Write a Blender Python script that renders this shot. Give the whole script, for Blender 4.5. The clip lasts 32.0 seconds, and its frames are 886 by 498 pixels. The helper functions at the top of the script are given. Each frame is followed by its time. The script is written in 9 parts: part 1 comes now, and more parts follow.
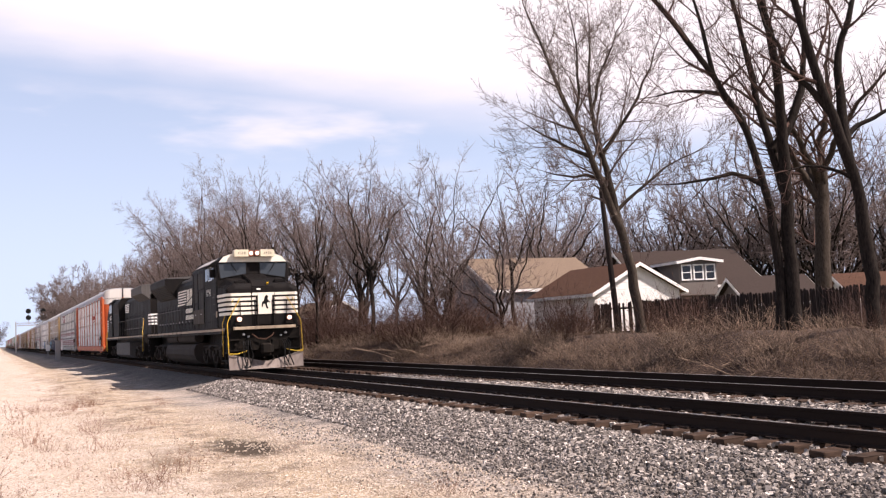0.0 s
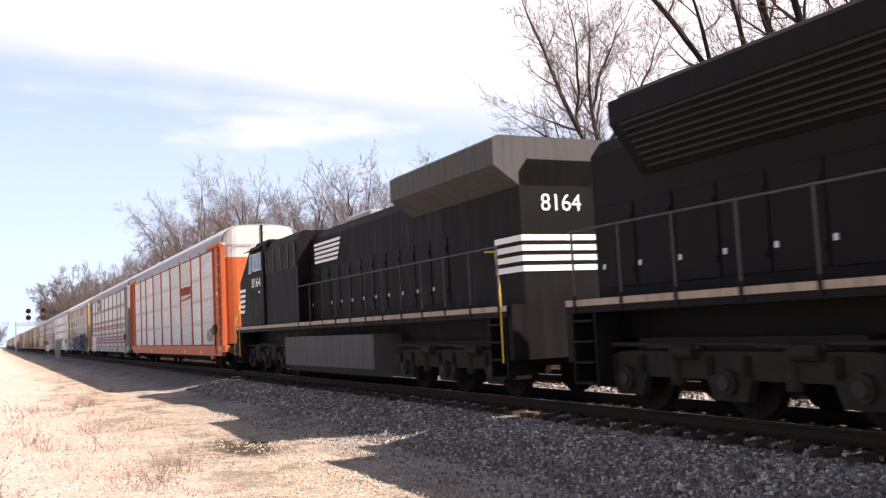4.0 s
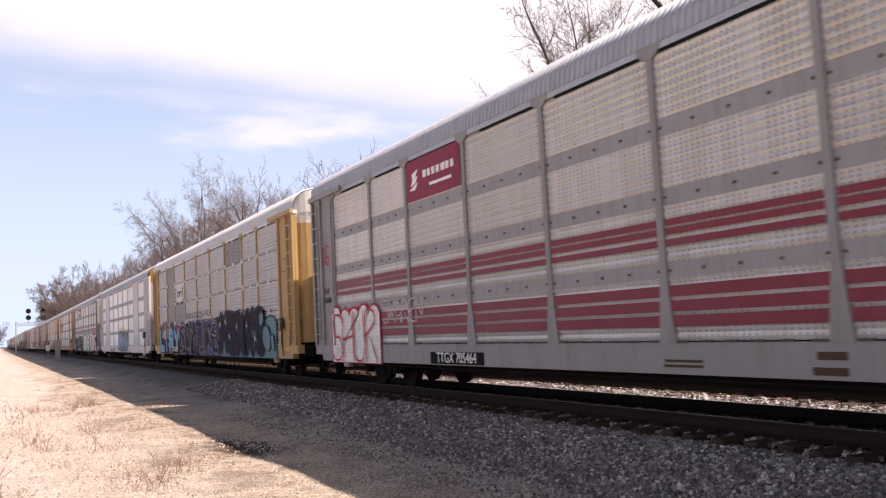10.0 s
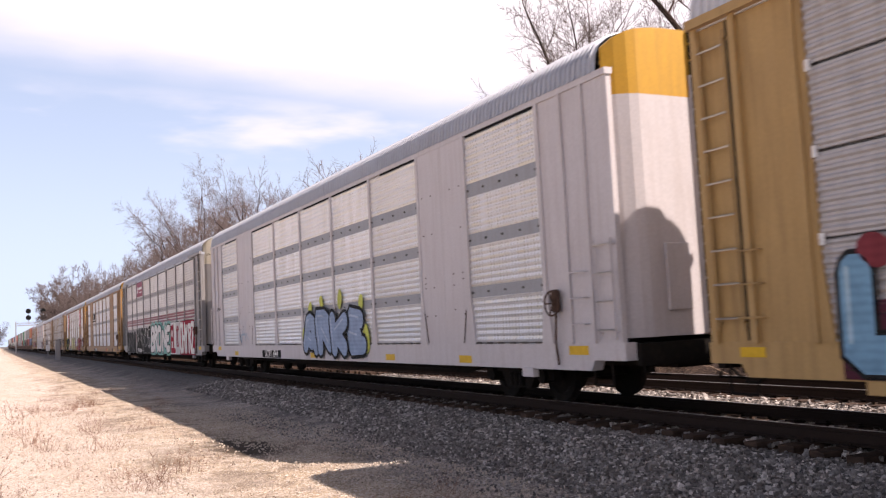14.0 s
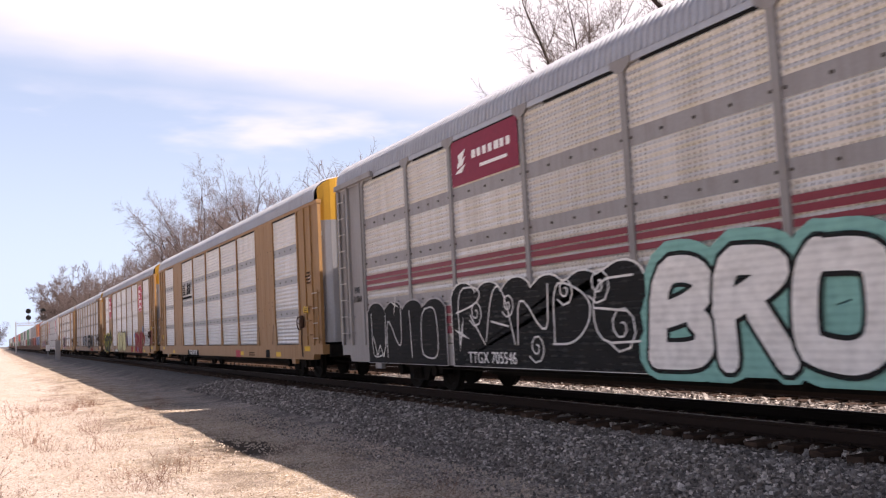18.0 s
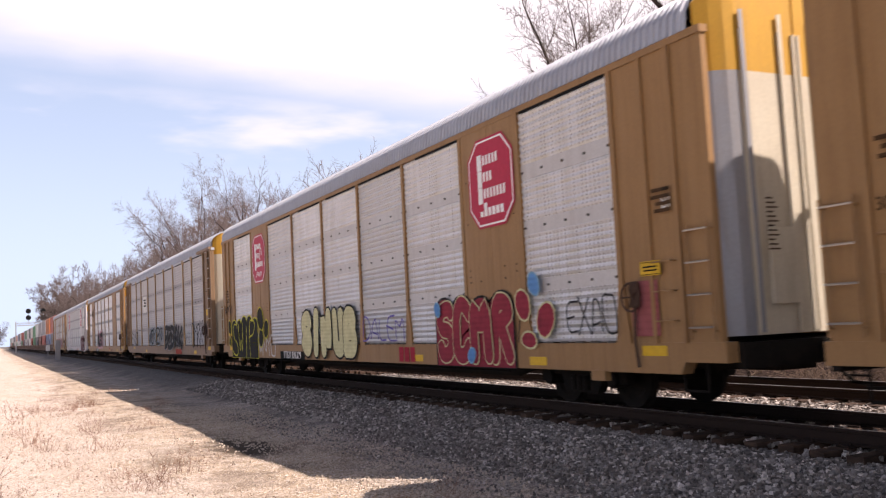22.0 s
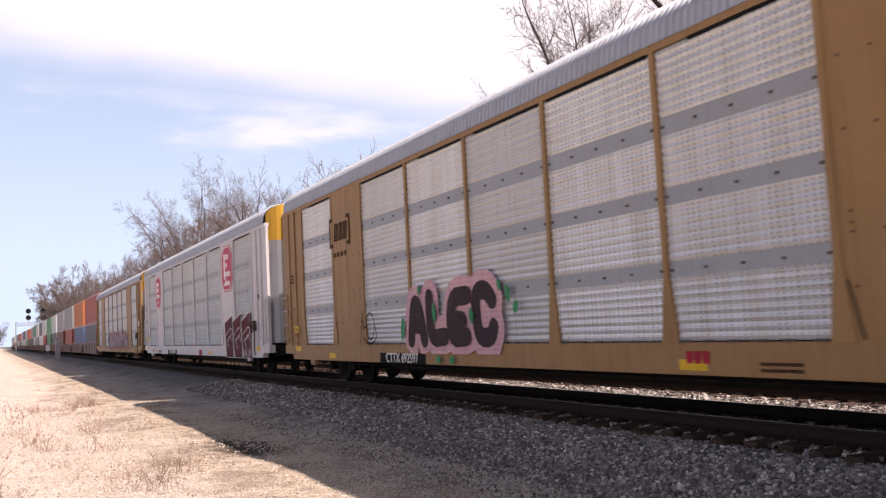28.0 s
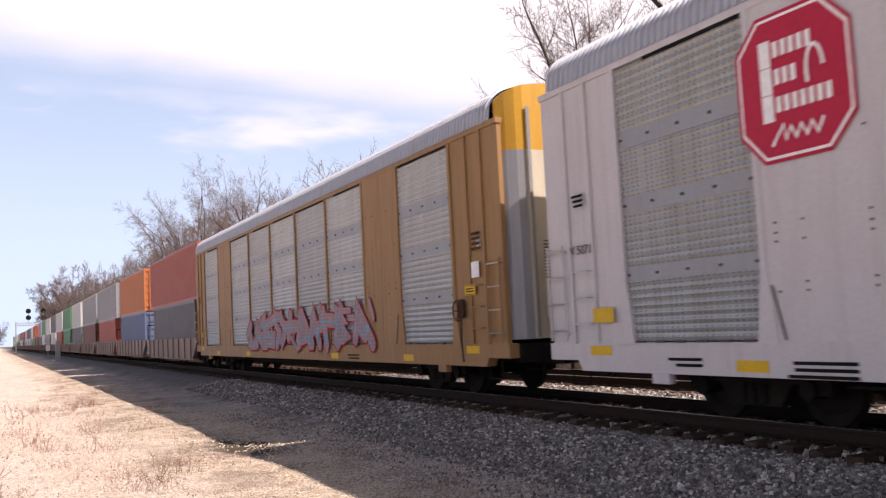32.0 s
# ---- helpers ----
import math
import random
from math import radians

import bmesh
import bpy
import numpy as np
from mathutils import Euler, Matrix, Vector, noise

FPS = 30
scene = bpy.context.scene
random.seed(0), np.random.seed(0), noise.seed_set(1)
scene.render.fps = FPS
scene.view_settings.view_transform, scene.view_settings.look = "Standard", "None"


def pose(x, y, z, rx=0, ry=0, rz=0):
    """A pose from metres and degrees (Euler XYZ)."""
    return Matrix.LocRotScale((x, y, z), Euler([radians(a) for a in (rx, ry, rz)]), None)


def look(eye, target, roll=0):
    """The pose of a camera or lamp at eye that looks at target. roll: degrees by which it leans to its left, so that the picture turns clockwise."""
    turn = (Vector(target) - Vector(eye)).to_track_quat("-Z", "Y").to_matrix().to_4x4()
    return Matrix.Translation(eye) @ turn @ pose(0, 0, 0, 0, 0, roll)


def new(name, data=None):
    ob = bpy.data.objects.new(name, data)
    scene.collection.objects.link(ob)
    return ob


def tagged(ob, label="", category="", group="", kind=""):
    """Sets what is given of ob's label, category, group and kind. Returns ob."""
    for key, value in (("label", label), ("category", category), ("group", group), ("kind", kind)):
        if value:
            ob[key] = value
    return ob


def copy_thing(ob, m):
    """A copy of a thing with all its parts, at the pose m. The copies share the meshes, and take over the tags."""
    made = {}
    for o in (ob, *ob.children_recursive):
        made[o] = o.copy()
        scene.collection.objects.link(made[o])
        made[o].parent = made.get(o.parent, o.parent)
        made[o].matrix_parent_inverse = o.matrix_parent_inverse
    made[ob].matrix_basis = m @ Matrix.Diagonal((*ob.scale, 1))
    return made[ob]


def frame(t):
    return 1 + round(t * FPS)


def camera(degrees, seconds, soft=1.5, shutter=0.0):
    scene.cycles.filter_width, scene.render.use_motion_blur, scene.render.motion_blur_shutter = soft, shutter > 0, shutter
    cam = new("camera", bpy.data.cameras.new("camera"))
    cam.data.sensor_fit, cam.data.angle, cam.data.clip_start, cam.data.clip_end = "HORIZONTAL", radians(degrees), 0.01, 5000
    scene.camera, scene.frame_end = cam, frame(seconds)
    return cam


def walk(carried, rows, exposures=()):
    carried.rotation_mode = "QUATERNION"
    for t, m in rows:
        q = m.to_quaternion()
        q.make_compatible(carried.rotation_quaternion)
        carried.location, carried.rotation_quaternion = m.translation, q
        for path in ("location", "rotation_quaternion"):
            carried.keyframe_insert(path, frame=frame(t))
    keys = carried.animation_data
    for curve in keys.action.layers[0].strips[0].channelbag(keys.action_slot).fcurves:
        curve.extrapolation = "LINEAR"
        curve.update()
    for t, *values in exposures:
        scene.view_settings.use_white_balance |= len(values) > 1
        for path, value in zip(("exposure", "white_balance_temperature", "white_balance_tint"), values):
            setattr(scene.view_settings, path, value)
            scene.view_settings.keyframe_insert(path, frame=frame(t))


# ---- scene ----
# ---------------------------------------------------------------- camera
D = 9.70          # middle of the near track; rail tops lie at z = 0
D2 = 13.89        # middle of the far track
SPEED = 11.107    # metres a second, towards -y
EYE = pose(0, 0, 1.454, 94.77, 2.87, -26.27)
cam = camera(52.2, 32.0, soft=1.25, shutter=0.18)
walk(cam, [(0.0, EYE), (32.0, EYE)], exposures=[(0.0, 0.25, 6650, 24), (2.1, 0.25, 6650, 24), (2.7, 0.46, 6600, 20), (3.6, 0.50, 6600, 20), (5.0, 0.46, 6600, 22), (5.9, 0.33, 6650, 24), (32.0, 0.33, 6650, 24)])

# ---------------------------------------------------------------- light
SUN = Vector((0.68, -0.63, 1.0)).normalized()
sun = new("sun", bpy.data.lights.new("sun", "SUN"))
sun.data.energy, sun.data.angle, sun.data.color = 7.4, radians(0.55), (1.0, 0.93, 0.82)
sun.matrix_basis = look((40, -40, 60), Vector((40, -40, 60)) - SUN)


def make_world():
    world = bpy.data.worlds.new("sky")
    scene.world = world
    world.use_nodes = True
    nt = world.node_tree
    nt.nodes.clear()
    N, L = nt.nodes.new, nt.links.new
    sky = N("ShaderNodeTexSky")
    sky.sky_type, sky.sun_disc = "NISHITA", False
    sky.sun_elevation = math.asin(SUN.z)
    sky.sun_rotation = math.atan2(SUN.x, SUN.y)
    sky.air_density, sky.dust_density, sky.ozone_density = 1.0, 1.2, 1.5
    co = N("ShaderNodeTexCoord")
    mp = N("ShaderNodeMapping")
    mp.inputs["Rotation"].default_value = (0, 0, radians(26))
    mp.inputs["Scale"].default_value = (1.0, 1.0, 4.2)
    L(co.outputs["Generated"], mp.inputs["Vector"])
    n1 = N("ShaderNodeTexNoise")
    n1.inputs["Scale"].default_value, n1.inputs["Detail"].default_value, n1.inputs["Roughness"].default_value = 2.1, 6, 0.5
    L(mp.outputs[0], n1.inputs["Vector"])
    sep = N("ShaderNodeSeparateXYZ")
    L(co.outputs["Generated"], sep.inputs[0])
    # a bank of thin cloud high up, falling to the east, and a broken strip below it
    def op(kind, *v):
        m = N("ShaderNodeMath"); m.operation = kind
        for i, q in enumerate(v):
            if hasattr(q, "is_output"):
                L(q, m.inputs[i])
            else:
                m.inputs[i].default_value = q
        return m.outputs[0]
    def soft(v, lo, hi, a=0.0, b=1.0):
        r = N("ShaderNodeMapRange"); r.interpolation_type = "SMOOTHSTEP"
        for key, q in (("From Min", lo), ("From Max", hi), ("To Min", a), ("To Max", b)):
            r.inputs[key].default_value = q
        L(v, r.inputs["Value"])
        return r.outputs[0]
    u = op("SUBTRACT", op("MULTIPLY", sep.outputs["X"], 0.144), op("MULTIPLY", sep.outputs["Y"], 0.071))
    h = op("ADD", sep.outputs["Z"], u)
    h = op("ADD", h, op("MULTIPLY", op("SUBTRACT", n1.outputs["Fac"], 0.5), 0.13))
    high = op("MULTIPLY", soft(h, 0.205, 0.285), soft(sep.outputs["Z"], 0.38, 0.62, 1.0, 0.0))
    n2 = N("ShaderNodeTexNoise")
    n2.inputs["Scale"].default_value, n2.inputs["Detail"].default_value = 4.2, 5
    L(mp.outputs[0], n2.inputs["Vector"])
    strip = op("MULTIPLY", soft(op("ABSOLUTE", op("SUBTRACT", op("ADD", sep.outputs["Z"], op("MULTIPLY", u, 0.25)), 0.208)), 0.0, 0.055, 1.0, 0.0), soft(n2.outputs["Fac"], 0.46, 0.66))
    cover = op("MAXIMUM", high, op("MULTIPLY", strip, 0.75))
    haze = op("MULTIPLY", soft(sep.outputs["Z"], 0.0, 0.30, 0.95, 0.60), soft(sep.outputs["Z"], 0.33, 0.55, 1.0, 0.0))
    mixa = N("ShaderNodeMix"); mixa.data_type = "RGBA"
    L(haze, mixa.inputs["Factor"]); L(sky.outputs[0], mixa.inputs["A"])
    mixa.inputs["B"].default_value = (7.7, 9.7, 12.2, 1)
    mix2 = N("ShaderNodeMix"); mix2.data_type = "RGBA"
    L(cover, mix2.inputs["Factor"]); L(mixa.outputs["Result"], mix2.inputs["A"])
    mix2.inputs["B"].default_value = (11.6, 11.3, 11.4, 1)
    bg = N("ShaderNodeBackground")
    bg.inputs["Strength"].default_value = 0.08
    L(mix2.outputs["Result"], bg.inputs["Color"])
    out = N("ShaderNodeOutputWorld")
    L(bg.outputs[0], out.inputs[0])


make_world()


# ---------------------------------------------------------------- materials
def nodes_of(name):
    m = bpy.data.materials.new(name)
    m.use_nodes = True
    nt = m.node_tree
    return m, nt, nt.nodes["Principled BSDF"], nt.nodes.new, nt.links.new


def noise_tex(N, L, scale, detail=5, rough=0.6, vec=None):
    n = N("ShaderNodeTexNoise")
    n.inputs["Scale"].default_value, n.inputs["Detail"].default_value, n.inputs["Roughness"].default_value = scale, detail, rough
    if vec is not None:
        L(vec, n.inputs["Vector"])
    return n


def ramp_tex(N, L, fac, stops):
    r = N("ShaderNodeValToRGB")
    while len(r.color_ramp.elements) < len(stops):
        r.color_ramp.elements.new(0.5)
    for e, (p, c) in zip(r.color_ramp.elements, stops):
        e.position, e.color = p, (*c, 1)
    L(fac, r.inputs["Fac"])
    return r


def mixed(N, L, fac, a, b, mode="MIX"):
    m = N("ShaderNodeMix")
    m.data_type, m.blend_type = "RGBA", mode
    for key, v in (("Factor", fac), ("A", a), ("B", b)):
        if hasattr(v, "is_output"):
            L(v, m.inputs[key])
        else:
            m.inputs[key].default_value = v if key == "Factor" else (*v, 1)
    return m.outputs["Result"]


def mapped(N, L, src, lo, hi, a=0.0, b=1.0):
    m = N("ShaderNodeMapRange")
    m.inputs["From Min"].default_value, m.inputs["From Max"].default_value = lo, hi
    m.inputs["To Min"].default_value, m.inputs["To Max"].default_value = a, b
    L(src, m.inputs["Value"])
    return m.outputs[0]


def maths(N, L, op, a, b=None, c=None):
    m = N("ShaderNodeMath")
    m.operation = op
    for i, v in enumerate((a, b, c)):
        if v is None:
            continue
        if hasattr(v, "is_output"):
            L(v, m.inputs[i])
        else:
            m.inputs[i].default_value = v
    return m.outputs[0]


def bump(N, L, bsdf, height, strength, dist=0.02):
    b = N("ShaderNodeBump")
    b.inputs["Strength"].default_value, b.inputs["Distance"].default_value = strength, dist
    L(height, b.inputs["Height"])
    L(b.outputs[0], bsdf.inputs["Normal"])


def dusty(bsdf, weight):
    """A pale lilac sheen at a slant that imitates haze over distant cars."""
    bsdf.inputs["Sheen Weight"].default_value, bsdf.inputs["Sheen Roughness"].default_value = weight, 0.45
    bsdf.inputs["Sheen Tint"].default_value = (0.93, 0.88, 0.92, 1)


def paint(name, col, rough=0.55, dirt=(0.12, 0.09, 0.07), amount=0.45, metal=0.0, streak=True, grain=24.0):
    """Weathered paint: broad fading, streaks that run down, fine grain."""
    m, nt, s, N, L = nodes_of(name)
    co = N("ShaderNodeTexCoord").outputs["Object"]
    oi = N("ShaderNodeObjectInfo")
    shift = N("ShaderNodeVectorMath"); shift.operation = "ADD"
    L(co, shift.inputs[0])
    mul = maths(N, L, "MULTIPLY", oi.outputs["Random"], 37.0)
    comb = N("ShaderNodeCombineXYZ")
    for k in "XYZ":
        L(mul, comb.inputs[k])
    L(comb.outputs[0], shift.inputs[1])
    big = noise_tex(N, L, 1.1, 4, 0.6, shift.outputs[0])
    mp = N("ShaderNodeMapping")
    mp.inputs["Scale"].default_value = (7, 7, 0.55) if streak else (5, 5, 5)
    L(shift.outputs[0], mp.inputs["Vector"])
    run = noise_tex(N, L, 1.0, 5, 0.65, mp.outputs[0])
    fine = noise_tex(N, L, grain, 3, 0.6, shift.outputs[0])
    f1 = mapped(N, L, big.outputs["Fac"], 0.4, 0.75, 0, amount * 0.7)
    f2 = mapped(N, L, run.outputs["Fac"], 0.48, 0.8, 0, amount)
    dark = tuple(c * 0.8 for c in col)
    light = tuple(min(1, c * 1.12) for c in col)
    c0 = mixed(N, L, fine.outputs["Fac"], dark, light)
    c1 = mixed(N, L, f1, c0, tuple(0.5 * (a + b) for a, b in zip(col, dirt)))
    c2 = mixed(N, L, f2, c1, dirt)
    L(c2, s.inputs["Base Color"])
    L(mapped(N, L, run.outputs["Fac"], 0.3, 0.8, rough - 0.1, min(1, rough + 0.25)), s.inputs["Roughness"])
    s.inputs["Metallic"].default_value = metal
    s.inputs["Specular IOR Level"].default_value = 0.25
    dusty(s, 0.16 if max(col) > 0.1 else 0.0)
    bump(N, L, s, fine.outputs["Fac"], 0.12, 0.004)
    return m


def plain(name, col, rough=0.6, metal=0.0, scale=14.0, vary=0.25):
    m, nt, s, N, L = nodes_of(name)
    co = N("ShaderNodeTexCoord").outputs["Object"]
    n = noise_tex(N, L, scale, 4, 0.6, co)
    L(mixed(N, L, n.outputs["Fac"], tuple(c * (1 - vary) for c in col), tuple(min(1, c * (1 + vary)) for c in col)), s.inputs["Base Color"])
    s.inputs["Roughness"].default_value, s.inputs["Metallic"].default_value = rough, metal
    s.inputs["Specular IOR Level"].default_value = 0.15 if rough > 0.45 else 0.4
    bump(N, L, s, n.outputs["Fac"], 0.15, 0.005)
    return m


def perforated(name, col, hole, dirt, amount=0.5):
    """Galvanised rack screen: rows of small punched holes, patchy dirt, cream stripes for light coming through, each
    sheet a little different.
    """
    m, nt, s, N, L = nodes_of(name)
    co = N("ShaderNodeTexCoord").outputs["Object"]
    oi = N("ShaderNodeObjectInfo")
    sep = N("ShaderNodeSeparateXYZ")
    L(co, sep.inputs[0])
    # short slots in upright columns, some columns bolder than others
    along = maths(N, L, "MULTIPLY", sep.outputs["Y"], 9.3)
    fz = maths(N, L, "FRACT", maths(N, L, "MULTIPLY", sep.outputs["Z"], 17.0))
    hz = maths(N, L, "LESS_THAN", maths(N, L, "ABSOLUTE", maths(N, L, "SUBTRACT", fz, 0.5)), 0.27)
    col_ = maths(N, L, "LESS_THAN", maths(N, L, "ABSOLUTE", maths(N, L, "SUBTRACT", maths(N, L, "FRACT", along), 0.5)), 0.14)
    wn = N("ShaderNodeTexWhiteNoise"); wn.noise_dimensions = "2D"
    cell = N("ShaderNodeCombineXYZ")
    L(maths(N, L, "FLOOR", along), cell.inputs["X"]); L(maths(N, L, "MULTIPLY", oi.outputs["Random"], 91.0), cell.inputs["Y"])
    L(cell.outputs[0], wn.inputs["Vector"])
    holes = maths(N, L, "MULTIPLY", maths(N, L, "MULTIPLY", col_, hz), mapped(N, L, wn.outputs["Value"], 0.05, 0.6, 0.3, 1.0))
    mp = N("ShaderNodeMapping"); mp.inputs["Scale"].default_value = (3, 3, 0.5)
    L(co, mp.inputs["Vector"])
    four = N("ShaderNodeTexNoise"); four.noise_dimensions = "4D"
    four.inputs["Scale"].default_value, four.inputs["Detail"].default_value = 1.2, 6
    L(mp.outputs[0], four.inputs["Vector"])
    L(maths(N, L, "MULTIPLY", oi.outputs["Random"], 50), four.inputs["W"])
    tone = mixed(N, L, oi.outputs["Random"], tuple(c * 0.80 for c in col), tuple(min(1, c * 1.14) for c in col))
    # cream stripes: daylight coming through the screen, painted into its tone
    line = maths(N, L, "FRACT", maths(N, L, "MULTIPLY", sep.outputs["Z"], 6.1))
    worn = maths(N, L, "MULTIPLY", maths(N, L, "LESS_THAN", line, 0.30), mapped(N, L, four.outputs["Fac"], 0.40, 0.62, 0.0, 0.6))
    tone = mixed(N, L, worn, tone, tuple(c * f for c, f in zip(col, (1.04, 0.98, 0.74))))
    c1 = mixed(N, L, mapped(N, L, four.outputs["Fac"], 0.42, 0.78, 0, amount), tone, dirt)
    c2 = mixed(N, L, maths(N, L, "MULTIPLY", holes, 0.9), c1, hole)
    L(c2, s.inputs["Base Color"])
    s.inputs["Roughness"].default_value, s.inputs["Metallic"].default_value = 0.40, 0.28
    dusty(s, 0.20)
    return m


def ground_mat():
    m, nt, s, N, L = nodes_of("ground")
    co = N("ShaderNodeTexCoord").outputs["Object"]
    sep = N("ShaderNodeSeparateXYZ"); L(co, sep.inputs[0])
    wob = noise_tex(N, L, 0.35, 5, 0.6, co)
    wob2 = noise_tex(N, L, 2.2, 4, 0.6, co)
    x = maths(N, L, "ADD", sep.outputs["X"], mapped(N, L, wob.outputs["Fac"], 0.25, 0.75, -0.9, 0.9))
    x = maths(N, L, "ADD", x, mapped(N, L, wob2.outputs["Fac"], 0.25, 0.75, -0.35, 0.35))
    grit = noise_tex(N, L, 28, 5, 0.75, co)
    vor = N("ShaderNodeTexVoronoi"); vor.inputs["Scale"].default_value = 22
    L(co, vor.inputs["Vector"])
    vor2 = N("ShaderNodeTexVoronoi"); vor2.inputs["Scale"].default_value = 9
    L(co, vor2.inputs["Vector"])
    fib = N("ShaderNodeMapping"); fib.inputs["Scale"].default_value = (9, 2.2, 4); L(co, fib.inputs["Vector"])
    straw = noise_tex(N, L, 4.0, 6, 0.7, fib.outputs[0])
    # limestone gravel drive
    g1 = ramp_tex(N, L, vor.outputs["Color"], [(0.0, (0.34, 0.29, 0.26)), (0.5, (0.54, 0.48, 0.44)), (1.0, (0.74, 0.69, 0.65))]).outputs[0]
    peb = N("ShaderNodeTexVoronoi"); peb.inputs["Scale"].default_value = 38
    L(co, peb.inputs["Vector"])
    speck = ramp_tex(N, L, peb.outputs["Color"], [(0.0, (0.17, 0.12, 0.085)), (0.35, (0.44, 0.35, 0.27)), (0.6, (0.63, 0.53, 0.44)), (1.0, (0.92, 0.85, 0.77))]).outputs[0]
    broad = noise_tex(N, L, 0.9, 6, 0.7, co)
    gravel = mixed(N, L, 0.55, mixed(N, L, mapped(N, L, grit.outputs["Fac"], 0.35, 0.7), g1, (0.38, 0.29, 0.22)), speck)
    gravel = mixed(N, L, mapped(N, L, broad.outputs["Fac"], 0.45, 0.72, 0, 0.38), gravel, mixed(N, L, mapped(N, L, grit.outputs["Fac"], 0.4, 0.65), (0.42, 0.33, 0.22), (0.20, 0.15, 0.10)))
    lane = N("ShaderNodeMapping"); lane.inputs["Scale"].default_value = (1.1, 0.16, 1.0); L(co, lane.inputs["Vector"])
    rut = noise_tex(N, L, 1.0, 6, 0.65, lane.outputs[0])
    gravel = mixed(N, L, mapped(N, L, rut.outputs["Fac"], 0.47, 0.66, 0, 0.7), gravel, mixed(N, L, mapped(N, L, peb.outputs["Color"], 0.2, 0.9), (0.26, 0.195, 0.14), (0.60, 0.50, 0.40)))
    # dry winter grass with soil
    grass = ramp_tex(N, L, straw.outputs["Fac"], [(0.3, (0.09, 0.06, 0.04)), (0.5, (0.30, 0.22, 0.14)), (0.72, (0.52, 0.42, 0.29))]).outputs[0]
    grass = mixed(N, L, mapped(N, L, peb.outputs["Color"], 0.25, 0.8, 0.1, 0.75), grass, speck)
    # crushed ballast, fines between the stones
    ball = ramp_tex(N, L, vor.outputs["Color"], [(0.0, (0.055, 0.049, 0.045)), (0.5, (0.130, 0.116, 0.106)), (0.8, (0.22, 0.196, 0.179)), (1.0, (0.42, 0.378, 0.345))]).outputs[0]
    # leaf litter and bare earth of the bank
    lit = ramp_tex(N, L, straw.outputs["Fac"], [(0.3, (0.008, 0.0046, 0.0034)), (0.52, (0.050, 0.031, 0.022)), (0.74, (0.34, 0.245, 0.185))]).outputs[0]
    yard = ramp_tex(N, L, straw.outputs["Fac"], [(0.3, (0.07, 0.07, 0.03)), (0.7, (0.20, 0.17, 0.09))]).outputs[0]
    patch = noise_tex(N, L, 0.55, 5, 0.65, co)
    pm = mapped(N, L, patch.outputs["Fac"], 0.47, 0.56)
    c = mixed(N, L, mapped(N, L, x, 1.5, 2.8), gravel, mixed(N, L, pm, gravel, grass))
    tan = mixed(N, L, mapped(N, L, peb.outputs["Color"], 0.2, 0.95, 0, 0.8), mixed(N, L, mapped(N, L, grit.outputs["Fac"], 0.35, 0.65), (0.20, 0.14, 0.085), (0.46, 0.35, 0.22)), speck)
    c = mixed(N, L, maths(N, L, "MULTIPLY", mapped(N, L, x, 2.2, 3.5), mapped(N, L, wob2.outputs["Fac"], 0.3, 0.6, 0.45, 1.0)), c, tan)
    soil = maths(N, L, "MULTIPLY", mapped(N, L, x, 2.0, 3.0), mapped(N, L, broad.outputs["Fac"], 0.46, 0.60, 0, 0.75))
    c = mixed(N, L, soil, c, mixed(N, L, mapped(N, L, grit.outputs["Fac"], 0.4, 0.65), (0.09, 0.065, 0.045), (0.26, 0.20, 0.15)))
    # fines washed down from the shoulder, grey over tan
    fines = ramp_tex(N, L, peb.outputs["Color"], [(0.0, (0.075, 0.062, 0.052)), (0.5, (0.19, 0.165, 0.145)), (1.0, (0.52, 0.475, 0.43))]).outputs[0]
    c = mixed(N, L, mapped(N, L, x, 4.3, 5.6), c, mixed(N, L, mapped(N, L, patch.outputs["Fac"], 0.4, 0.6, 0.35, 0.95), gravel, fines))
    c = mixed(N, L, mapped(N, L, x, 6.1, 7.1), c, ball)
    c = mixed(N, L, mapped(N, L, x, 16.2, 17.0), c, lit)
    c = mixed(N, L, mapped(N, L, x, 26.0, 28.0), c, yard)
    c = mixed(N, L, mapped(N, L, x, -9.0, -7.0, 1, 0), c, grass)
    # wet hollow beside the drive
    hx = maths(N, L, "MULTIPLY", maths(N, L, "SUBTRACT", maths(N, L, "ADD", sep.outputs["X"], mapped(N, L, wob2.outputs["Fac"], 0.25, 0.75, -0.25, 0.25)), 4.18), 1.9)
    hy = maths(N, L, "MULTIPLY", maths(N, L, "SUBTRACT", sep.outputs["Y"], 17.3), 0.62)
    dd = maths(N, L, "SQRT", maths(N, L, "ADD", maths(N, L, "MULTIPLY", hx, hx), maths(N, L, "MULTIPLY", hy, hy)))
    c = mixed(N, L, mapped(N, L, dd, 0.75, 1.35, 0.92, 0), c, (0.045, 0.032, 0.022))
    L(c, s.inputs["Base Color"])
    s.inputs["Roughness"].default_value = 0.95
    s.inputs["Specular IOR Level"].default_value = 0.2
    h = maths(N, L, "ADD", maths(N, L, "MULTIPLY", vor.outputs["Distance"], 0.6), grit.outputs["Fac"])
    bump(N, L, s, h, 0.7, 0.05)
    return m


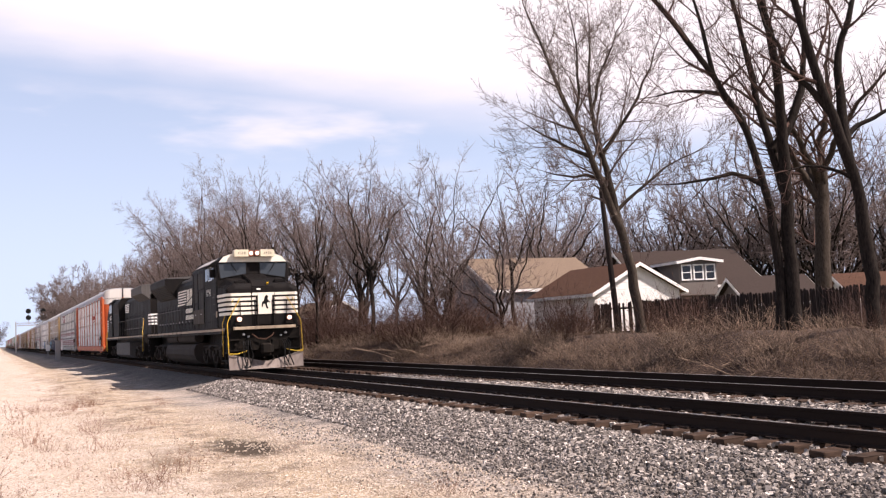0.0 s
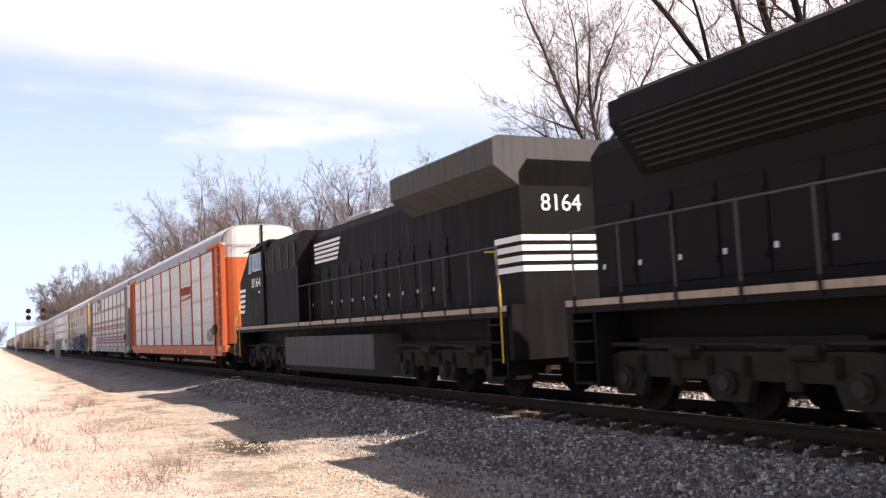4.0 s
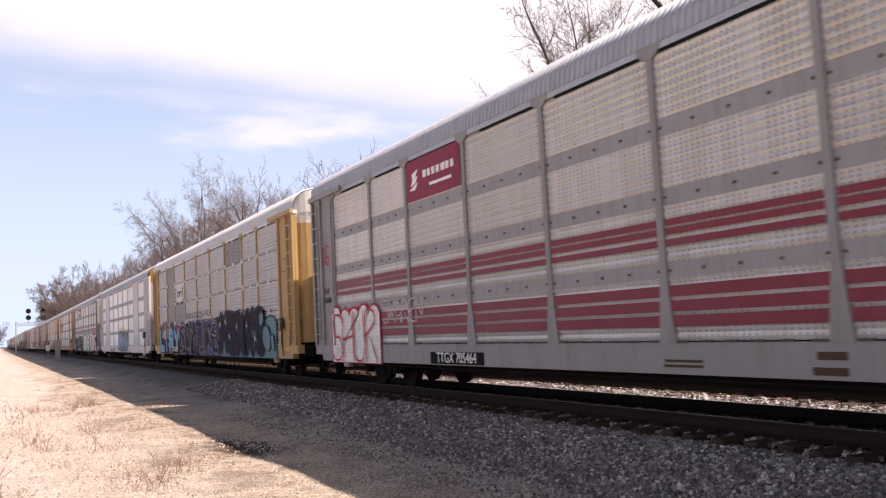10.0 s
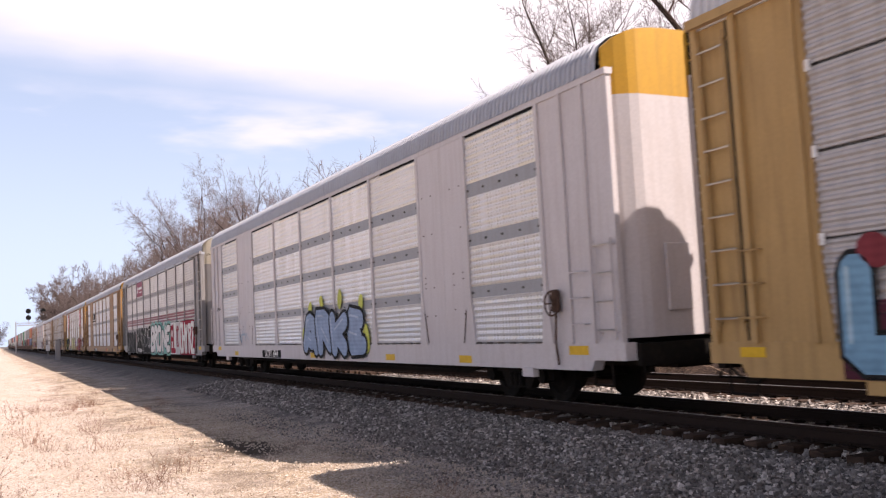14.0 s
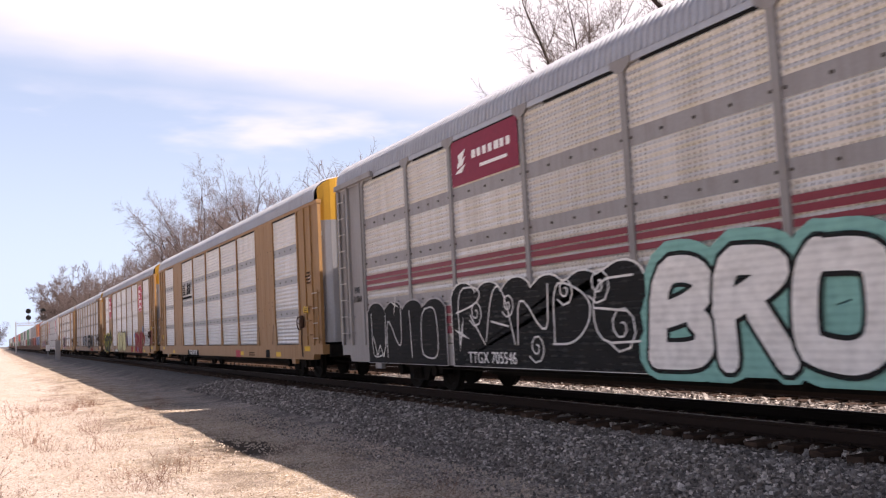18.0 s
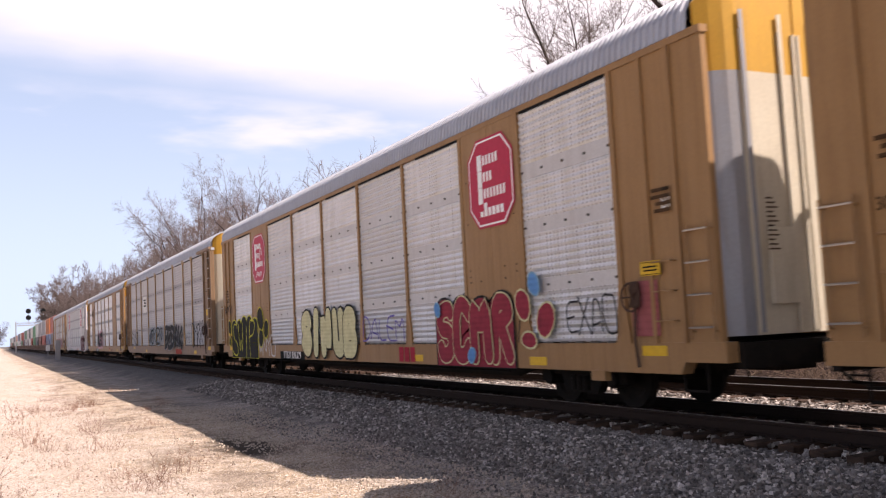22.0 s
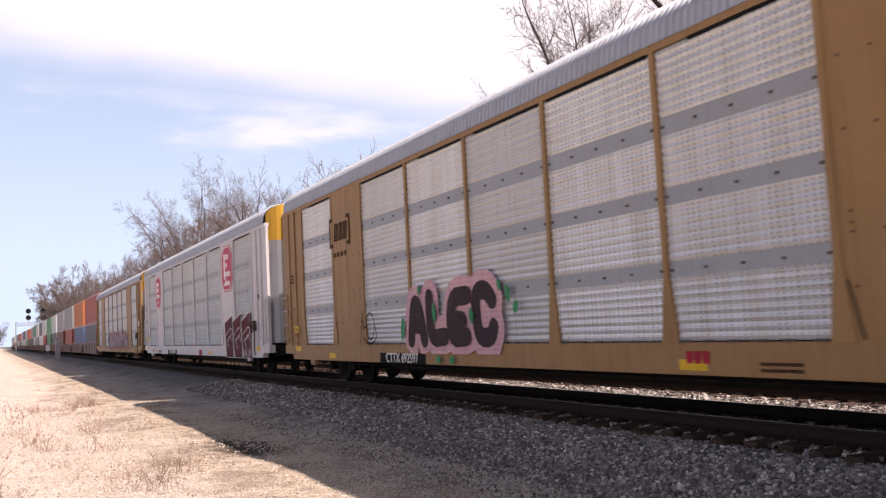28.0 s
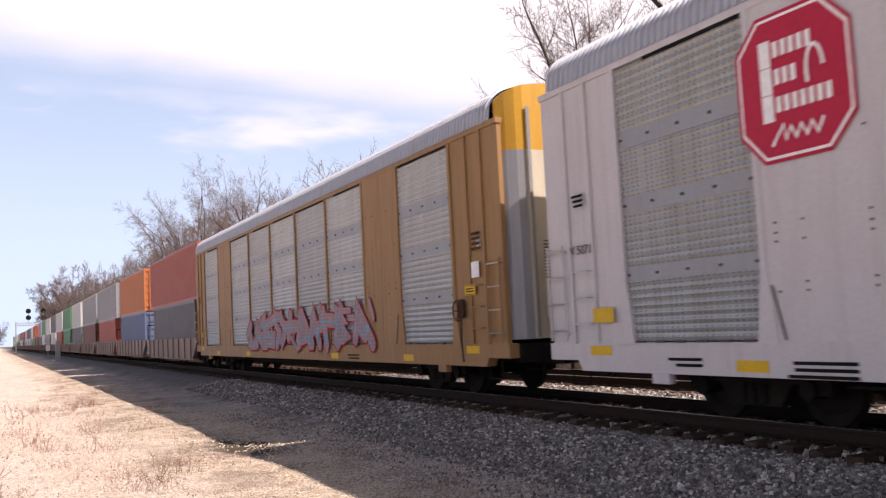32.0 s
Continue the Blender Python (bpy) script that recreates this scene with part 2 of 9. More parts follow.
def stone_mat():
    m, nt, s, N, L = nodes_of("ballast_stone")
    geo = N("ShaderNodeNewGeometry")
    co = N("ShaderNodeTexCoord").outputs["Object"]
    n = noise_tex(N, L, 40, 3, 0.6, co)
    c = ramp_tex(N, L, geo.outputs["Random Per Island"], [(0.0, (0.080, 0.072, 0.066)), (0.35, (0.165, 0.148, 0.136)), (0.65, (0.26, 0.234, 0.214)), (0.88, (0.41, 0.37, 0.335)), (1.0, (0.72, 0.65, 0.59))]).outputs[0]
    L(mixed(N, L, mapped(N, L, n.outputs["Fac"], 0.35, 0.7, 0, 0.5), c, (0.10, 0.08, 0.065)), s.inputs["Base Color"])
    s.inputs["Roughness"].default_value = 0.85
    s.inputs["Specular IOR Level"].default_value = 0.2
    return m


def wood_mat(name, dark, light, scale=(1, 1, 14), rough=0.85):
    m, nt, s, N, L = nodes_of(name)
    co = N("ShaderNodeTexCoord").outputs["Object"]
    oi = N("ShaderNodeObjectInfo")
    mp = N("ShaderNodeMapping"); mp.inputs["Scale"].default_value = scale; L(co, mp.inputs["Vector"])
    n = N("ShaderNodeTexNoise"); n.noise_dimensions = "4D"
    n.inputs["Scale"].default_value, n.inputs["Detail"].default_value = 2.0, 6
    L(mp.outputs[0], n.inputs["Vector"]); L(maths(N, L, "MULTIPLY", oi.outputs["Random"], 30), n.inputs["W"])
    c = ramp_tex(N, L, n.outputs["Fac"], [(0.3, dark), (0.7, light)]).outputs[0]
    L(mixed(N, L, mapped(N, L, oi.outputs["Random"], 0, 1, 0, 0.45), c, dark), s.inputs["Base Color"])
    s.inputs["Roughness"].default_value = rough
    s.inputs["Specular IOR Level"].default_value = 0.12
    bump(N, L, s, n.outputs["Fac"], 0.4, 0.01)
    return m


def bark_mat(name, dark, light):
    m, nt, s, N, L = nodes_of(name)
    co = N("ShaderNodeTexCoord").outputs["Object"]
    mp = N("ShaderNodeMapping"); mp.inputs["Scale"].default_value = (8, 8, 2); L(co, mp.inputs["Vector"])
    n = noise_tex(N, L, 2.5, 6, 0.7, mp.outputs[0])
    L(ramp_tex(N, L, n.outputs["Fac"], [(0.3, dark), (0.7, light)]).outputs[0], s.inputs["Base Color"])
    s.inputs["Roughness"].default_value = 0.95
    s.inputs["Specular IOR Level"].default_value = 0.06
    bump(N, L, s, n.outputs["Fac"], 0.6, 0.03)
    return m


def glow_mat(name, col, power):
    m, nt, s, N, L = nodes_of(name)
    s.inputs["Base Color"].default_value = (*col, 1)
    s.inputs["Emission Color"].default_value = (*col, 1)
    s.inputs["Emission Strength"].default_value = power
    return m


def glass_mat(name, col=(0.02, 0.025, 0.03)):
    m, nt, s, N, L = nodes_of(name)
    s.inputs["Base Color"].default_value = (*col, 1)
    s.inputs["Roughness"].default_value, s.inputs["IOR"].default_value = 0.06, 1.5
    return m


GROUND, STONE = ground_mat(), stone_mat()
TIE = wood_mat("tie_wood", (0.024, 0.016, 0.012), (0.105, 0.066, 0.047), (2, 2, 9))
FENCE = wood_mat("fence_wood", (0.016, 0.012, 0.011), (0.052, 0.040, 0.035), (8, 8, 1.2))
RAIL = plain("rail_steel", (0.022, 0.014, 0.011), 0.9, 0.0, 30)
RAILTOP = plain("rail_head", (0.40, 0.38, 0.36), 0.35, 0.9, 40)
BARK = bark_mat("bark_grey", (0.022, 0.017, 0.014), (0.080, 0.064, 0.052))
BARK2 = bark_mat("bark_dark", (0.008, 0.0065, 0.006), (0.036, 0.029, 0.025))
TWIG = bark_mat("twig_brown", (0.040, 0.025, 0.021), (0.120, 0.076, 0.063))
TWIG2 = bark_mat("twig_grey", (0.075, 0.057, 0.050), (0.20, 0.158, 0.136))
BRUSH = bark_mat("brush_stem", (0.024, 0.0135, 0.010), (0.115, 0.068, 0.050))
STRAW = bark_mat("dry_grass", (0.026, 0.016, 0.012), (0.22, 0.150, 0.105))
def low_gloss(m, v):
    m.node_tree.nodes["Principled BSDF"].inputs["Specular IOR Level"].default_value = v
    return m


BLACK = paint("loco_black", (0.0062, 0.0056, 0.0058), 0.62, (0.026, 0.020, 0.016), 0.45)
DARK = paint("running_gear", (0.010, 0.009, 0.008), 0.8, (0.040, 0.030, 0.023), 0.5, streak=False)
GREYTANK = paint("dusty_tank", (0.034, 0.028, 0.025), 0.75, (0.075, 0.060, 0.050), 0.6)
GREYPAINT = paint("weathered_grey", (0.30, 0.29, 0.29), 0.6)
WHITE = paint("loco_white", (0.74, 0.70, 0.60), 0.5, (0.3, 0.25, 0.18), 0.3)
BOXBROWN = paint("locker_brown", (0.055, 0.043, 0.035), 0.75, (0.03, 0.023, 0.018), 0.5)
WINGGREY = paint("faded_dark_grey", (0.075, 0.07, 0.068), 0.7, (0.035, 0.03, 0.027), 0.5)
CREAM = paint("sill_stripe", (0.38, 0.30, 0.215), 0.7, (0.10, 0.07, 0.05), 0.7)
YELLOW = paint("safety_yellow", (0.62, 0.40, 0.035), 0.5, (0.25, 0.16, 0.05), 0.35)
STICKER = plain("reflector_yellow", (0.62, 0.38, 0.02), 0.5)
LETTER = plain("letter_white", (0.78, 0.77, 0.74), 0.6)
INK = plain("ink_black", (0.008, 0.008, 0.008), 0.9)
low_gloss(BLACK, 0.10)
low_gloss(DARK, 0.06)
low_gloss(GREYTANK, 0.1)
GLASS, DARKGLASS = glass_mat("window_glass", (0.03, 0.035, 0.04)), glass_mat("dark_glass", (0.008, 0.008, 0.01))
LAMP = glow_mat("lamp_lens", (1.0, 0.78, 0.58), 1.8)
LAMPCASE = plain("lamp_housing", (0.22, 0.085, 0.06), 0.5)
BOARD = paint("number_board", (0.62, 0.56, 0.42), 0.5, (0.3, 0.25, 0.18), 0.3)
PLOW = paint("plow_grey", (0.21, 0.175, 0.155), 0.7, (0.07, 0.05, 0.04), 0.75)
GRILLE = paint("grille", (0.012, 0.011, 0.011), 0.7, (0.05, 0.04, 0.03), 0.4)
CHROME = plain("bare_steel", (0.45, 0.44, 0.43), 0.35, 0.8)


# ---------------------------------------------------------------- mesh helpers
def box(bm, x0, x1, y0, y1, z0, z1, bev=0.0):
    made = bmesh.ops.create_cube(bm, size=1.0)["verts"]
    bmesh.ops.scale(bm, vec=(x1 - x0, y1 - y0, z1 - z0), verts=made)
    bmesh.ops.translate(bm, vec=((x0 + x1) / 2, (y0 + y1) / 2, (z0 + z1) / 2), verts=made)
    if bev:
        edges = {e for v in made for e in v.link_edges}
        bmesh.ops.bevel(bm, geom=list(edges), offset=bev, segments=1, affect="EDGES")
    return bm


def boxed(x0, x1, y0, y1, z0, z1, bev=0.0):
    return box(bmesh.new(), x0, x1, y0, y1, z0, z1, bev)


def rod(bm, a, b, r, n=6):
    a, b = Vector(a), Vector(b)
    d = b - a
    m = Matrix.Translation((a + b) / 2) @ d.to_track_quat("Z", "Y").to_matrix().to_4x4()
    bmesh.ops.create_cone(bm, cap_ends=True, segments=n, radius1=r, radius2=r, depth=d.length, matrix=m)
    return bm


def pipe(bm, pts, r, n=6):
    for a, b in zip(pts, pts[1:]):
        rod(bm, a, b, r, n)
    return bm


def prism(bm, outline, axis, lo, hi):
    """A flat outline of (u, v) pairs drawn out along x, y or z."""
    put = {"x": lambda u, v, w: (w, u, v), "y": lambda u, v, w: (u, w, v), "z": lambda u, v, w: (u, v, w)}[axis]
    a = [bm.verts.new(put(u, v, lo)) for u, v in outline]
    b = [bm.verts.new(put(u, v, hi)) for u, v in outline]
    n = len(outline)
    bm.faces.new(a)
    bm.faces.new(b[::-1])
    for i in range(n):
        bm.faces.new((a[i], b[i], b[(i + 1) % n], a[(i + 1) % n]))
    bmesh.ops.recalc_face_normals(bm, faces=bm.faces)
    return bm


def to_mesh(name, bm, *mats):
    me = bpy.data.meshes.new(name)
    bm.normal_update()
    bm.to_mesh(me)
    bm.free()
    for m in mats:
        me.materials.append(m)
    return me


def part(name, bm, material, parent, label=""):
    ob = new(name, to_mesh(name, bm, material))
    ob.parent = parent
    return tagged(ob, label=label)


def piece(name, me, parent, m=None, label=""):
    ob = new(name, me)
    ob.parent = parent
    if m is not None:
        ob.matrix_basis = m
    return tagged(ob, label=label)


def thing(name, label, category, group="", kind="", at=None):
    ob = new(name)
    if at is not None:
        ob.matrix_basis = at
    return tagged(ob, label, category, group, kind)


def arrays_mesh(name, verts, faces, mat, smooth=False):
    me = bpy.data.meshes.new(name)
    me.from_pydata(verts, [], faces)
    me.materials.append(mat)
    if smooth:
        me.shade_smooth()
    me.update()
    return me


FONT_CACHE = {}


def text_mesh(words, size, mat, thick=0.002):
    """Flat lettering as a mesh in the yz plane, read from -x, its middle at the origin."""
    key = (words, size, mat.name)
    if key not in FONT_CACHE:
        cu = bpy.data.curves.new("lettering", "FONT")
        cu.body, cu.size, cu.align_x, cu.align_y, cu.extrude = words, size, "CENTER", "CENTER", thick
        ob = new("lettering", cu)
        me = bpy.data.meshes.new_from_object(ob)
        bpy.data.objects.remove(ob)
        bpy.data.curves.remove(cu)
        # x of the text runs towards -y of the thing, its up to z, its front to -x
        me.transform(Matrix(((0, 0, -1, 0), (-1, 0, 0, 0), (0, 1, 0, 0), (0, 0, 0, 1))))
        me.materials.clear()
        me.materials.append(mat)
        FONT_CACHE[key] = me
    return FONT_CACHE[key]


# ---------------------------------------------------------------- ground and tracks
def ground_z(x, y):
    """Height of the ground: drive, ballast shoulder, two track beds, bank, yards behind the fence."""
    def lerp(a, b, t):
        t = min(max(t, 0.0), 1.0)
        t = t * t * (3 - 2 * t)
        return a + (b - a) * t
    z = -0.62
    z = lerp(z, -0.30, (x - 6.0) / 2.2)
    z = lerp(z, -0.34, (x - 15.5) / 0.5)
    z = lerp(z, -0.62, (x - 16.0) / 1.2)
    z = lerp(z, 0.72, (x - 17.6) / 3.6)
    z = lerp(z, 0.42, (x - 23.0) / 5.0)
    far = min(max((y - 45.0) / 60.0, 0), 1)
    if x > 16:
        z -= far * 0.8 * min(1, (x - 16) / 3)
    z += lerp(0, 0.18, (1.2 - x) / 4.0) * min(1, max(0, (70 - y) / 50))
    d = math.hypot((x - 4.18) * 1.2, (y - 17.3) * 0.5)
    z -= 0.07 * max(0.0, 1 - d / 1.3)
    if 16.5 < x < 27:
        z += 0.10 * noise.noise((x * 0.6, y * 0.6, 0))
    elif x < 6.0:
        z += 0.045 * noise.noise((x * 0.7, y * 0.5, 3)) + 0.014 * noise.noise((x * 3, y * 3, 5))
    return z


def build_ground():
    xs = [-3000, -800, -200, -80, -40, -20, -12] + list(np.arange(-8, 32.01, 0.28)) + [34, 37, 42, 50, 70, 110, 200, 500, 1200, 3000]
    ys = [-3000, -800, -200, -60, -20, -6] + list(np.arange(-2, 46, 0.34)) + list(np.arange(47, 130, 2.5)) + [140, 160, 200, 260, 340, 460, 700, 1100, 2000, 3500]
    vs = [(x, y, ground_z(x, y)) for y in ys for x in xs]
    n = len(xs)
    fs = [(j * n + i, j * n + i + 1, (j + 1) * n + i + 1, (j + 1) * n + i) for j in range(len(ys) - 1) for i in range(n - 1)]
    ob = new("ground", arrays_mesh("ground", vs, fs, GROUND, True))
    tagged(ob, "pale gravel drive, dry grass and leaf-strewn bank beside the railway", "ground", kind="structure")


RAIL_OUT = [(-0.07, -0.186), (0.07, -0.186), (0.07, -0.172), (0.012, -0.15), (0.010, -0.05), (0.036, -0.04), (0.036, -0.006), (0.028, 0.0), (-0.028, 0.0), (-0.036, -0.006), (-0.036, -0.04), (-0.010, -0.05), (-0.012, -0.15), (-0.07, -0.172)]


def build_track(name, x, label):
    track = thing(name, label, "railway track", kind="structure", at=pose(x, 0, 0))
    for s in (-1, 1):
        bm = bmesh.new()
        prism(bm, [(u + s * 0.7525, v) for u, v in RAIL_OUT], "y", -60, 900)
        r = part("rail", bm, RAIL, track, "rust-brown steel rail with a polished head")
        bm = bmesh.new()
        box(bm, s * 0.7525 - 0.024, s * 0.7525 + 0.024, -60, 900, 0.0005, 0.002)
        part("rail_head", bm, RAILTOP, r)
    bms = []
    for k in range(4):
        bm = bmesh.new()
        box(bm, -1.30, 1.30, -0.115, 0.115, -0.37, -0.19, 0.008)
        for v in bm.verts:
            v.co += Vector((random.uniform(-0.015, 0.015), random.uniform(-0.008, 0.008), random.uniform(-0.006, 0.004)))
        bms.append(to_mesh("tie", bm, TIE))
    y, k = 1.0, 0
    while y < 78:
        rz = random.uniform(-0.8, 0.8)
        dx = random.uniform(-0.06, 0.06)
        piece("tie", bms[k % 4], track, pose(dx, y, random.uniform(-0.012, 0.0), 0, 0, rz))
        y += 0.542 + random.uniform(-0.02, 0.02)
        k += 1
    # tie plates and spikes near the camera
    bm = bmesh.new()
    box(bm, -0.18, 0.18, -0.09, 0.09, -0.193, -0.168)
    for sx in (-0.1, 0.1):
        box(bm, sx - 0.012, sx + 0.012, -0.06, -0.036, -0.17, -0.148)
    plate = to_mesh("tie_plate", bm, RAIL)
    y = 1.0
    for k in range(70):
        for s in (-1, 1):
            piece("tie_plate", plate, track, pose(s * 0.7525, y + k * 0.542, 0))
    vs, fs = [], []
    for lo, hi in ((-40, 1.0), (78, 420)):
        yy = lo
        while yy < hi:
            b = len(vs)
            vs += [(sx * 1.3, yy + sy * 0.115, z) for z in (-0.37, -0.19) for sx, sy in ((-1, -1), (1, -1), (1, 1), (-1, 1))]
            fs += [(b + 4, b + 5, b + 6, b + 7), (b, b + 1, b + 5, b + 4), (b + 1, b + 2, b + 6, b + 5), (b + 2, b + 3, b + 7, b + 6), (b + 3, b, b + 4, b + 7)]
            yy += 0.542
    far = new("far_ties", arrays_mesh("far_ties", vs, fs, TIE))
    far.parent = track
    tagged(far, "weathered wooden ties in a long row", kind="stuff")


def build_stones(name, zones, label, mat=None):
    """Crushed stone, strewn over the shoulder and between the tracks."""
    rng = np.random.default_rng(7)
    cube = np.array([(-1, -1, -1), (1, -1, -1), (1, 1, -1), (-1, 1, -1), (-1, -1, 1), (1, -1, 1), (1, 1, 1), (-1, 1, 1)], float)
    quad = np.array([(4, 5, 6, 7), (0, 1, 5, 4), (1, 2, 6, 5), (2, 3, 7, 6), (3, 0, 4, 7)])
    V, F, b = [], [], 0
    for x0, x1, y0, y1, per, size, lift in zones:
        count = int((x1 - x0) * (y1 - y0) * per)
        px, py = rng.uniform(x0, x1, count), rng.uniform(y0, y1, count)
        for x, y in zip(px, py):
            s = size * rng.uniform(0.5, 1.25)
            c = cube * rng.uniform(0.55, 1.0, 3) * s + rng.normal(0, 0.22 * s, (8, 3))
            a, e = rng.uniform(0, 6.28), rng.uniform(-0.7, 0.7)
            ca, sa, ce, se = math.cos(a), math.sin(a), math.cos(e), math.sin(e)
            c = c @ np.array([(1, 0, 0), (0, ce, -se), (0, se, ce)]) @ np.array([(ca, -sa, 0), (sa, ca, 0), (0, 0, 1)])
            z = ground_z(x, y) + lift + rng.uniform(-0.01, 0.025)
            V.append(c + (x, y, z))
            F.append(quad + b)
            b += 8
    V, F = np.concatenate(V), np.concatenate(F)
    ob = new(name, arrays_mesh(name, V.tolist(), F.tolist(), mat or STONE))
    tagged(ob, label, "ballast", kind="stuff")


# ---------------------------------------------------------------- running gear
WHEEL_CACHE = {}


def wheel_mesh(r):
    if r not in WHEEL_CACHE:
        bm = bmesh.new()
        n = 20
        prof = [(0.0, -0.05), (0.10, -0.09), (0.12, -0.03), (0.62, -0.01), (0.72, -0.05), (0.99, -0.05), (1.0, 0.03), (1.06, 0.05), (1.06, 0.075), (0.0, 0.075)]
        rings = []
        for rr, w in prof:
            rings.append([bm.verts.new((w, rr * r * math.cos(2 * math.pi * i / n), rr * r * math.sin(2 * math.pi * i / n))) for i in range(n)] if rr else [bm.verts.new((w, 0, 0))])
        for a, b in zip(rings, rings[1:]):
            for i in range(n):
                j = (i + 1) % n
                if len(a) == 1:
                    bm.faces.new((a[0], b[i], b[j]))
                elif len(b) == 1:
                    bm.faces.new((a[i], b[0], a[j]))
                else:
                    bm.faces.new((a[i], b[i], b[j], a[j]))
        bmesh.ops.recalc_face_normals(bm, faces=bm.faces)
        WHEEL_CACHE[r] = to_mesh("wheel", bm, DARK)
    return WHEEL_CACHE[r]


def truck_frame_mesh():
    """Cast side frame of a two-axle freight truck, both sides and the bolster."""
    bm = bmesh.new()
    arch = [(-1.18, 0.40), (-1.18, 0.60), (-0.85, 0.66), (-0.45, 0.74), (0.45, 0.74), (0.85, 0.66), (1.18, 0.60), (1.18, 0.40), (0.98, 0.40), (0.80, 0.52), (0.60, 0.52), (0.42, 0.24), (-0.42, 0.24), (-0.60, 0.52), (-0.80, 0.52), (-0.98, 0.40)]
    for s in (-1, 1):
        prism(bm, arch, "x", s * 1.02 - 0.08, s * 1.02 + 0.08)
        for yy in (-0.89, 0.89):
            rod(bm, (s * 0.9, yy, 0.46), (s * 1.17, yy, 0.46), 0.12, 10)
        for yy in (-0.16, 0, 0.16):
            rod(bm, (s * 1.12, yy, 0.28), (s * 1.12, yy, 0.52), 0.065, 8)
    box(bm, -1.05, 1.05, -0.2, 0.2, 0.46, 0.72)
    for yy in (-0.89, 0.89):
        rod(bm, (-0.85, yy, 0.46), (0.85, yy, 0.46), 0.085, 8)
    return to_mesh("side_frame", bm, DARK)


TRUCK = truck_frame_mesh()


def add_truck(car, y):
    t = piece("truck", TRUCK, car, pose(0, y, 0))
    for yy in (-0.89, 0.89):
        piece("wheel", wheel_mesh(0.46), t, pose(-0.72, yy, 0.46))
        piece("wheel", wheel_mesh(0.46), t, pose(0.72, yy, 0.46, 0, 0, 180))


def coupler_mesh():
    bm = bmesh.new()
    box(bm, -0.09, 0.09, -0.75, 0.0, 0.76, 0.96)
    prism(bm, [(-0.16, -0.75), (0.12, -0.75), (0.2, -0.92), (0.06, -1.02), (-0.02, -0.9), (-0.1, -0.98), (-0.2, -0.9)], "z", 0.72, 1.0)
    pipe(bm, [(0.3, -0.1, 0.75), (0.32, -0.5, 0.45), (0.12, -0.95, 0.42)], 0.025)
    return to_mesh("coupler", bm, DARK)


COUPLER = coupler_mesh()

# ---------------------------------------------------------------- auto-rack cars
RUSTGEAR = plain("rusty_gear", (0.075, 0.045, 0.032), 0.8, 0, 20, 0.5)
BOLT = plain("bolt_dark", (0.09, 0.08, 0.07), 0.8)
RIVET = plain("rivet_dark", (0.07, 0.045, 0.03), 0.8)
POSTS = [-11.75, -9.10, -6.97, -4.20, -1.40, 1.40, 4.20, 6.97, 9.10, 11.75]
TOP, BASE = 5.02, 1.08
RACK_X = 1.55


SEAMS = (1.08, 2.18, 3.15, 4.12, 5.02)


def panel_profile(style, z0, z1):
    """Heights and depths up a side screen: ribbed tiers with flat bands between them."""
    if style == "fine":
        n = 2 * int((z1 - z0) / 0.054)
        return [(z0 + 0.012, 0.0, 0)] + [(z0 + 0.02 + (z1 - z0 - 0.045) * i / (n - 1), 0.015 + (0.024 if i // 2 % 2 else 0), 0) for i in range(n)] + [(z1 - 0.02, 0.0, 0)]
    tiers = [(1.08, 1.91), (2.14, 2.89), (3.14, 3.83), (4.10, 5.02)]
    rows, last = [], None
    for a, b in tiers:
        if last is not None:
            rows += [(last + 0.01, 0.026, 1), (a - 0.01, 0.026, 1)]
        n = max(4, int((b - a) / 0.055))
        rows += [(a + (b - a) * i / n, 0.034 if i % 2 else 0.010, 0) for i in range(n + 1)]
        last = b
    return rows


PANELS = {}


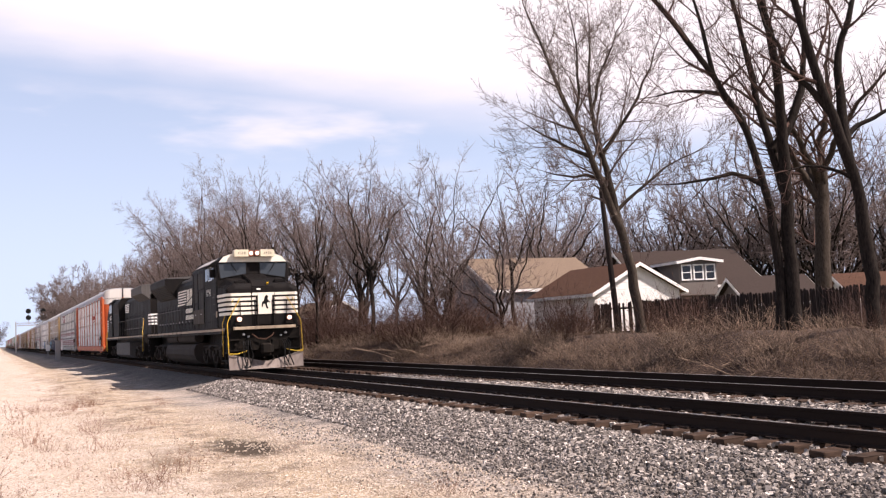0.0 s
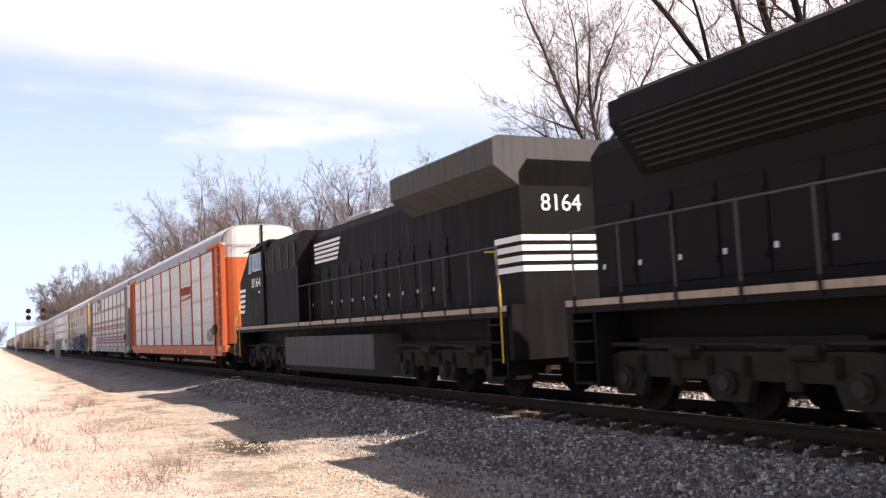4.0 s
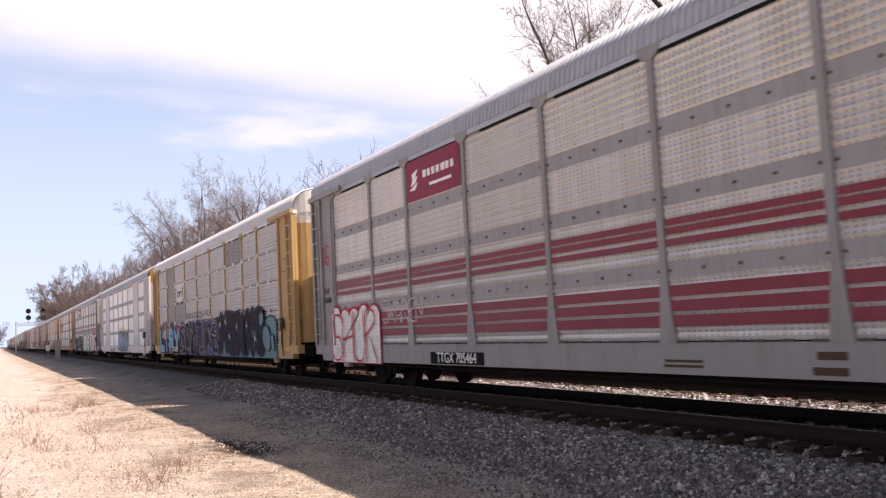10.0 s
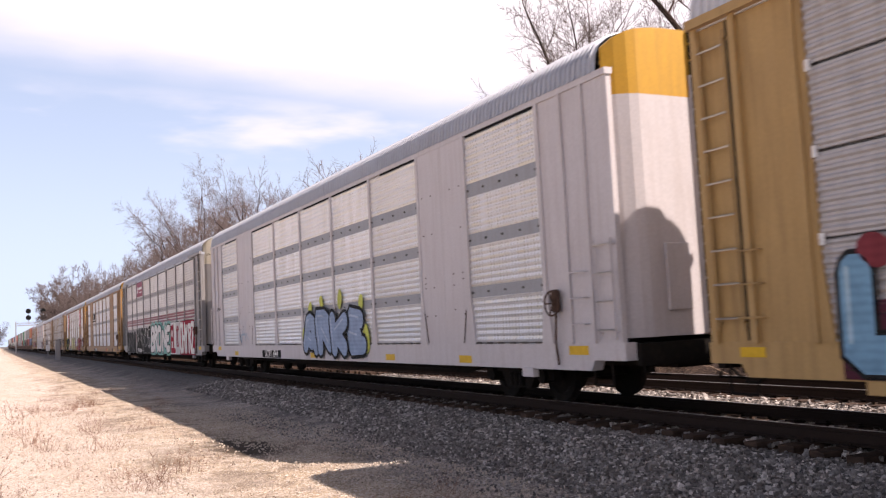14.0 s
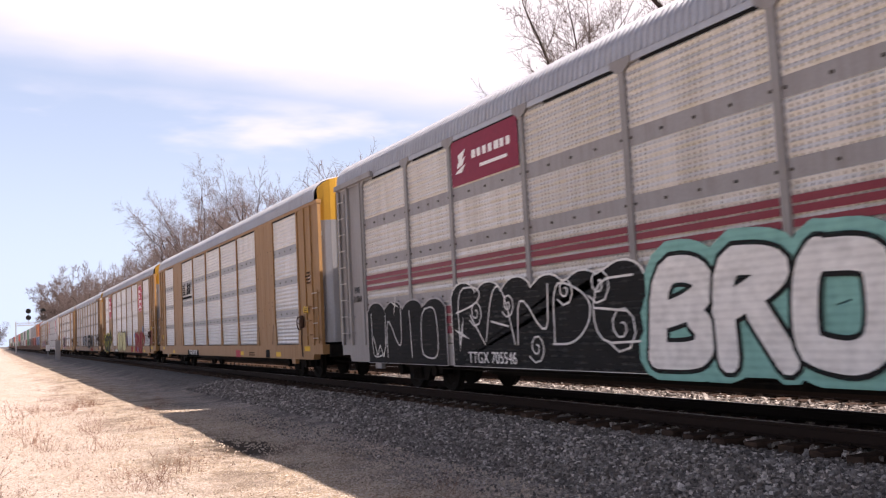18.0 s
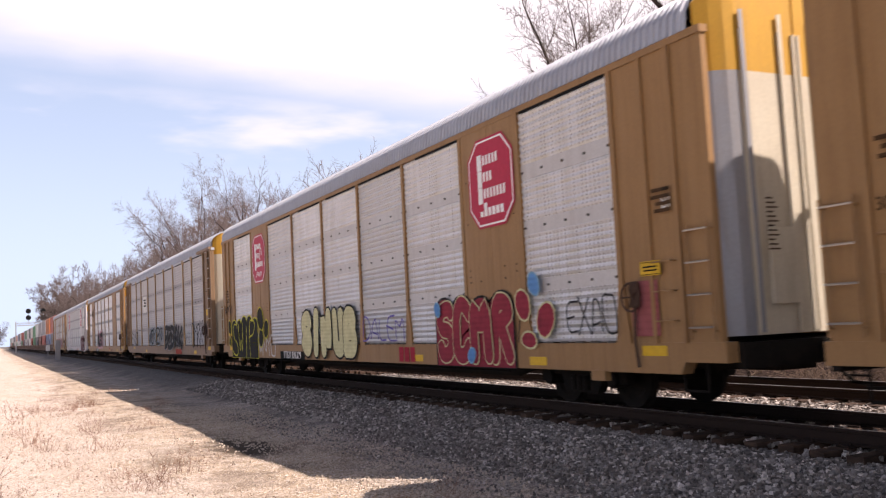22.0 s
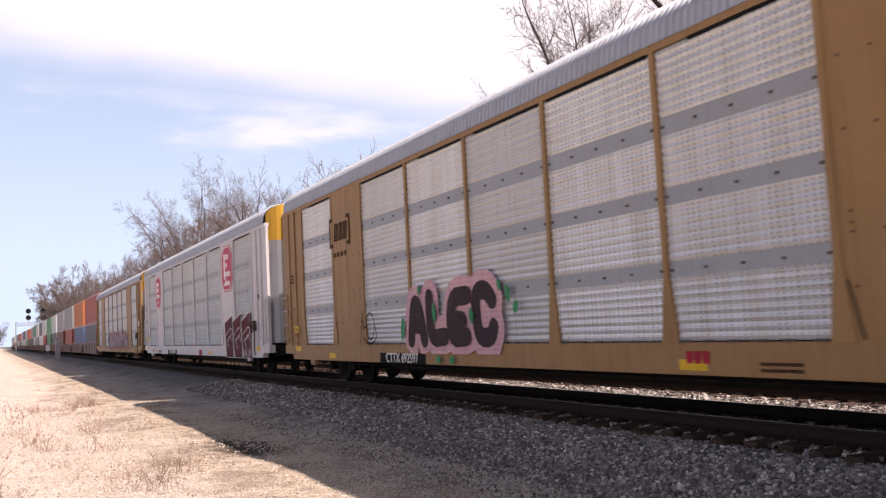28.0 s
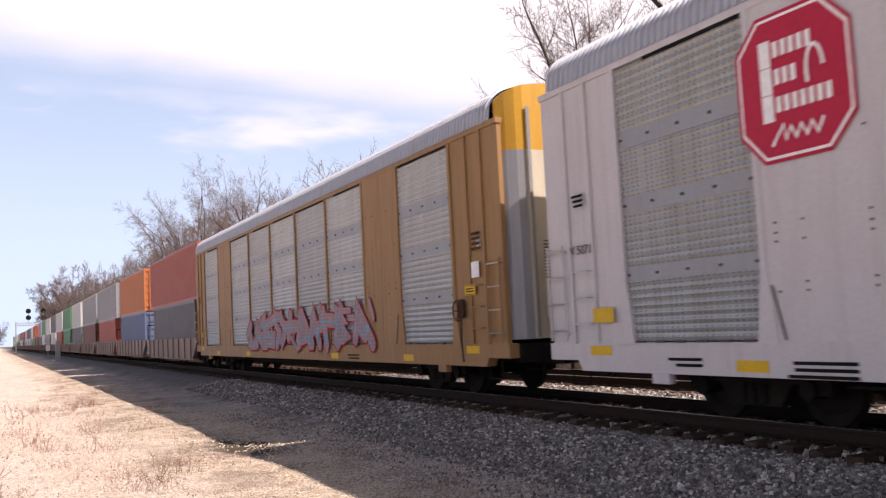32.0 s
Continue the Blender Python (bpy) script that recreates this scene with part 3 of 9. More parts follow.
def panel_mesh(width, style, mat, band, z0=BASE, z1=TOP):
    """A side screen and, apart, its small fixings: bolts along the bands, slots over the sill, clips at the seams."""
    key = (round(width, 2), style, mat.name, band.name, z0)
    if key not in PANELS:
        rows = panel_profile(style, z0, z1)
        vs, fs, ms = [], [], []
        hw = width / 2 - 0.05
        for z, dx, _ in rows:
            vs += [(-dx, -hw, z), (-dx, hw, z)]
        for i in range(len(rows) - 1):
            fs.append((2 * i, 2 * i + 1, 2 * i + 3, 2 * i + 2))
            ms.append(1 if rows[i][2] else 0)
        # thin returns at both sides so that the sheet has depth
        b, t = len(vs), 2 * (len(rows) - 1)
        vs += [(0.03, -hw, z0), (0.03, -hw, z1), (0.03, hw, z0), (0.03, hw, z1)]
        fs += [(0, t, b + 1, b), (1, b + 2, b + 3, t + 1), (b, b + 1, b + 3, b + 2)]
        ms += [0, 0, 0]
        me = bpy.data.meshes.new("side_screen")
        me.from_pydata(vs, [], fs)
        me.materials.append(mat)
        me.materials.append(band)
        me.polygons.foreach_set("material_index", ms)
        me.update()
        bm = bmesh.new()
        if style != "fine":
            for z in (2.02, 3.01, 3.96):
                for k in range(5):
                    y = -hw + 0.06 + k * (2 * hw - 0.12) / 4
                    box(bm, -0.052, -0.020, y - 0.018, y + 0.018, z - 0.018, z + 0.018)
        else:
            for y in (-hw + 0.03, 0.0, hw - 0.03):
                box(bm, -0.065, -0.025, y - 0.025, y + 0.025, z1 - 0.07, z1 + 0.06)
        if z0 == BASE:
            for k in range(6):
                y = -hw + 0.25 + k * (2 * hw - 0.5) / 5
                box(bm, -0.07, -0.05, y - 0.1, y + 0.1, 1.06, 1.09)
        PANELS[key] = (me, to_mesh("screen_fixing", bm, LETTER if style == "fine" else BOLT))
    return PANELS[key]


def hang_screen(car, s, a, b, style, mat, band, z0=BASE, z1=TOP):
    sheet, fix = panel_mesh(b - a, style, mat, band, z0, z1)
    ob = piece("side_screen", sheet, car, pose(s * RACK_X, (a + b) / 2, 0, 0, 0, 0 if s < 0 else 180))
    tagged(piece("screen_fixing", fix, ob), kind="stuff")


def roof_profile(n=12):
    """Cross-section of the arched roof, from eave to eave."""
    pts = []
    for i in range(n + 1):
        a = math.pi * (1 - i / n)
        pts.append((1.60 * math.copysign(abs(math.cos(a)) ** 0.55, math.cos(a)), 5.10 + 0.74 * max(0.0, math.sin(a)) ** 0.72))
    return pts


def roof_mesh(mat):
    """Arched roof of pressed sheets: flat-topped ribs run over it from eave to eave."""
    prof = roof_profile()
    n, vs, fs, rows = len(prof), [], [], []
    for k in range(192):
        y = -13.45 + k * 0.1401
        rows += [(y, 0.0), (y + 0.065, 0.0), (y + 0.080, 0.028), (y + 0.125, 0.028)]
    for y, dz in rows:
        for x, z in prof:
            vs.append((x * (1 + dz * 0.7), min(y, 13.45), z + dz))
    for j in range(len(rows) - 1):
        for i in range(n - 1):
            fs.append((j * n + i, j * n + i + 1, (j + 1) * n + i + 1, (j + 1) * n + i))
    return arrays_mesh("roof", vs, fs, mat)


ROOF_SILVER = paint("roof_galvanised", (0.40, 0.42, 0.46), 0.5, (0.25, 0.24, 0.25), 0.35, metal=0.15)
ROOFS = {"silver": roof_mesh(ROOF_SILVER), "pale": roof_mesh(paint("roof_pale", (0.60, 0.60, 0.61), 0.5, (0.36, 0.34, 0.33), 0.35, metal=0.1))}


def tapered_post(bm, y, s, w=0.11, wide=0.30):
    """A side post that widens to a foot; outer face towards s."""
    x0, x1 = s * (RACK_X - 0.02), s * (RACK_X + 0.065)
    out = [(y - wide / 2, 1.04), (y + wide / 2, 1.04), (y + w / 2, 1.95), (y + w / 2, 5.04), (y - w / 2, 5.04), (y - w / 2, 1.95)]
    prism(bm, out, "x", min(x0, x1), max(x0, x1))


def end_doors(car, yend, s, body, cap, band_z, label, wing=None):
    """Two curved doors that close an end; s = -1 for the leading end."""
    for side in (-1, 1):
        bm = bmesh.new()
        def sheet(bm, z0, z1f, mat_i):
            xs = [0.02, 0.35, 0.7, 1.05, 1.2, 1.36, 1.50]
            for xa, xb in zip(xs, xs[1:]):
                ya = 0 if xa <= 1.05 else (xa - 1.05) ** 1.6 * 0.9
                yb = 0 if xb <= 1.05 else (xb - 1.05) ** 1.6 * 0.9
                za, zb = z1f(xa), z1f(xb)
                q = [(side * xa, yend - s * ya, z0), (side * xb, yend - s * yb, z0), (side * xb, yend - s * yb, max(z0, zb)), (side * xa, yend - s * ya, max(z0, za))]
                inner = [(x, y - s * 0.05, z) for x, y, z in q]
                v = [bm.verts.new(p) for p in q + inner]
                for f in ((0, 1, 2, 3), (7, 6, 5, 4), (0, 4, 5, 1), (2, 6, 7, 3), (0, 3, 7, 4), (1, 5, 6, 2)):
                    fc = bm.faces.new([v[i] for i in f])
                    fc.material_index = 2 if (mat_i == 0 and xb > 1.06) else mat_i
        def arch(x):
            c = min(1.0, x / 1.60) ** (1 / 0.55)
            return 5.07 + 0.74 * max(0.0, 1 - c * c) ** 0.36
        sheet(bm, 1.12, lambda x: band_z, 0)
        sheet(bm, band_z, arch, 1)
        bmesh.ops.remove_doubles(bm, verts=bm.verts, dist=0.0005)
        bmesh.ops.recalc_face_normals(bm, faces=bm.faces)
        ob = new("end_door", to_mesh("end_door", bm, body, cap, wing or body))
        ob.parent = car
        tagged(ob, label=label)
        # fold rib, hinge strip and lock box of each leaf
        bm = bmesh.new()
        for xx in ((0.045, 0.30, 0.98) if wing else (0.045,)):
            box(bm, side * xx - 0.022, side * xx + 0.022, yend + s * 0.0, yend + s * 0.035, 1.15, 5.1)
        part("door_rib", bm, body, ob)
        bm = bmesh.new()
        box(bm, side * 0.55 - 0.22, side * 0.55 + 0.22, yend + s * 0.002, yend + s * 0.05, 1.5, 2.5, 0.01)
        part("lock_box", bm, body, ob)
    if wing:
        # galvanised cover strips, hinge pins and bolts along the folding doors
        for xx in (-0.98, -0.30, 0.30, 0.98):
            part("cover_strip", boxed(xx - 0.035, xx + 0.035, *sorted((yend + s * 0.036, yend + s * 0.046)), 1.5 if abs(xx) < 0.9 else 1.15, 5.35), wing if abs(xx) > 0.9 else body, car)
        for sx in (-1, 1):
            for zz in (1.5, 2.0, 4.1, 5.0):
                part("hinge", boxed(sx * 1.50 - 0.05, sx * 1.50 + 0.05, *sorted((yend - s * 0.30, yend - s * 0.14)), zz, zz + 0.14, 0.015), CHROME, car)
        bars_y = [yend + s * 0.052, yend + s * 0.056]
        bm = bmesh.new()
        for k in range(12):
            box(bm, -0.80, -0.60 - 0.04 * (k % 3), *sorted(bars_y), 2.2 + 0.06 * k, 2.222 + 0.06 * k)
        tagged(part("small_print", bm, RIVET, car), kind="stuff")
    else:
        bm = bmesh.new()
        zz = 1.2
        while zz < 5.7:
            box(bm, -0.035, 0.035, yend + s * 0.0, yend + s * 0.07, zz, zz + 0.22)
            zz += 0.26
        part("door_seam", bm, INK, car, "black toothed rubber seam between the end doors")


def ladder(car, y, s, mat, z0=1.2, z1=4.9, along=0.42):
    bm = bmesh.new()
    x = s * (RACK_X + 0.10)
    for yy in (y - along / 2, y + along / 2):
        rod(bm, (x, yy, z0), (x, yy, z1), 0.02, 5)
    rungs = []
    zz = z0 + 0.15
    while zz < z1:
        rungs.append((zz, x))
        zz += 0.42
    for zz in (z0 + 0.1, z1 - 0.1):
        rod(bm, (s * (RACK_X - 0.02), y - along / 2, zz), (x, y - along / 2, zz), 0.015, 5)
        rod(bm, (s * (RACK_X - 0.02), y + along / 2, zz), (x, y + along / 2, zz), 0.015, 5)
    lad = part("ladder", bm, mat, car)
    for zz, x in rungs:
        bm = rod(bmesh.new(), (x + s * 0.02, y - along / 2, zz), (x + s * 0.02, y + along / 2, zz), 0.014, 5)
        part("rung", bm, CHROME, lad)
    return lad


def flat(bm, y0, y1, z0, z1, x=-RACK_X - 0.075, t=0.004):
    """A sticker or painted plate on the side that faces -x."""
    return box(bm, x - t, x, y0, y1, z0, z1)


def auto_rack(name_label, frame_mat, screen, band, style="rib", kind="post", roof="silver", cap=None, sheeted=(), ends=True, door_body=None, cap_z=4.75, posts=None, wing=None):
    """A covered auto-rack car standing on the origin, its leading end towards -y. kind: post (end bays with ladders) or sheet (solid bays near the ends)."""
    car = thing("auto_rack_car", name_label, "rail car", "auto-rack cars of the train")
    posts_mat = posts or frame_mat
    tip = 13.52 if kind == "post" else 13.76
    # underframe
    bm = bmesh.new()
    for s in (-1, 1):
        x0, x1 = sorted((s * 1.40, s * (RACK_X + 0.05)))
        prism(bm, [(-tip, 0.80), (-tip, 1.06), (tip, 1.06), (tip, 0.80), (13.0, 0.80), (12.9, 0.64), (-12.9, 0.64), (-13.0, 0.80)], "x", x0, x1)
    part("side_sill", bm, frame_mat, car)
    bm = bmesh.new()
    box(bm, -0.35, 0.35, -13.4, 13.4, 0.62, 1.0)
    for s in (-1, 1):
        # deep fishbelly sills between the trucks
        prism(bm, [(-8.3, 0.66), (-7.2, 0.40), (7.2, 0.40), (8.3, 0.66), (8.3, 0.98), (-8.3, 0.98)], "x", *sorted((s * 0.62, s * 0.70)))
    box(bm, -1.42, 1.42, -13.5, 13.5, 0.98, 1.05)
    for y in (-10.5, -6, -2, 2, 6, 10.5):
        box(bm, -1.4, 1.4, y - 0.08, y + 0.08, 0.7, 1.0)
    part("underframe", bm, DARK, car)
    # top chord and roof
    bm = bmesh.new()
    for s in (-1, 1):
        x0, x1 = sorted((s * (RACK_X - 0.08), s * (RACK_X + 0.06)))
        box(bm, x0, x1, 0.06 - tip, tip - 0.06, 5.03, 5.13)
    part("top_chord", bm, frame_mat if kind == "sheet" else ROOFS[roof].materials[0], car)
    piece("roof", ROOFS[roof], car)
    for s in (-1, 1):
        for k in range(9):
            part("vent_gap", boxed(*sorted((s * (RACK_X + 0.02), s * (RACK_X + 0.048))), POSTS[k] + 0.12, POSTS[k + 1] - 0.12 - 0.3 * (k % 3), 4.99, 5.028), INK, car)
    # posts and side screens
    for s in (-1, 1):
        for y in POSTS:
            bm = bmesh.new()
            tapered_post(bm, y, s, 0.12 if kind == "post" else 0.10, 0.34)
            if kind == "post":
                x0, x1 = sorted((s * (RACK_X - 0.02), s * (RACK_X + 0.075)))
                prism(bm, [(y - 0.06, 4.92), (y + 0.06, 4.92), (y + 0.24, 5.04), (y + 0.24, 5.13), (y - 0.24, 5.13), (y - 0.24, 5.04)], "x", x0, x1)
            part("side_post", bm, posts_mat, car)
        for k in range(9):
            a, b = POSTS[k], POSTS[k + 1]
            if k in sheeted:
                bm = bmesh.new()
                x0, x1 = sorted((s * (RACK_X - 0.01), s * (RACK_X + 0.05)))
                box(bm, x0, x1, a, b, 1.05, 5.04)
                sheet_ob = part("solid_side_sheet", bm, frame_mat, car)
                for yy in ((a + b) / 2,):
                    xa, xb = sorted((s * (RACK_X + 0.05), s * (RACK_X + 0.054)))
                    part("sheet_rib", boxed(xa, xb, yy - 0.02, yy + 0.02, 1.1, 5.0), frame_mat, sheet_ob)
                # rows of rivet heads and dark gusset seams
                bm = bmesh.new()
                rng = random.Random(k)
                for yy in (a + 0.22, a + 0.62, b - 0.62, b - 0.22):
                    for zz in (1.62, 1.72, 2.2, 2.3, 2.42, 3.3, 4.1):
                        if rng.random() < 0.7:
                            xa, xb = sorted((s * (RACK_X + 0.05), s * (RACK_X + 0.058)))
                            box(bm, xa, xb, yy - 0.016, yy + 0.016, zz, zz + 0.028)
                for yy, lean in ((a + 0.12, 0.16), (b - 0.12, -0.16)):
                    xa, xb = sorted((s * (RACK_X + 0.064), s * (RACK_X + 0.070)))
                    prism(bm, [(yy, 1.72), (yy + 0.025, 1.72), (yy + lean + 0.025, 1.08), (yy + lean, 1.08)], "x", xa, xb)
                tagged(part("riveted_seam", bm, RIVET, sheet_ob), kind="stuff")
                continue
            if style == "fine":
                # four loose tiers with dark seams; some sheets are darker replacements
                part("seam_backing", boxed(*sorted((s * (RACK_X - 0.035), s * (RACK_X - 0.03))), a + 0.05, b - 0.05, BASE, TOP), band, car)
                for j in range(4):
                    hang_screen(car, s, a, b, style, OLDSCR if (k == 7 or (k, j) in ((2, 3), (6, 1))) and s < 0 else screen, band, SEAMS[j], SEAMS[j + 1])
            else:
                hang_screen(car, s, a, b, style, screen, band)
        # end bays
        for e in (-1, 1):
            bm = bmesh.new()
            x0, x1 = sorted((s * (RACK_X - 0.06), s * (RACK_X + 0.03)))
            ya, yb = sorted((e * 11.80, e * (tip - 0.08)))
            box(bm, x0, x1, ya, yb, 1.05, 5.04)
            sheet_ob = part("end_sheet", bm, frame_mat, car)
            if kind == "post":
                xa, xb = sorted((s * (RACK_X + 0.03), s * (RACK_X + 0.10)))
                for yy in (11.83, 12.72, 13.38):
                    part("end_post", boxed(xa, xb, e * yy - 0.05, e * yy + 0.05, 1.05, 5.1), frame_mat, sheet_ob)
                xa, xb = sorted((s * (RACK_X + 0.02), s * (RACK_X + 0.16)))
                part("end_lintel", boxed(xa, xb, *sorted((e * 10.9, e * 13.45)), 5.05, 5.17), frame_mat, sheet_ob)
            else:
                xa, xb = sorted((s * (RACK_X + 0.03), s * (RACK_X + 0.075)))
                for yy in (12.45, 13.05):
                    part("end_post", boxed(xa, xb, e * yy - 0.035, e * yy + 0.035, 1.05, 5.04), frame_mat, sheet_ob)
            if kind == "post":
                ladder(car, e * 13.08, s, frame_mat)
            else:
                ladder(car, e * 13.42, s, frame_mat, 1.1, 2.6)
    # hand brake by the leading end on the visible side
    x = -(RACK_X + 0.08)
    brake = part("hand_brake", boxed(x - 0.07, x + 0.02, -12.20, -12.02, 1.55, 1.92, 0.03), RUSTGEAR, car, "rusty hand brake with a spoked wheel")
    bm = bmesh.new()
    pipe(bm, [(x - 0.11, -12.11 + 0.2 * math.cos(0.5236 * i), 1.70 + 0.2 * math.sin(0.5236 * i)) for i in range(13)], 0.016, 5)
    for i in range(5):
        rod(bm, (x - 0.09, -12.11, 1.70), (x - 0.11, -12.11 + 0.2 * math.cos(1.2566 * i), 1.70 + 0.2 * math.sin(1.2566 * i)), 0.012, 4)
    part("brake_wheel", bm, RUSTGEAR, brake)
    part("brake_chain", pipe(bmesh.new(), [(x - 0.03, -12.11, 1.55), (x - 0.035, -12.07, 1.1), (x - 0.02, -12.10, 0.72)], 0.022, 5), RUSTGEAR, brake)
    # grab irons and uncoupling gear at the corners of the visible side
    for e in (-1, 1):
        for zz in (1.35, 1.75, 2.15):
            part("grab_iron", pipe(bmesh.new(), [(x + 0.04, e * 12.55, zz), (x - 0.05, e * 12.55, zz), (x - 0.05, e * 12.92, zz), (x + 0.04, e * 12.92, zz)], 0.012, 5), posts_mat, car)
        part("jacking_pad", boxed(-RACK_X - 0.07, -RACK_X + 0.05, *sorted((e * 10.9, e * 11.25)), 0.50, 0.66, 0.01), frame_mat, car)
    part("brake_rod", pipe(bmesh.new(), [(-1.45, -8.2, 0.56), (-1.45, 8.2, 0.56)], 0.018, 5), DARK, car)
    # end doors
    if ends:
        for s, y in ((-1, -tip), (1, tip)):
            end_doors(car, y, s, door_body or frame_mat, cap or frame_mat, cap_z, "", wing)
    if kind == "post":
        # open joint with a toothed edge between the trailing ladder frame and the body
        bm = bmesh.new()
        box(bm, -RACK_X - 0.034, -RACK_X - 0.028, 12.80, 12.88, 1.08, 5.02)
        for k in range(14):
            box(bm, -RACK_X - 0.040, -RACK_X - 0.033, 12.74, 12.82, 1.2 + 0.27 * k, 1.32 + 0.27 * k)
        part("toothed_joint", bm, INK, car)
        part("notice_frame", boxed(-RACK_X - 0.036, -RACK_X - 0.031, -12.45, -12.05, 3.35, 3.75), RIVET, car)
        part("notice", boxed(-RACK_X - 0.040, -RACK_X - 0.035, -12.43, -12.07, 3.37, 3.73), frame_mat, car)
    # end platform, steps and grab irons
    for s in (-1, 1):
        bm = bmesh.new()
        box(bm, -1.4, 1.4, *sorted((s * (tip - 0.03), s * (tip + 0.10))), 0.72, 1.04)
        for sx in (-1, 1):
            pipe(bm, [(sx * 1.5, s * 13.3, 0.85), (sx * 1.5, s * 13.3, 0.42), (sx * 1.5, s * 12.85, 0.42), (sx * 1.5, s * 12.85, 0.85)], 0.018)
            pipe(bm, [(sx * 1.2, s * 13.62, 1.0), (sx * 1.25, s * 13.75, 0.6), (sx * 0.8, s * 13.75, 0.55)], 0.015)
        part("end_sill", bm, DARK, car)
        piece("coupler", COUPLER, car, pose(0, s * 13.5, 0, 0, 0, 0 if s < 0 else 180))
        add_truck(car, s * 9.9)
    # brake rigging under the floor
    bm = bmesh.new()
    rod(bm, (-0.9, -1.0, 0.75), (-0.9, 0.4, 0.75), 0.2, 10)
    rod(bm, (-1.1, -7.0, 0.62), (-1.1, 6.0, 0.62), 0.02)
    box(bm, -1.2, -0.7, 1.2, 1.8, 0.6, 0.95)
    part("brake_gear", bm, DARK, car)
    return car


def stickers(car, ys=(-12.6, -8.8, -5.1, 5.1, 10.2), z=0.70, w=0.52, h=0.14):
    for y in ys:
        zz = z if abs(y) < 10 else 0.88
        bm = bmesh.new()
        flat(bm, y - w / 2, y + w / 2, zz, zz + h, -RACK_X - 0.052)
        part("reflector", bm, STICKER, car, "yellow reflective strip")


def lettering(car, words, y, z, size, mat=LETTER, x=-RACK_X - 0.056, name="lettering"):
    return piece(name, text_mesh(words, size, mat), car, pose(x, y, z))


def bars(car, y, z, w, h, rows, mat, x=-RACK_X - 0.056, name="small_print"):
    """Print too small to read: rows of plain bars."""
    bm = bmesh.new()
    for k in range(rows):
        f = 0.7 + 0.3 * random.random()
        flat(bm, y - w / 2, y - w / 2 + w * f, z - k * h * 1.9, z - k * h * 1.9 + h, x)
    return part(name, bm, mat, car)


# ---------------------------------------------------------------- painted scrawls
SPRAY = {}


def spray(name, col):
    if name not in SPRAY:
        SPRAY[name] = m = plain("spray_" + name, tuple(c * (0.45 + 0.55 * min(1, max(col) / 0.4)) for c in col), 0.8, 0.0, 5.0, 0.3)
        # thin, patchy coat; even alpha stripes imitate the shade of ribs under it
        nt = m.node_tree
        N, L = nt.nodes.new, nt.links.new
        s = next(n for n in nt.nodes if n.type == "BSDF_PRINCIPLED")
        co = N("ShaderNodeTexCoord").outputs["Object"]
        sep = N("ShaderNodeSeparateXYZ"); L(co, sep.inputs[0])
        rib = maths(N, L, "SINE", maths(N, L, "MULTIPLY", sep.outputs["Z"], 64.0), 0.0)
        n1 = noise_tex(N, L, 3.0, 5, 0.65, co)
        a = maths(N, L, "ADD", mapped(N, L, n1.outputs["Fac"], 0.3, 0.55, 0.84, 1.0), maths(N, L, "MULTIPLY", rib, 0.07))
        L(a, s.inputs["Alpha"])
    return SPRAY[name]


def blob(rng, y, z, w, h, n=14, rough=0.16, square=3.0):
    """A rounded, uneven block outline."""
    pts = []
    lean = rng.uniform(-0.12, 0.12)
    for i in range(n):
        a = 2 * math.pi * i / n
        c, s = math.cos(a), math.sin(a)
        r = (abs(c) ** square + abs(s) ** square) ** (-1 / square) * (1 + rng.uniform(-rough, rough))
        pts.append((y + w / 2 * r * c + lean * h * s, z + h / 2 * r * s))
    return pts


def flat_shape(bm, pts, x, t=0.002):
    a = [bm.verts.new((x, y, z)) for y, z in pts]
    b = [bm.verts.new((x + t, y, z)) for y, z in pts]
    n = len(pts)
    bm.faces.new(a)
    for i in range(n):
        bm.faces.new((a[i], b[i], b[(i + 1) % n], a[(i + 1) % n]))


def stroke(bm, pts, w, x):
    """A flat line of width w through the points, standing off at depth x."""
    P = [Vector((0, a, b)) for a, b in pts]
    for a, b in zip(P, P[1:]):
        d = b - a
        if d.length < 1e-5:
            continue
        n = Vector((0, -d.z, d.y)).normalized() * w / 2
        e = d.normalized() * w * 0.3
        v = [bm.verts.new((x, p.y, p.z)) for p in (a + n - e, a - n - e, b - n + e, b + n + e)]
        bm.faces.new(v)


def ribbon(bm, pts, w, x, step=0.00025):
    """A flat painted stroke through the points: one skin with mitred joins and round ends."""
    P = [Vector(p) for i, p in enumerate(pts) if i == 0 or (Vector(p) - Vector(pts[i - 1])).length > 1e-4]
    if len(P) < 2:
        return
    way = [(b - a).normalized() for a, b in zip(P, P[1:])]
    rails = []
    for i, p in enumerate(P):
        d = way[min(i, len(way) - 1)] + way[max(i - 1, 0)]
        d = d.normalized() if d.length > 0.3 else way[min(i, len(way) - 1)]
        n = Vector((-d.y, d.x))
        m = w / 2 / max(0.72, abs(n.dot(Vector((-way[min(i, len(way) - 1)].y, way[min(i, len(way) - 1)].x)))))
        rails.append([bm.verts.new((x - step * i, q.x, q.y)) for q in (p + n * m, p - n * m)])
    for a, b in zip(rails, rails[1:]):
        bm.faces.new((a[0], a[1], b[1], b[0]))
    for p, d, (l, r), k in ((P[0], -way[0], rails[0][::-1], 0), (P[-1], way[-1], rails[-1], len(P) - 1)):
        n = Vector((-d.y, d.x))
        arc = [p + (n * math.cos(t) + d * math.sin(t)) * (w / 2) for t in (0.6, 1.2, 1.9, 2.5)]
        bm.faces.new([l] + [bm.verts.new((x - step * k, q.x, q.y)) for q in arc] + [r])


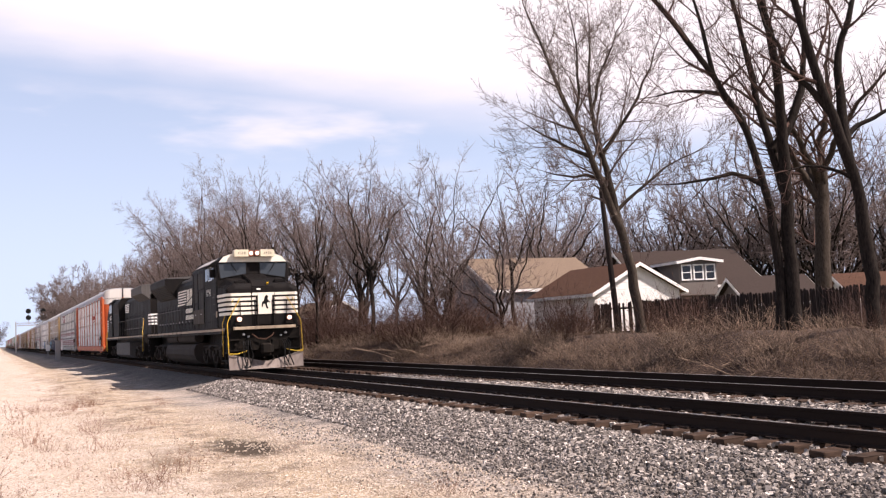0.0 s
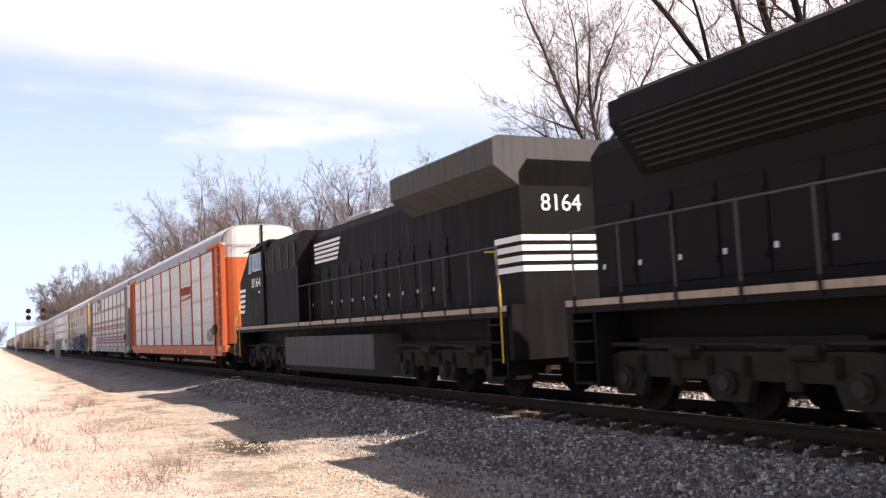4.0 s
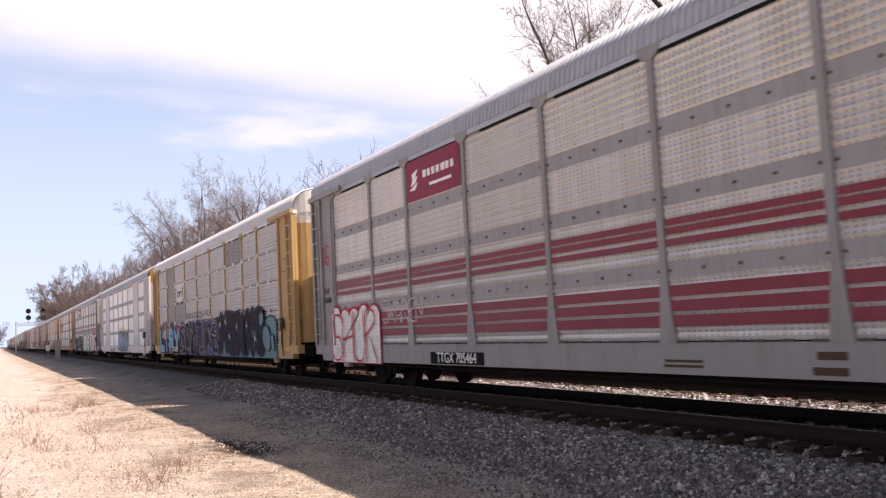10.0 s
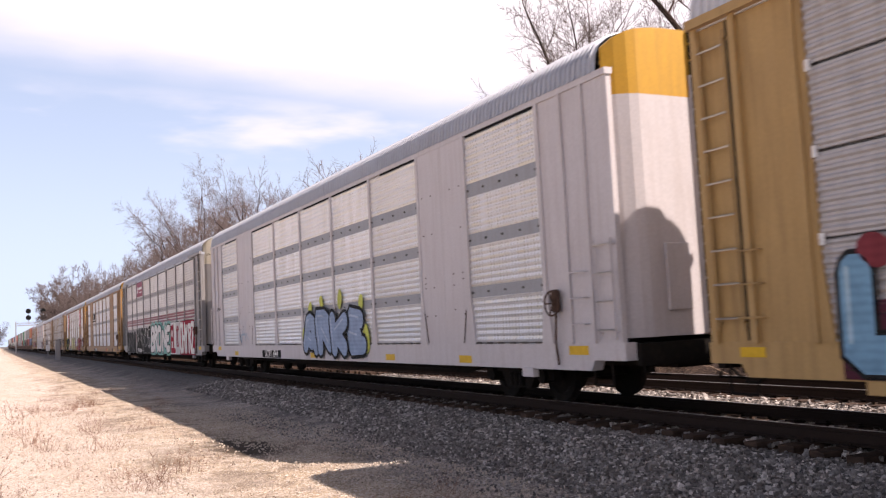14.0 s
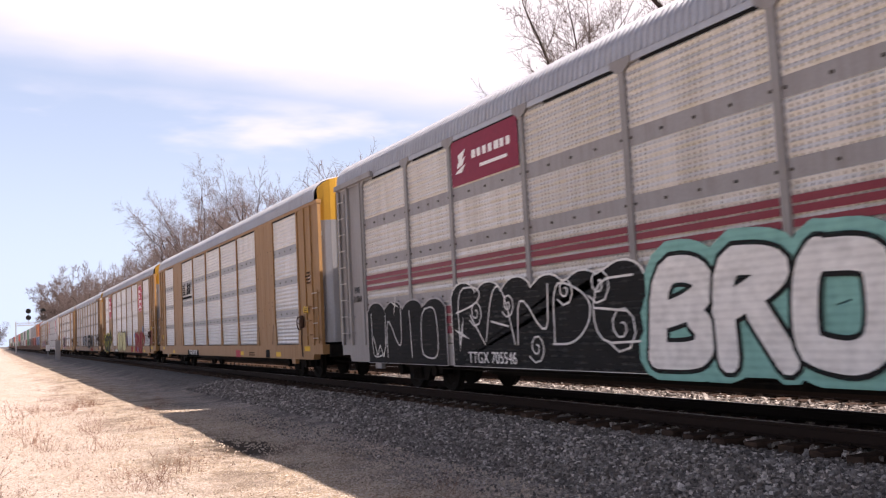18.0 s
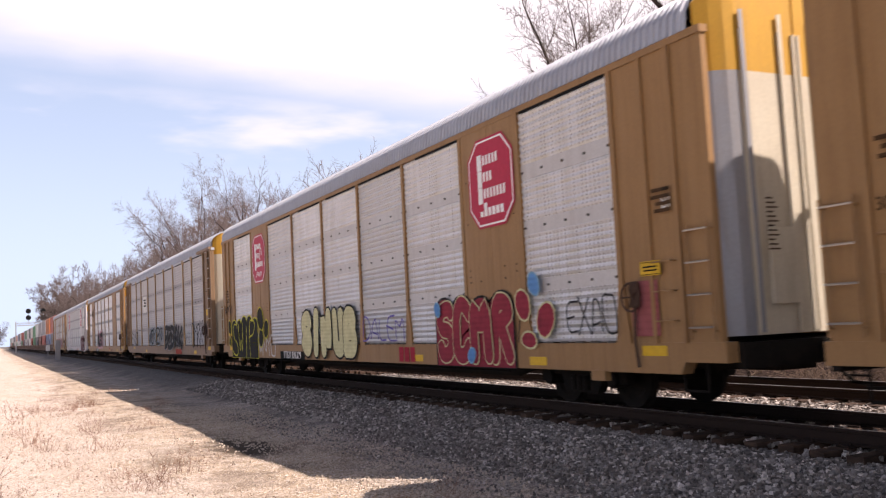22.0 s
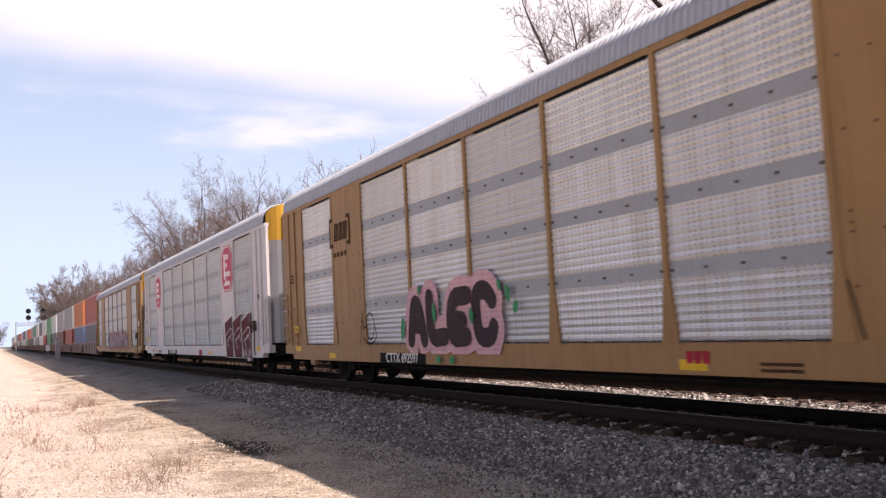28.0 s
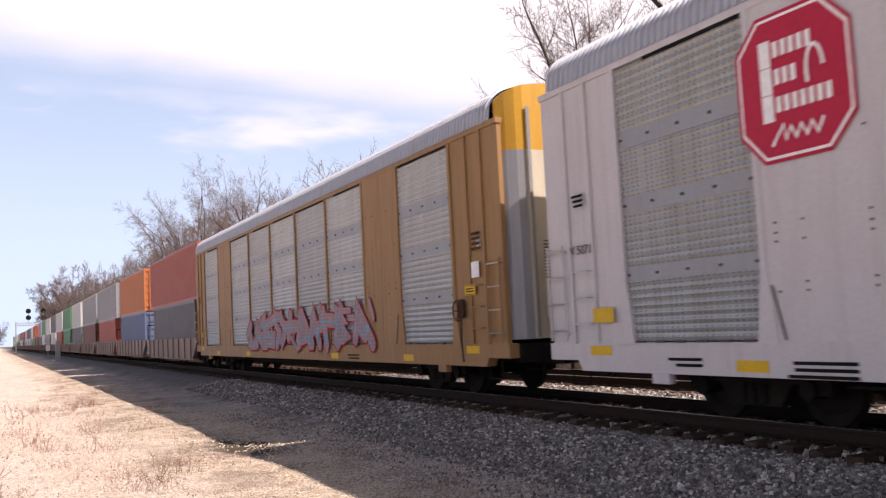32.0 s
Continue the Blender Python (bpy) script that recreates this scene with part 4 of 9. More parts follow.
def curl(cy, cz, ry, rz, a0, a1, n=7):
    return [(cy + ry * math.cos(a0 + (a1 - a0) * i / n), cz + rz * math.sin(a0 + (a1 - a0) * i / n)) for i in range(n + 1)]


def glyph(rng):
    """Strokes of a bold form without meaning, in a box one wide and one high."""
    k = rng.randrange(8)
    if k == 0:
        return [[(0.2, 0.1), (0.2, 0.9), (0.75, 0.75), (0.3, 0.5), (0.8, 0.3), (0.25, 0.1)]]
    if k == 1:
        return [curl(0.5, 0.5, 0.33, 0.38, 0.9, 5.6)]
    if k == 2:
        return [[(0.18, 0.1), (0.3, 0.9), (0.55, 0.45), (0.78, 0.88), (0.85, 0.1)]]
    if k == 3:
        return [[(0.2, 0.88), (0.2, 0.25)], curl(0.5, 0.3, 0.3, 0.2, 3.14, 6.28), [(0.8, 0.25), (0.82, 0.9)]]
    if k == 4:
        return [[(0.8, 0.85), (0.3, 0.85), (0.25, 0.55), (0.75, 0.48), (0.72, 0.15), (0.2, 0.12)]]
    if k == 5:
        return [curl(0.5, 0.5, 0.3, 0.37, 0, 6.283, 9), [(0.5, 0.5), (0.85, 0.08)]]
    if k == 6:
        return [[(0.15, 0.1), (0.5, 0.92), (0.88, 0.1)], [(0.3, 0.4), (0.72, 0.36)]]
    return [[(0.22, 0.9), (0.22, 0.1)], [(0.22, 0.5), (0.78, 0.55)], [(0.8, 0.92), (0.76, 0.08)]]


def scrawl(car, y0, y1, z0, z1, letters, fill, edge, inner=None, seed=1, x=-RACK_X - 0.080, glow=None, line=0.05):
    """A sprayed piece: bold interlocking forms without meaning, outlined and shaded."""
    rng = random.Random(seed)
    w, h = (y1 - y0) / letters, z1 - z0
    bg, be, bf, bi = bmesh.new(), bmesh.new(), bmesh.new(), bmesh.new()
    for k in range(letters):
        ya = y0 + w * (k - 0.25)
        ww, hh, zb = w * 1.5, h * rng.uniform(0.9, 1.0), z0 + rng.uniform(0.0, 0.06) * h
        lean = rng.uniform(-0.14, 0.14)
        thick = min(ww * 0.27, hh * 0.30)
        flip = rng.random() < 0.5
        for line_pts in glyph(rng):
            pts = []
            for u, v_ in line_pts:
                u = 1 - u if flip else u
                u += rng.uniform(-0.24, 0.24) + lean * (v_ - 0.5)
                v2 = 0.5 + (v_ + rng.uniform(-0.22, 0.22) - 0.5) * (1 - thick / hh) * 1.22
                pts.append((ya + ww * u, zb + hh * v2))
            lo, hi = z0 + (thick + line * (6.5 if glow else 2.0)) * 0.5, z1 - thick * 0.5
            pts = [(p, min(max(q, lo), hi)) for p, q in pts]
            off = 0.0012 * (k % 2)
            if glow:
                ribbon(bg, pts, thick + line * 6.5, x - off * 0.5)
            ribbon(be, pts, thick + line * 2.0, x - 0.006 - off)
            ribbon(bf, pts, thick, x - 0.013 - off)
            # a shade line and a highlight along the stroke
            ribbon(bi, [(p + thick * 0.22, q - thick * 0.12) for p, q in pts], thick * 0.13, x - 0.020)
        # arrows and spurs that tie the forms together
        for j in range(2):
            a, b = ya + ww * rng.random(), zb + hh * rng.uniform(0.1, 0.9)
            pts = [(a, b), (a + ww * rng.uniform(-0.35, 0.35), min(max(b + hh * rng.uniform(-0.4, 0.4), z0), z1))]
            ribbon(be, pts, thick * 0.45 + line, x - 0.009)
            ribbon(bf, pts, thick * 0.45, x - 0.0155)
        if rng.random() < 0.6:
            cy, cz, r = ya + ww * rng.uniform(0.2, 0.8), zb + hh * rng.uniform(0.2, 0.8), thick * rng.uniform(0.2, 0.4)
            bi.faces.new([bi.verts.new((x - 0.023, cy + r * math.cos(t * 0.785), cz + r * math.sin(t * 0.785))) for t in range(8)])
    first = None
    layers = ([(bg, glow)] if glow else []) + [(be, edge), (bf, fill), (bi, inner or edge)]
    if not glow:
        bg.free()
    for bm, mat in layers:
        ob = part("sprayed_lettering" if first is None else "sprayed_layer", bm, mat, first or car)
        first = first or ob
    return first


# skeleton strokes on a grid four wide and six high: points are "uv", strokes are parted by blanks
STROKES = {"A": "00-15-26-35-40 12-32", "B": "00-06-36-45-33-03 33-42-41-30-00", "C": "45-36-16-05-01-10-30-41", "D": "00-06-26-44-42-20-00", "E": "46-06-00-40 03-33",
           "G": "45-36-16-05-01-10-30-41-43-23", "H": "00-06 40-46 03-43", "I": "20-26", "K": "00-06 46-13-40", "L": "06-00-40", "M": "00-06-23-46-40", "N": "00-06-40-46",
           "O": "16-05-01-10-30-41-45-36-16", "P": "00-06-36-45-34-03", "R": "00-06-36-45-34-03 23-40", "S": "45-36-16-05-13-33-42-41-30-10-01", "U": "06-01-10-30-41-46",
           "W": "06-10-24-30-46", "X": "06-40 00-46", "Y": "06-23-46 23-20", "Z": "06-46-00-40"}


def letter_lines(ch, left, w, z0, h, rng, soft, wild=0.04):
    """The strokes of one letter, read from the -x side: it begins at y = left and runs towards -y."""
    lean, out = rng.uniform(-0.10, 0.10), []
    for line_ in STROKES[ch].split():
        pts = []
        for p in line_.split("-"):
            u, v = int(p[0]) / 4 + rng.uniform(-wild, wild), int(p[1]) / 6 + rng.uniform(-wild, wild)
            pts.append((left - w * (u + lean * (v - 0.5)), z0 + h * min(max(v, 0), 1)))
        for _ in range(2 if soft else 1):
            if len(pts) > 2:
                cut = [pts[0]]
                for (a, b), (c, d) in zip(pts, pts[1:]):
                    f = 0.25 if soft else 0.10
                    cut += [(a + (c - a) * f, b + (d - b) * f), (c + (a - c) * f, d + (b - d) * f)]
                pts = cut + [pts[-1]]
        out.append(pts)
    return out


def throw(car, words, left, right, z0, z1, fill, edge, thick=0.3, line=0.05, glow=None, shine=None, seed=1, soft=True, x=-RACK_X - 0.080, wild=0.07):
    """Sprayed letters: each a fat stroke with an outline, over a halo; neighbours overlap."""
    rng = random.Random(seed)
    w = (left - right) / len(words)
    for k, ch in enumerate(words):
        hh = (z1 - z0) * rng.uniform(0.92, 1.0)
        pad = thick / 2 + line
        lines = letter_lines(ch, left - w * k - min(pad * 0.7, w * 0.3), w - 2 * min(pad * 0.7, w * 0.3), z0 + pad, hh - 2 * pad, rng, soft, wild)
        d = x - 0.014 * (k % 3)
        layers = ([(thick + 7 * line, 0.0, glow)] if glow else []) + [(thick + 2 * line, 0.003, edge), (thick, 0.009, fill)]
        first = None
        for wide, lift, mat in layers:
            bm = bmesh.new()
            for pts in lines:
                ribbon(bm, [(p, max(q, z0 + wide / 2 - line)) for p, q in pts], wide, (x if mat is glow else d) - lift - (0.0004 * (k % 3)), 0.00006)
            ob = part("sprayed_letter" if first is None else "sprayed_layer", bm, mat, first or car)
            first = first or ob
        if shine:
            bm = bmesh.new()
            for pts in lines:
                ribbon(bm, [(p + thick * 0.25, q + thick * 0.12) for p, q in pts[:max(2, len(pts) // 2)]], thick * 0.12, d - 0.014, 0.00005)
            part("sprayed_layer", bm, shine, first)


def inline(car, words, left, right, z0, z1, mat, width=0.035, seed=1, soft=True, x=-RACK_X - 0.125, wild=0.06, gap=0.1):
    """Letters of one thin sprayed line."""
    rng = random.Random(seed)
    w = (left - right) / len(words)
    for k, ch in enumerate(words):
        bm = bmesh.new()
        for pts in letter_lines(ch, left - w * (k + gap / 2), w * (1 - gap), z0, (z1 - z0) * rng.uniform(0.85, 1.0), rng, soft, wild):
            ribbon(bm, pts, width, x, 0.00006)
        part("sprayed_stroke", bm, mat, car)


def slab(car, left, right, z0, z1, bumps, fill, rim=None, edge=0.04, x=-RACK_X - 0.078, swell=0.16, seed=1):
    """A sprayed ground: flat below, a row of round heads above, with an outline."""
    rng = random.Random(seed)
    h, w = z1 - z0, (left - right) / max(1, bumps)
    def outline(g):
        pts = [(left + g, z0 - 0.3 * g), (left + g, z1 - h * swell)]
        for k in range(bumps):
            top = z1 - rng.uniform(0, 0.5) * swell * h
            pts += [(left - w * (k + 0.5) + (w / 2 + g) * math.cos(a) * (0.96 if g else 0.94), top - h * swell + (h * swell + g) * math.sin(a)) for a in np.linspace(0.15, 2.99, 8)]
        return pts + [(right - g, z1 - h * swell), (right - g, z0 - 0.3 * g)]
    state = rng.getstate()
    first = None
    for g, lift, mat in ((edge, 0.0, rim), (0.0, 0.003, fill)):
        if mat is None:
            continue
        rng.setstate(state)
        bm = bmesh.new()
        flat_shape(bm, outline(g), x - lift, 0.002)
        bmesh.ops.triangulate(bm, faces=bm.faces[:])
        ob = part("sprayed_ground" if first is None else "sprayed_layer", bm, mat, first or car)
        first = first or ob


def drops(car, spots, fill, rim, x=-RACK_X - 0.085, edge=0.035):
    """Sprayed drops, each with a rim: (y, z, width, height)."""
    for k, (y, z, w, h) in enumerate(spots):
        bm = bmesh.new()
        flat_shape(bm, blob(random.Random(k), y, z, w + 2 * edge, h + 2 * edge, 12, 0.05, 2.2), x)
        ob = part("sprayed_drop", bm, rim, car)
        bm = bmesh.new()
        flat_shape(bm, blob(random.Random(k), y, z, w, h, 12, 0.05, 2.2), x - 0.004)
        part("sprayed_layer", bm, fill, ob)


def sparkles(car, spots, mat, x=-RACK_X - 0.098):
    """Four-pointed sprayed stars."""
    for y, z, r in spots:
        bm = bmesh.new()
        flat_shape(bm, [(y + r * (1 if k % 2 == 0 else 0.13) * math.cos(k * math.pi / 4 + 0.3), z + r * (1 if k % 2 == 0 else 0.13) * math.sin(k * math.pi / 4 + 0.3)) for k in range(8)], x)
        part("sprayed_star", bm, mat, car)


def blocks(car, y, z, h, mat):
    """A short owner's mark as three plain blocks."""
    for k in range(3):
        bm = bmesh.new()
        a = y - h * (k - 1) * 0.95
        flat(bm, a - h * 0.38, a + h * 0.38, z - h / 2, z + h / 2, -RACK_X - 0.058)
        part("owner_block", bm, mat, car)


def tag_lines(car, y0, y1, z0, z1, mat, seed=1, n=7, w=0.03, x=-RACK_X - 0.09):
    """A quick handwritten scribble of one spray line."""
    rng = random.Random(seed)
    bm = bmesh.new()
    step = (y1 - y0) / n
    for k in range(n):
        a = y0 + k * step
        pts = []
        ph, tall = rng.uniform(0, 6.28), rng.uniform(0.5, 1.0)
        for i in range(9):
            t = i / 8
            pts.append((a + step * (t * 1.1) + 0.18 * step * math.sin(ph + 5 * t), z0 + (z1 - z0) * (0.5 + 0.5 * tall * math.sin(ph + 6.5 * t + k))))
        stroke(bm, pts, w, x - 0.0004 * k)
    return part("sprayed_tag", bm, mat, car)


def shield(car, y, z, w, h, mat, rim, x=-RACK_X - 0.07, script=True):
    """An eight-sided herald: rim, field and bars where its name stands."""
    def octo(f):
        a, b = w / 2 * f, h / 2 * f
        k = 0.42
        return [(y - a, z - b * (1 - k)), (y - a, z + b * (1 - k)), (y - a * (1 - k), z + b), (y + a * (1 - k), z + b), (y + a, z + b * (1 - k)), (y + a, z - b * (1 - k)), (y + a * (1 - k), z - b), (y - a * (1 - k), z - b)]
    bm = bmesh.new(); flat_shape(bm, octo(1.0), x)
    herald = part("herald", bm, mat, car, "octagonal red herald with a white inner line")
    bm = bmesh.new(); flat_shape(bm, octo(0.95), x - 0.003)
    part("herald_line", bm, rim, herald)
    bm = bmesh.new(); flat_shape(bm, octo(0.91), x - 0.006)
    part("herald_field", bm, mat, herald)
    # each word: a tall first bar and a row of smaller ones
    for k, n in enumerate((5, 3, 7)):
        zz = z + h * (0.23 - 0.185 * k)
        first = y + w * 0.27
        bm = bmesh.new()
        prism(bm, [(first, zz - 0.085 * h), (first - 0.10 * w, zz - 0.085 * h), (first - 0.10 * w, zz + 0.095 * h), (first, zz + 0.095 * h)], "x", x - 0.011, x - 0.008)
        part("herald_bar", bm, rim, herald)
        for i in range(n):
            bm = bmesh.new()
            a, bw = first - 0.125 * w - 0.070 * w * i, 0.044 * w
            prism(bm, [(a, zz - 0.035 * h), (a - bw, zz - 0.030 * h), (a - bw, zz + 0.075 * h), (a, zz + 0.070 * h)], "x", x - 0.011, x - 0.008)
            part("herald_bar", bm, rim, herald)
    if script:
        # a swash and a handwritten line at the foot
        part("herald_swash", ribboned(curl(y - 0.20 * w, z + 0.04 * h, 0.07 * w, 0.16 * h, 3.0, -0.4, 8), 0.026 * w, x - 0.012), rim, herald)
        part("herald_script", ribboned([(y + 0.20 * w, z - 0.38 * h), (y + 0.10 * w, z - 0.26 * h)] + [(y + 0.08 * w - 0.045 * w * i, z - (0.28 if i % 2 else 0.36) * h) for i in range(8)], 0.024 * w, x - 0.010), rim, herald)
    else:
        for i in range(6):
            bm = bmesh.new()
            a, tall_ = y + w * (0.24 - 0.088 * i), (0.06, 0.15, 0.09, 0.09, 0.09, 0.09)[i]
            prism(bm, [(a, z - 0.37 * h), (a - 0.066 * w, z - 0.37 * h), (a - 0.066 * w, z - (0.37 - tall_) * h), (a, z - (0.37 - tall_) * h)], "x", x - 0.011, x - 0.008)
            part("herald_bar", bm, rim, herald)


def ribboned(pts, w, x):
    bm = bmesh.new()
    ribbon(bm, pts, w, x, 0.0001)
    return bm


SILVER = perforated("screen_silver", (0.57, 0.575, 0.58), (0.16, 0.145, 0.11), (0.37, 0.345, 0.32), 0.5)
LIGHT_BAND = paint("screen_band_light", (0.53, 0.515, 0.49), 0.55, (0.34, 0.31, 0.28), 0.4, metal=0.15)
SILVER_BAND = paint("screen_band", (0.30, 0.31, 0.32), 0.55, (0.26, 0.24, 0.23), 0.4, metal=0.2)
OFFWHITE = perforated("screen_offwhite", (0.57, 0.56, 0.54), (0.15, 0.135, 0.10), (0.34, 0.31, 0.28), 0.6)
WHITESCR = perforated("screen_white", (0.77, 0.775, 0.78), (0.30, 0.28, 0.21), (0.45, 0.42, 0.38), 0.4)
GREYSCR = perforated("screen_grey", (0.32, 0.335, 0.33), (0.07, 0.07, 0.07), (0.21, 0.20, 0.19), 0.6)
DULLSCR = perforated("screen_dull", (0.31, 0.30, 0.30), (0.09, 0.085, 0.085), (0.20, 0.18, 0.17), 0.7)
FINESCR = paint("screen_fine", (0.46, 0.44, 0.43), 0.55, (0.24, 0.21, 0.19), 0.55, metal=0.2)
OLDSCR = paint("screen_fine_dark", (0.25, 0.24, 0.24), 0.6, (0.15, 0.13, 0.12), 0.6, metal=0.15)
FINE_SEAM = plain("screen_seam", (0.02, 0.02, 0.02), 0.8)
ORANGE = paint("frame_orange", (0.50, 0.105, 0.028), 0.62, (0.16, 0.065, 0.04), 0.5)
TAN = paint("frame_tan", (0.300, 0.168, 0.064), 0.65, (0.18, 0.103, 0.050), 0.6)
OCHRE = paint("frame_ochre", (0.42, 0.27, 0.105), 0.62, (0.17, 0.10, 0.05), 0.55)
DULLOCHRE = paint("frame_dull_ochre", (0.34, 0.215, 0.085), 0.65, (0.15, 0.09, 0.05), 0.55)
RUSTFRAME = paint("frame_rust_grey", (0.23, 0.145, 0.08), 0.7, (0.09, 0.055, 0.04), 0.65)
FGREY = paint("frame_grey", (0.265, 0.255, 0.25), 0.6, (0.16, 0.13, 0.11), 0.55)
FWHITE = paint("frame_white", (0.53, 0.50, 0.50), 0.55, (0.36, 0.31, 0.29), 0.45)
CAPWHITE = paint("cap_white", (0.56, 0.54, 0.51), 0.5, (0.45, 0.4, 0.35), 0.3)
CAPYELLOW = paint("cap_yellow", (0.52, 0.28, 0.022), 0.55, (0.25, 0.15, 0.05), 0.45)
CAPCREAM = paint("cap_cream", (0.54, 0.49, 0.38), 0.6, (0.27, 0.21, 0.14), 0.5)
MAROON = paint("stripe_maroon", (0.20, 0.025, 0.04), 0.55, (0.2, 0.1, 0.09), 0.3)
GALV = paint("door_galvanised", (0.29, 0.30, 0.32), 0.45, (0.22, 0.19, 0.17), 0.6, metal=0.4)
HERALD = plain("herald_red", (0.42, 0.02, 0.05), 0.5)
SIGNRED = plain("sign_red", (0.22, 0.02, 0.045), 0.5)

JOINTS = [79.75, 107.75, 136.4, 165.2, 194.4, 223.1, 252.2, 281.1, 310.2, 339.3, 369.0, 397.0]


def middle(n):
    return (JOINTS[n - 1] + JOINTS[n]) / 2


def maroon_stripes(car):
    """Two bands of three stripes across the screens, bay by bay."""
    for z in (1.27, 1.47, 1.67, 2.35, 2.50, 2.62):
        h = 0.15 if z < 2 else 0.09
        for k in range(9):
            bm = bmesh.new()
            flat(bm, POSTS[k] + 0.09, POSTS[k + 1] - 0.09, z, z + h, -RACK_X - 0.048, 0.005)
            part("stripe", bm, MAROON, car)


def slogan_top(car, y):
    """Warning words near the top of the end doors, read from the front."""
    for sx in (-0.75, 0.75):
        me = text_mesh("EXCESS HEIGHT CAR", 0.14, INK)
        piece("warning_words", me, car, pose(sx, y - 0.042, 5.0, 0, 0, 90))


def build_cars():
    cars = []
    # 1: orange frame, light screens
    c = auto_rack("orange-framed auto-rack car with pale grey screens and white-topped ends", ORANGE, SILVER, LIGHT_BAND, cap=CAPWHITE, cap_z=4.55)
    stickers(c)
    slogan_top(c, -13.52)
    bm = bmesh.new()
    for k, (a, b) in enumerate(((-4.0, -3.35), (-3.2, -2.6), (-2.5, -1.95), (-1.85, -1.5))):
        prism(bm, [(-a, 3.33), (-b, 3.33), (-b + 0.1, 3.68), (-a + 0.1, 3.68)], "x", -RACK_X - 0.062, -RACK_X - 0.056)
    prism(bm, [(1.45, 3.16), (4.1, 3.05), (4.1, 3.10), (1.45, 3.24)], "x", -RACK_X - 0.062, -RACK_X - 0.056)
    bmesh.ops.translate(bm, vec=(0, -8.42, 0.12), verts=bm.verts)
    part("owner_mark", bm, spray("rust", (0.33, 0.05, 0.03)), c, "row of slanted rust-red blocks over a swoosh")
    tag_lines(c, -11.5, -10.4, 1.2, 1.8, spray("ink", (0.03, 0.03, 0.03)), 5, 5, 0.05)
    bars(c, -12.3, 3.1, 0.3, 0.13, 1, LETTER, -RACK_X - 0.04)
    cars.append((c, middle(1)))
    # 2: grey frame, off-white screens, maroon stripes
    c = auto_rack("grey-framed auto-rack car with off-white screens and maroon stripes", FGREY, OFFWHITE, GREYPAINT, cap=CAPCREAM, cap_z=4.6)
    maroon_stripes(c)
    stickers(c)
    slogan_top(c, -13.52)
    bm = bmesh.new(); flat(bm, 4.32, 6.85, 4.12, 5.00, -RACK_X - 0.05)
    sign = part("owner_sign", bm, SIGNRED, c, "maroon sign with a pale emblem and bars")
    bm = bmesh.new()
    for k, w in enumerate((0.15, 0.13, 0.13, 0.13, 0.17, 0.13, 0.13)):
        y = 6.0 - 0.215 * k
        prism(bm, [(y, 4.55), (y - w, 4.55), (y - w, 4.70), (y, 4.70)], "x", -RACK_X - 0.062, -RACK_X - 0.056)
    prism(bm, [(5.7, 4.34), (4.7, 4.34), (4.7, 4.40), (5.7, 4.40)], "x", -RACK_X - 0.062, -RACK_X - 0.056)
    for k in range(3):
        prism(bm, [(6.7 - 0.09 * k, 4.35 + 0.10 * k), (6.4 - 0.02 * k, 4.35 + 0.14 * k), (6.25, 4.50 + 0.14 * k), (6.55, 4.42 + 0.14 * k)], "x", -RACK_X - 0.062, -RACK_X - 0.056)
    part("sign_bars", bm, LETTER, sign)
    bm = bmesh.new(); flat(bm, -7.05, -6.6, 0.66, 0.93, -RACK_X - 0.053); part("placard", bm, INK, c)
    bm = bmesh.new(); flat(bm, 3.75, 6.05, 0.66, 0.90, -RACK_X - 0.054); part("number_plate", bm, INK, c)
    lettering(c, "TTGX 705464", 4.9, 0.78, 0.29, LETTER, -RACK_X - 0.06)
    bars(c, -1.6, 0.80, 0.9, 0.035, 2, RIVET)
    bars(c, -4.0, 0.86, 0.5, 0.09, 2, RIVET)
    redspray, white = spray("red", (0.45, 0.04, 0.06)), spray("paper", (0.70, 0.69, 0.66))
    slab(c, 12.0, 8.7, 0.62, 2.05, 5, white, redspray, 0.06)
    inline(c, "SHUR", 11.9, 8.8, 0.66, 1.95, redspray, 0.05, 11)
    inline(c, "SAG", 13.0, 12.15, 3.2, 3.75, redspray, 0.04, 21, wild=0.12, x=-RACK_X - 0.05)
    inline(c, "SWAREN", 8.4, 6.2, 1.55, 2.1, spray("palepink", (0.62, 0.50, 0.50)), 0.03, 22, wild=0.1)
    lettering(c, "FXE", 12.42, 2.50, 0.22, INK, -RACK_X - 0.045)
    lettering(c, "210600", 12.42, 2.26, 0.22, INK, -RACK_X - 0.045)
    bars(c, -12.25, 2.6, 0.25, 0.05, 5, INK, -RACK_X - 0.04)
    cars.append((c, middle(2)))
    # 3: ochre posts, fine grey screens, large sprayed pieces
    c = auto_rack("ochre-framed auto-rack car with grey corrugated screens and sprayed lettering", OCHRE, FINESCR, FINE_SEAM, style="fine", cap=CAPWHITE, cap_z=4.75, roof="pale")
    stickers(c, (-12.4, -9.0, -6.0, -3.2, -0.4, 2.4, 5.1, 7.9, 10.4, 12.8), 0.72, 0.4, 0.12)
    slogan_top(c, -13.52)
    bm = bmesh.new(); flat(bm, 4.34, 6.83, 3.18, 4.08, -RACK_X - 0.050); sign = part("owner_panel", bm, spray("chalk", (0.62, 0.62, 0.60)), c, "pale panel with dark bracket marks")
    bm = bmesh.new()
    xx = (-RACK_X - 0.064, -RACK_X - 0.057)
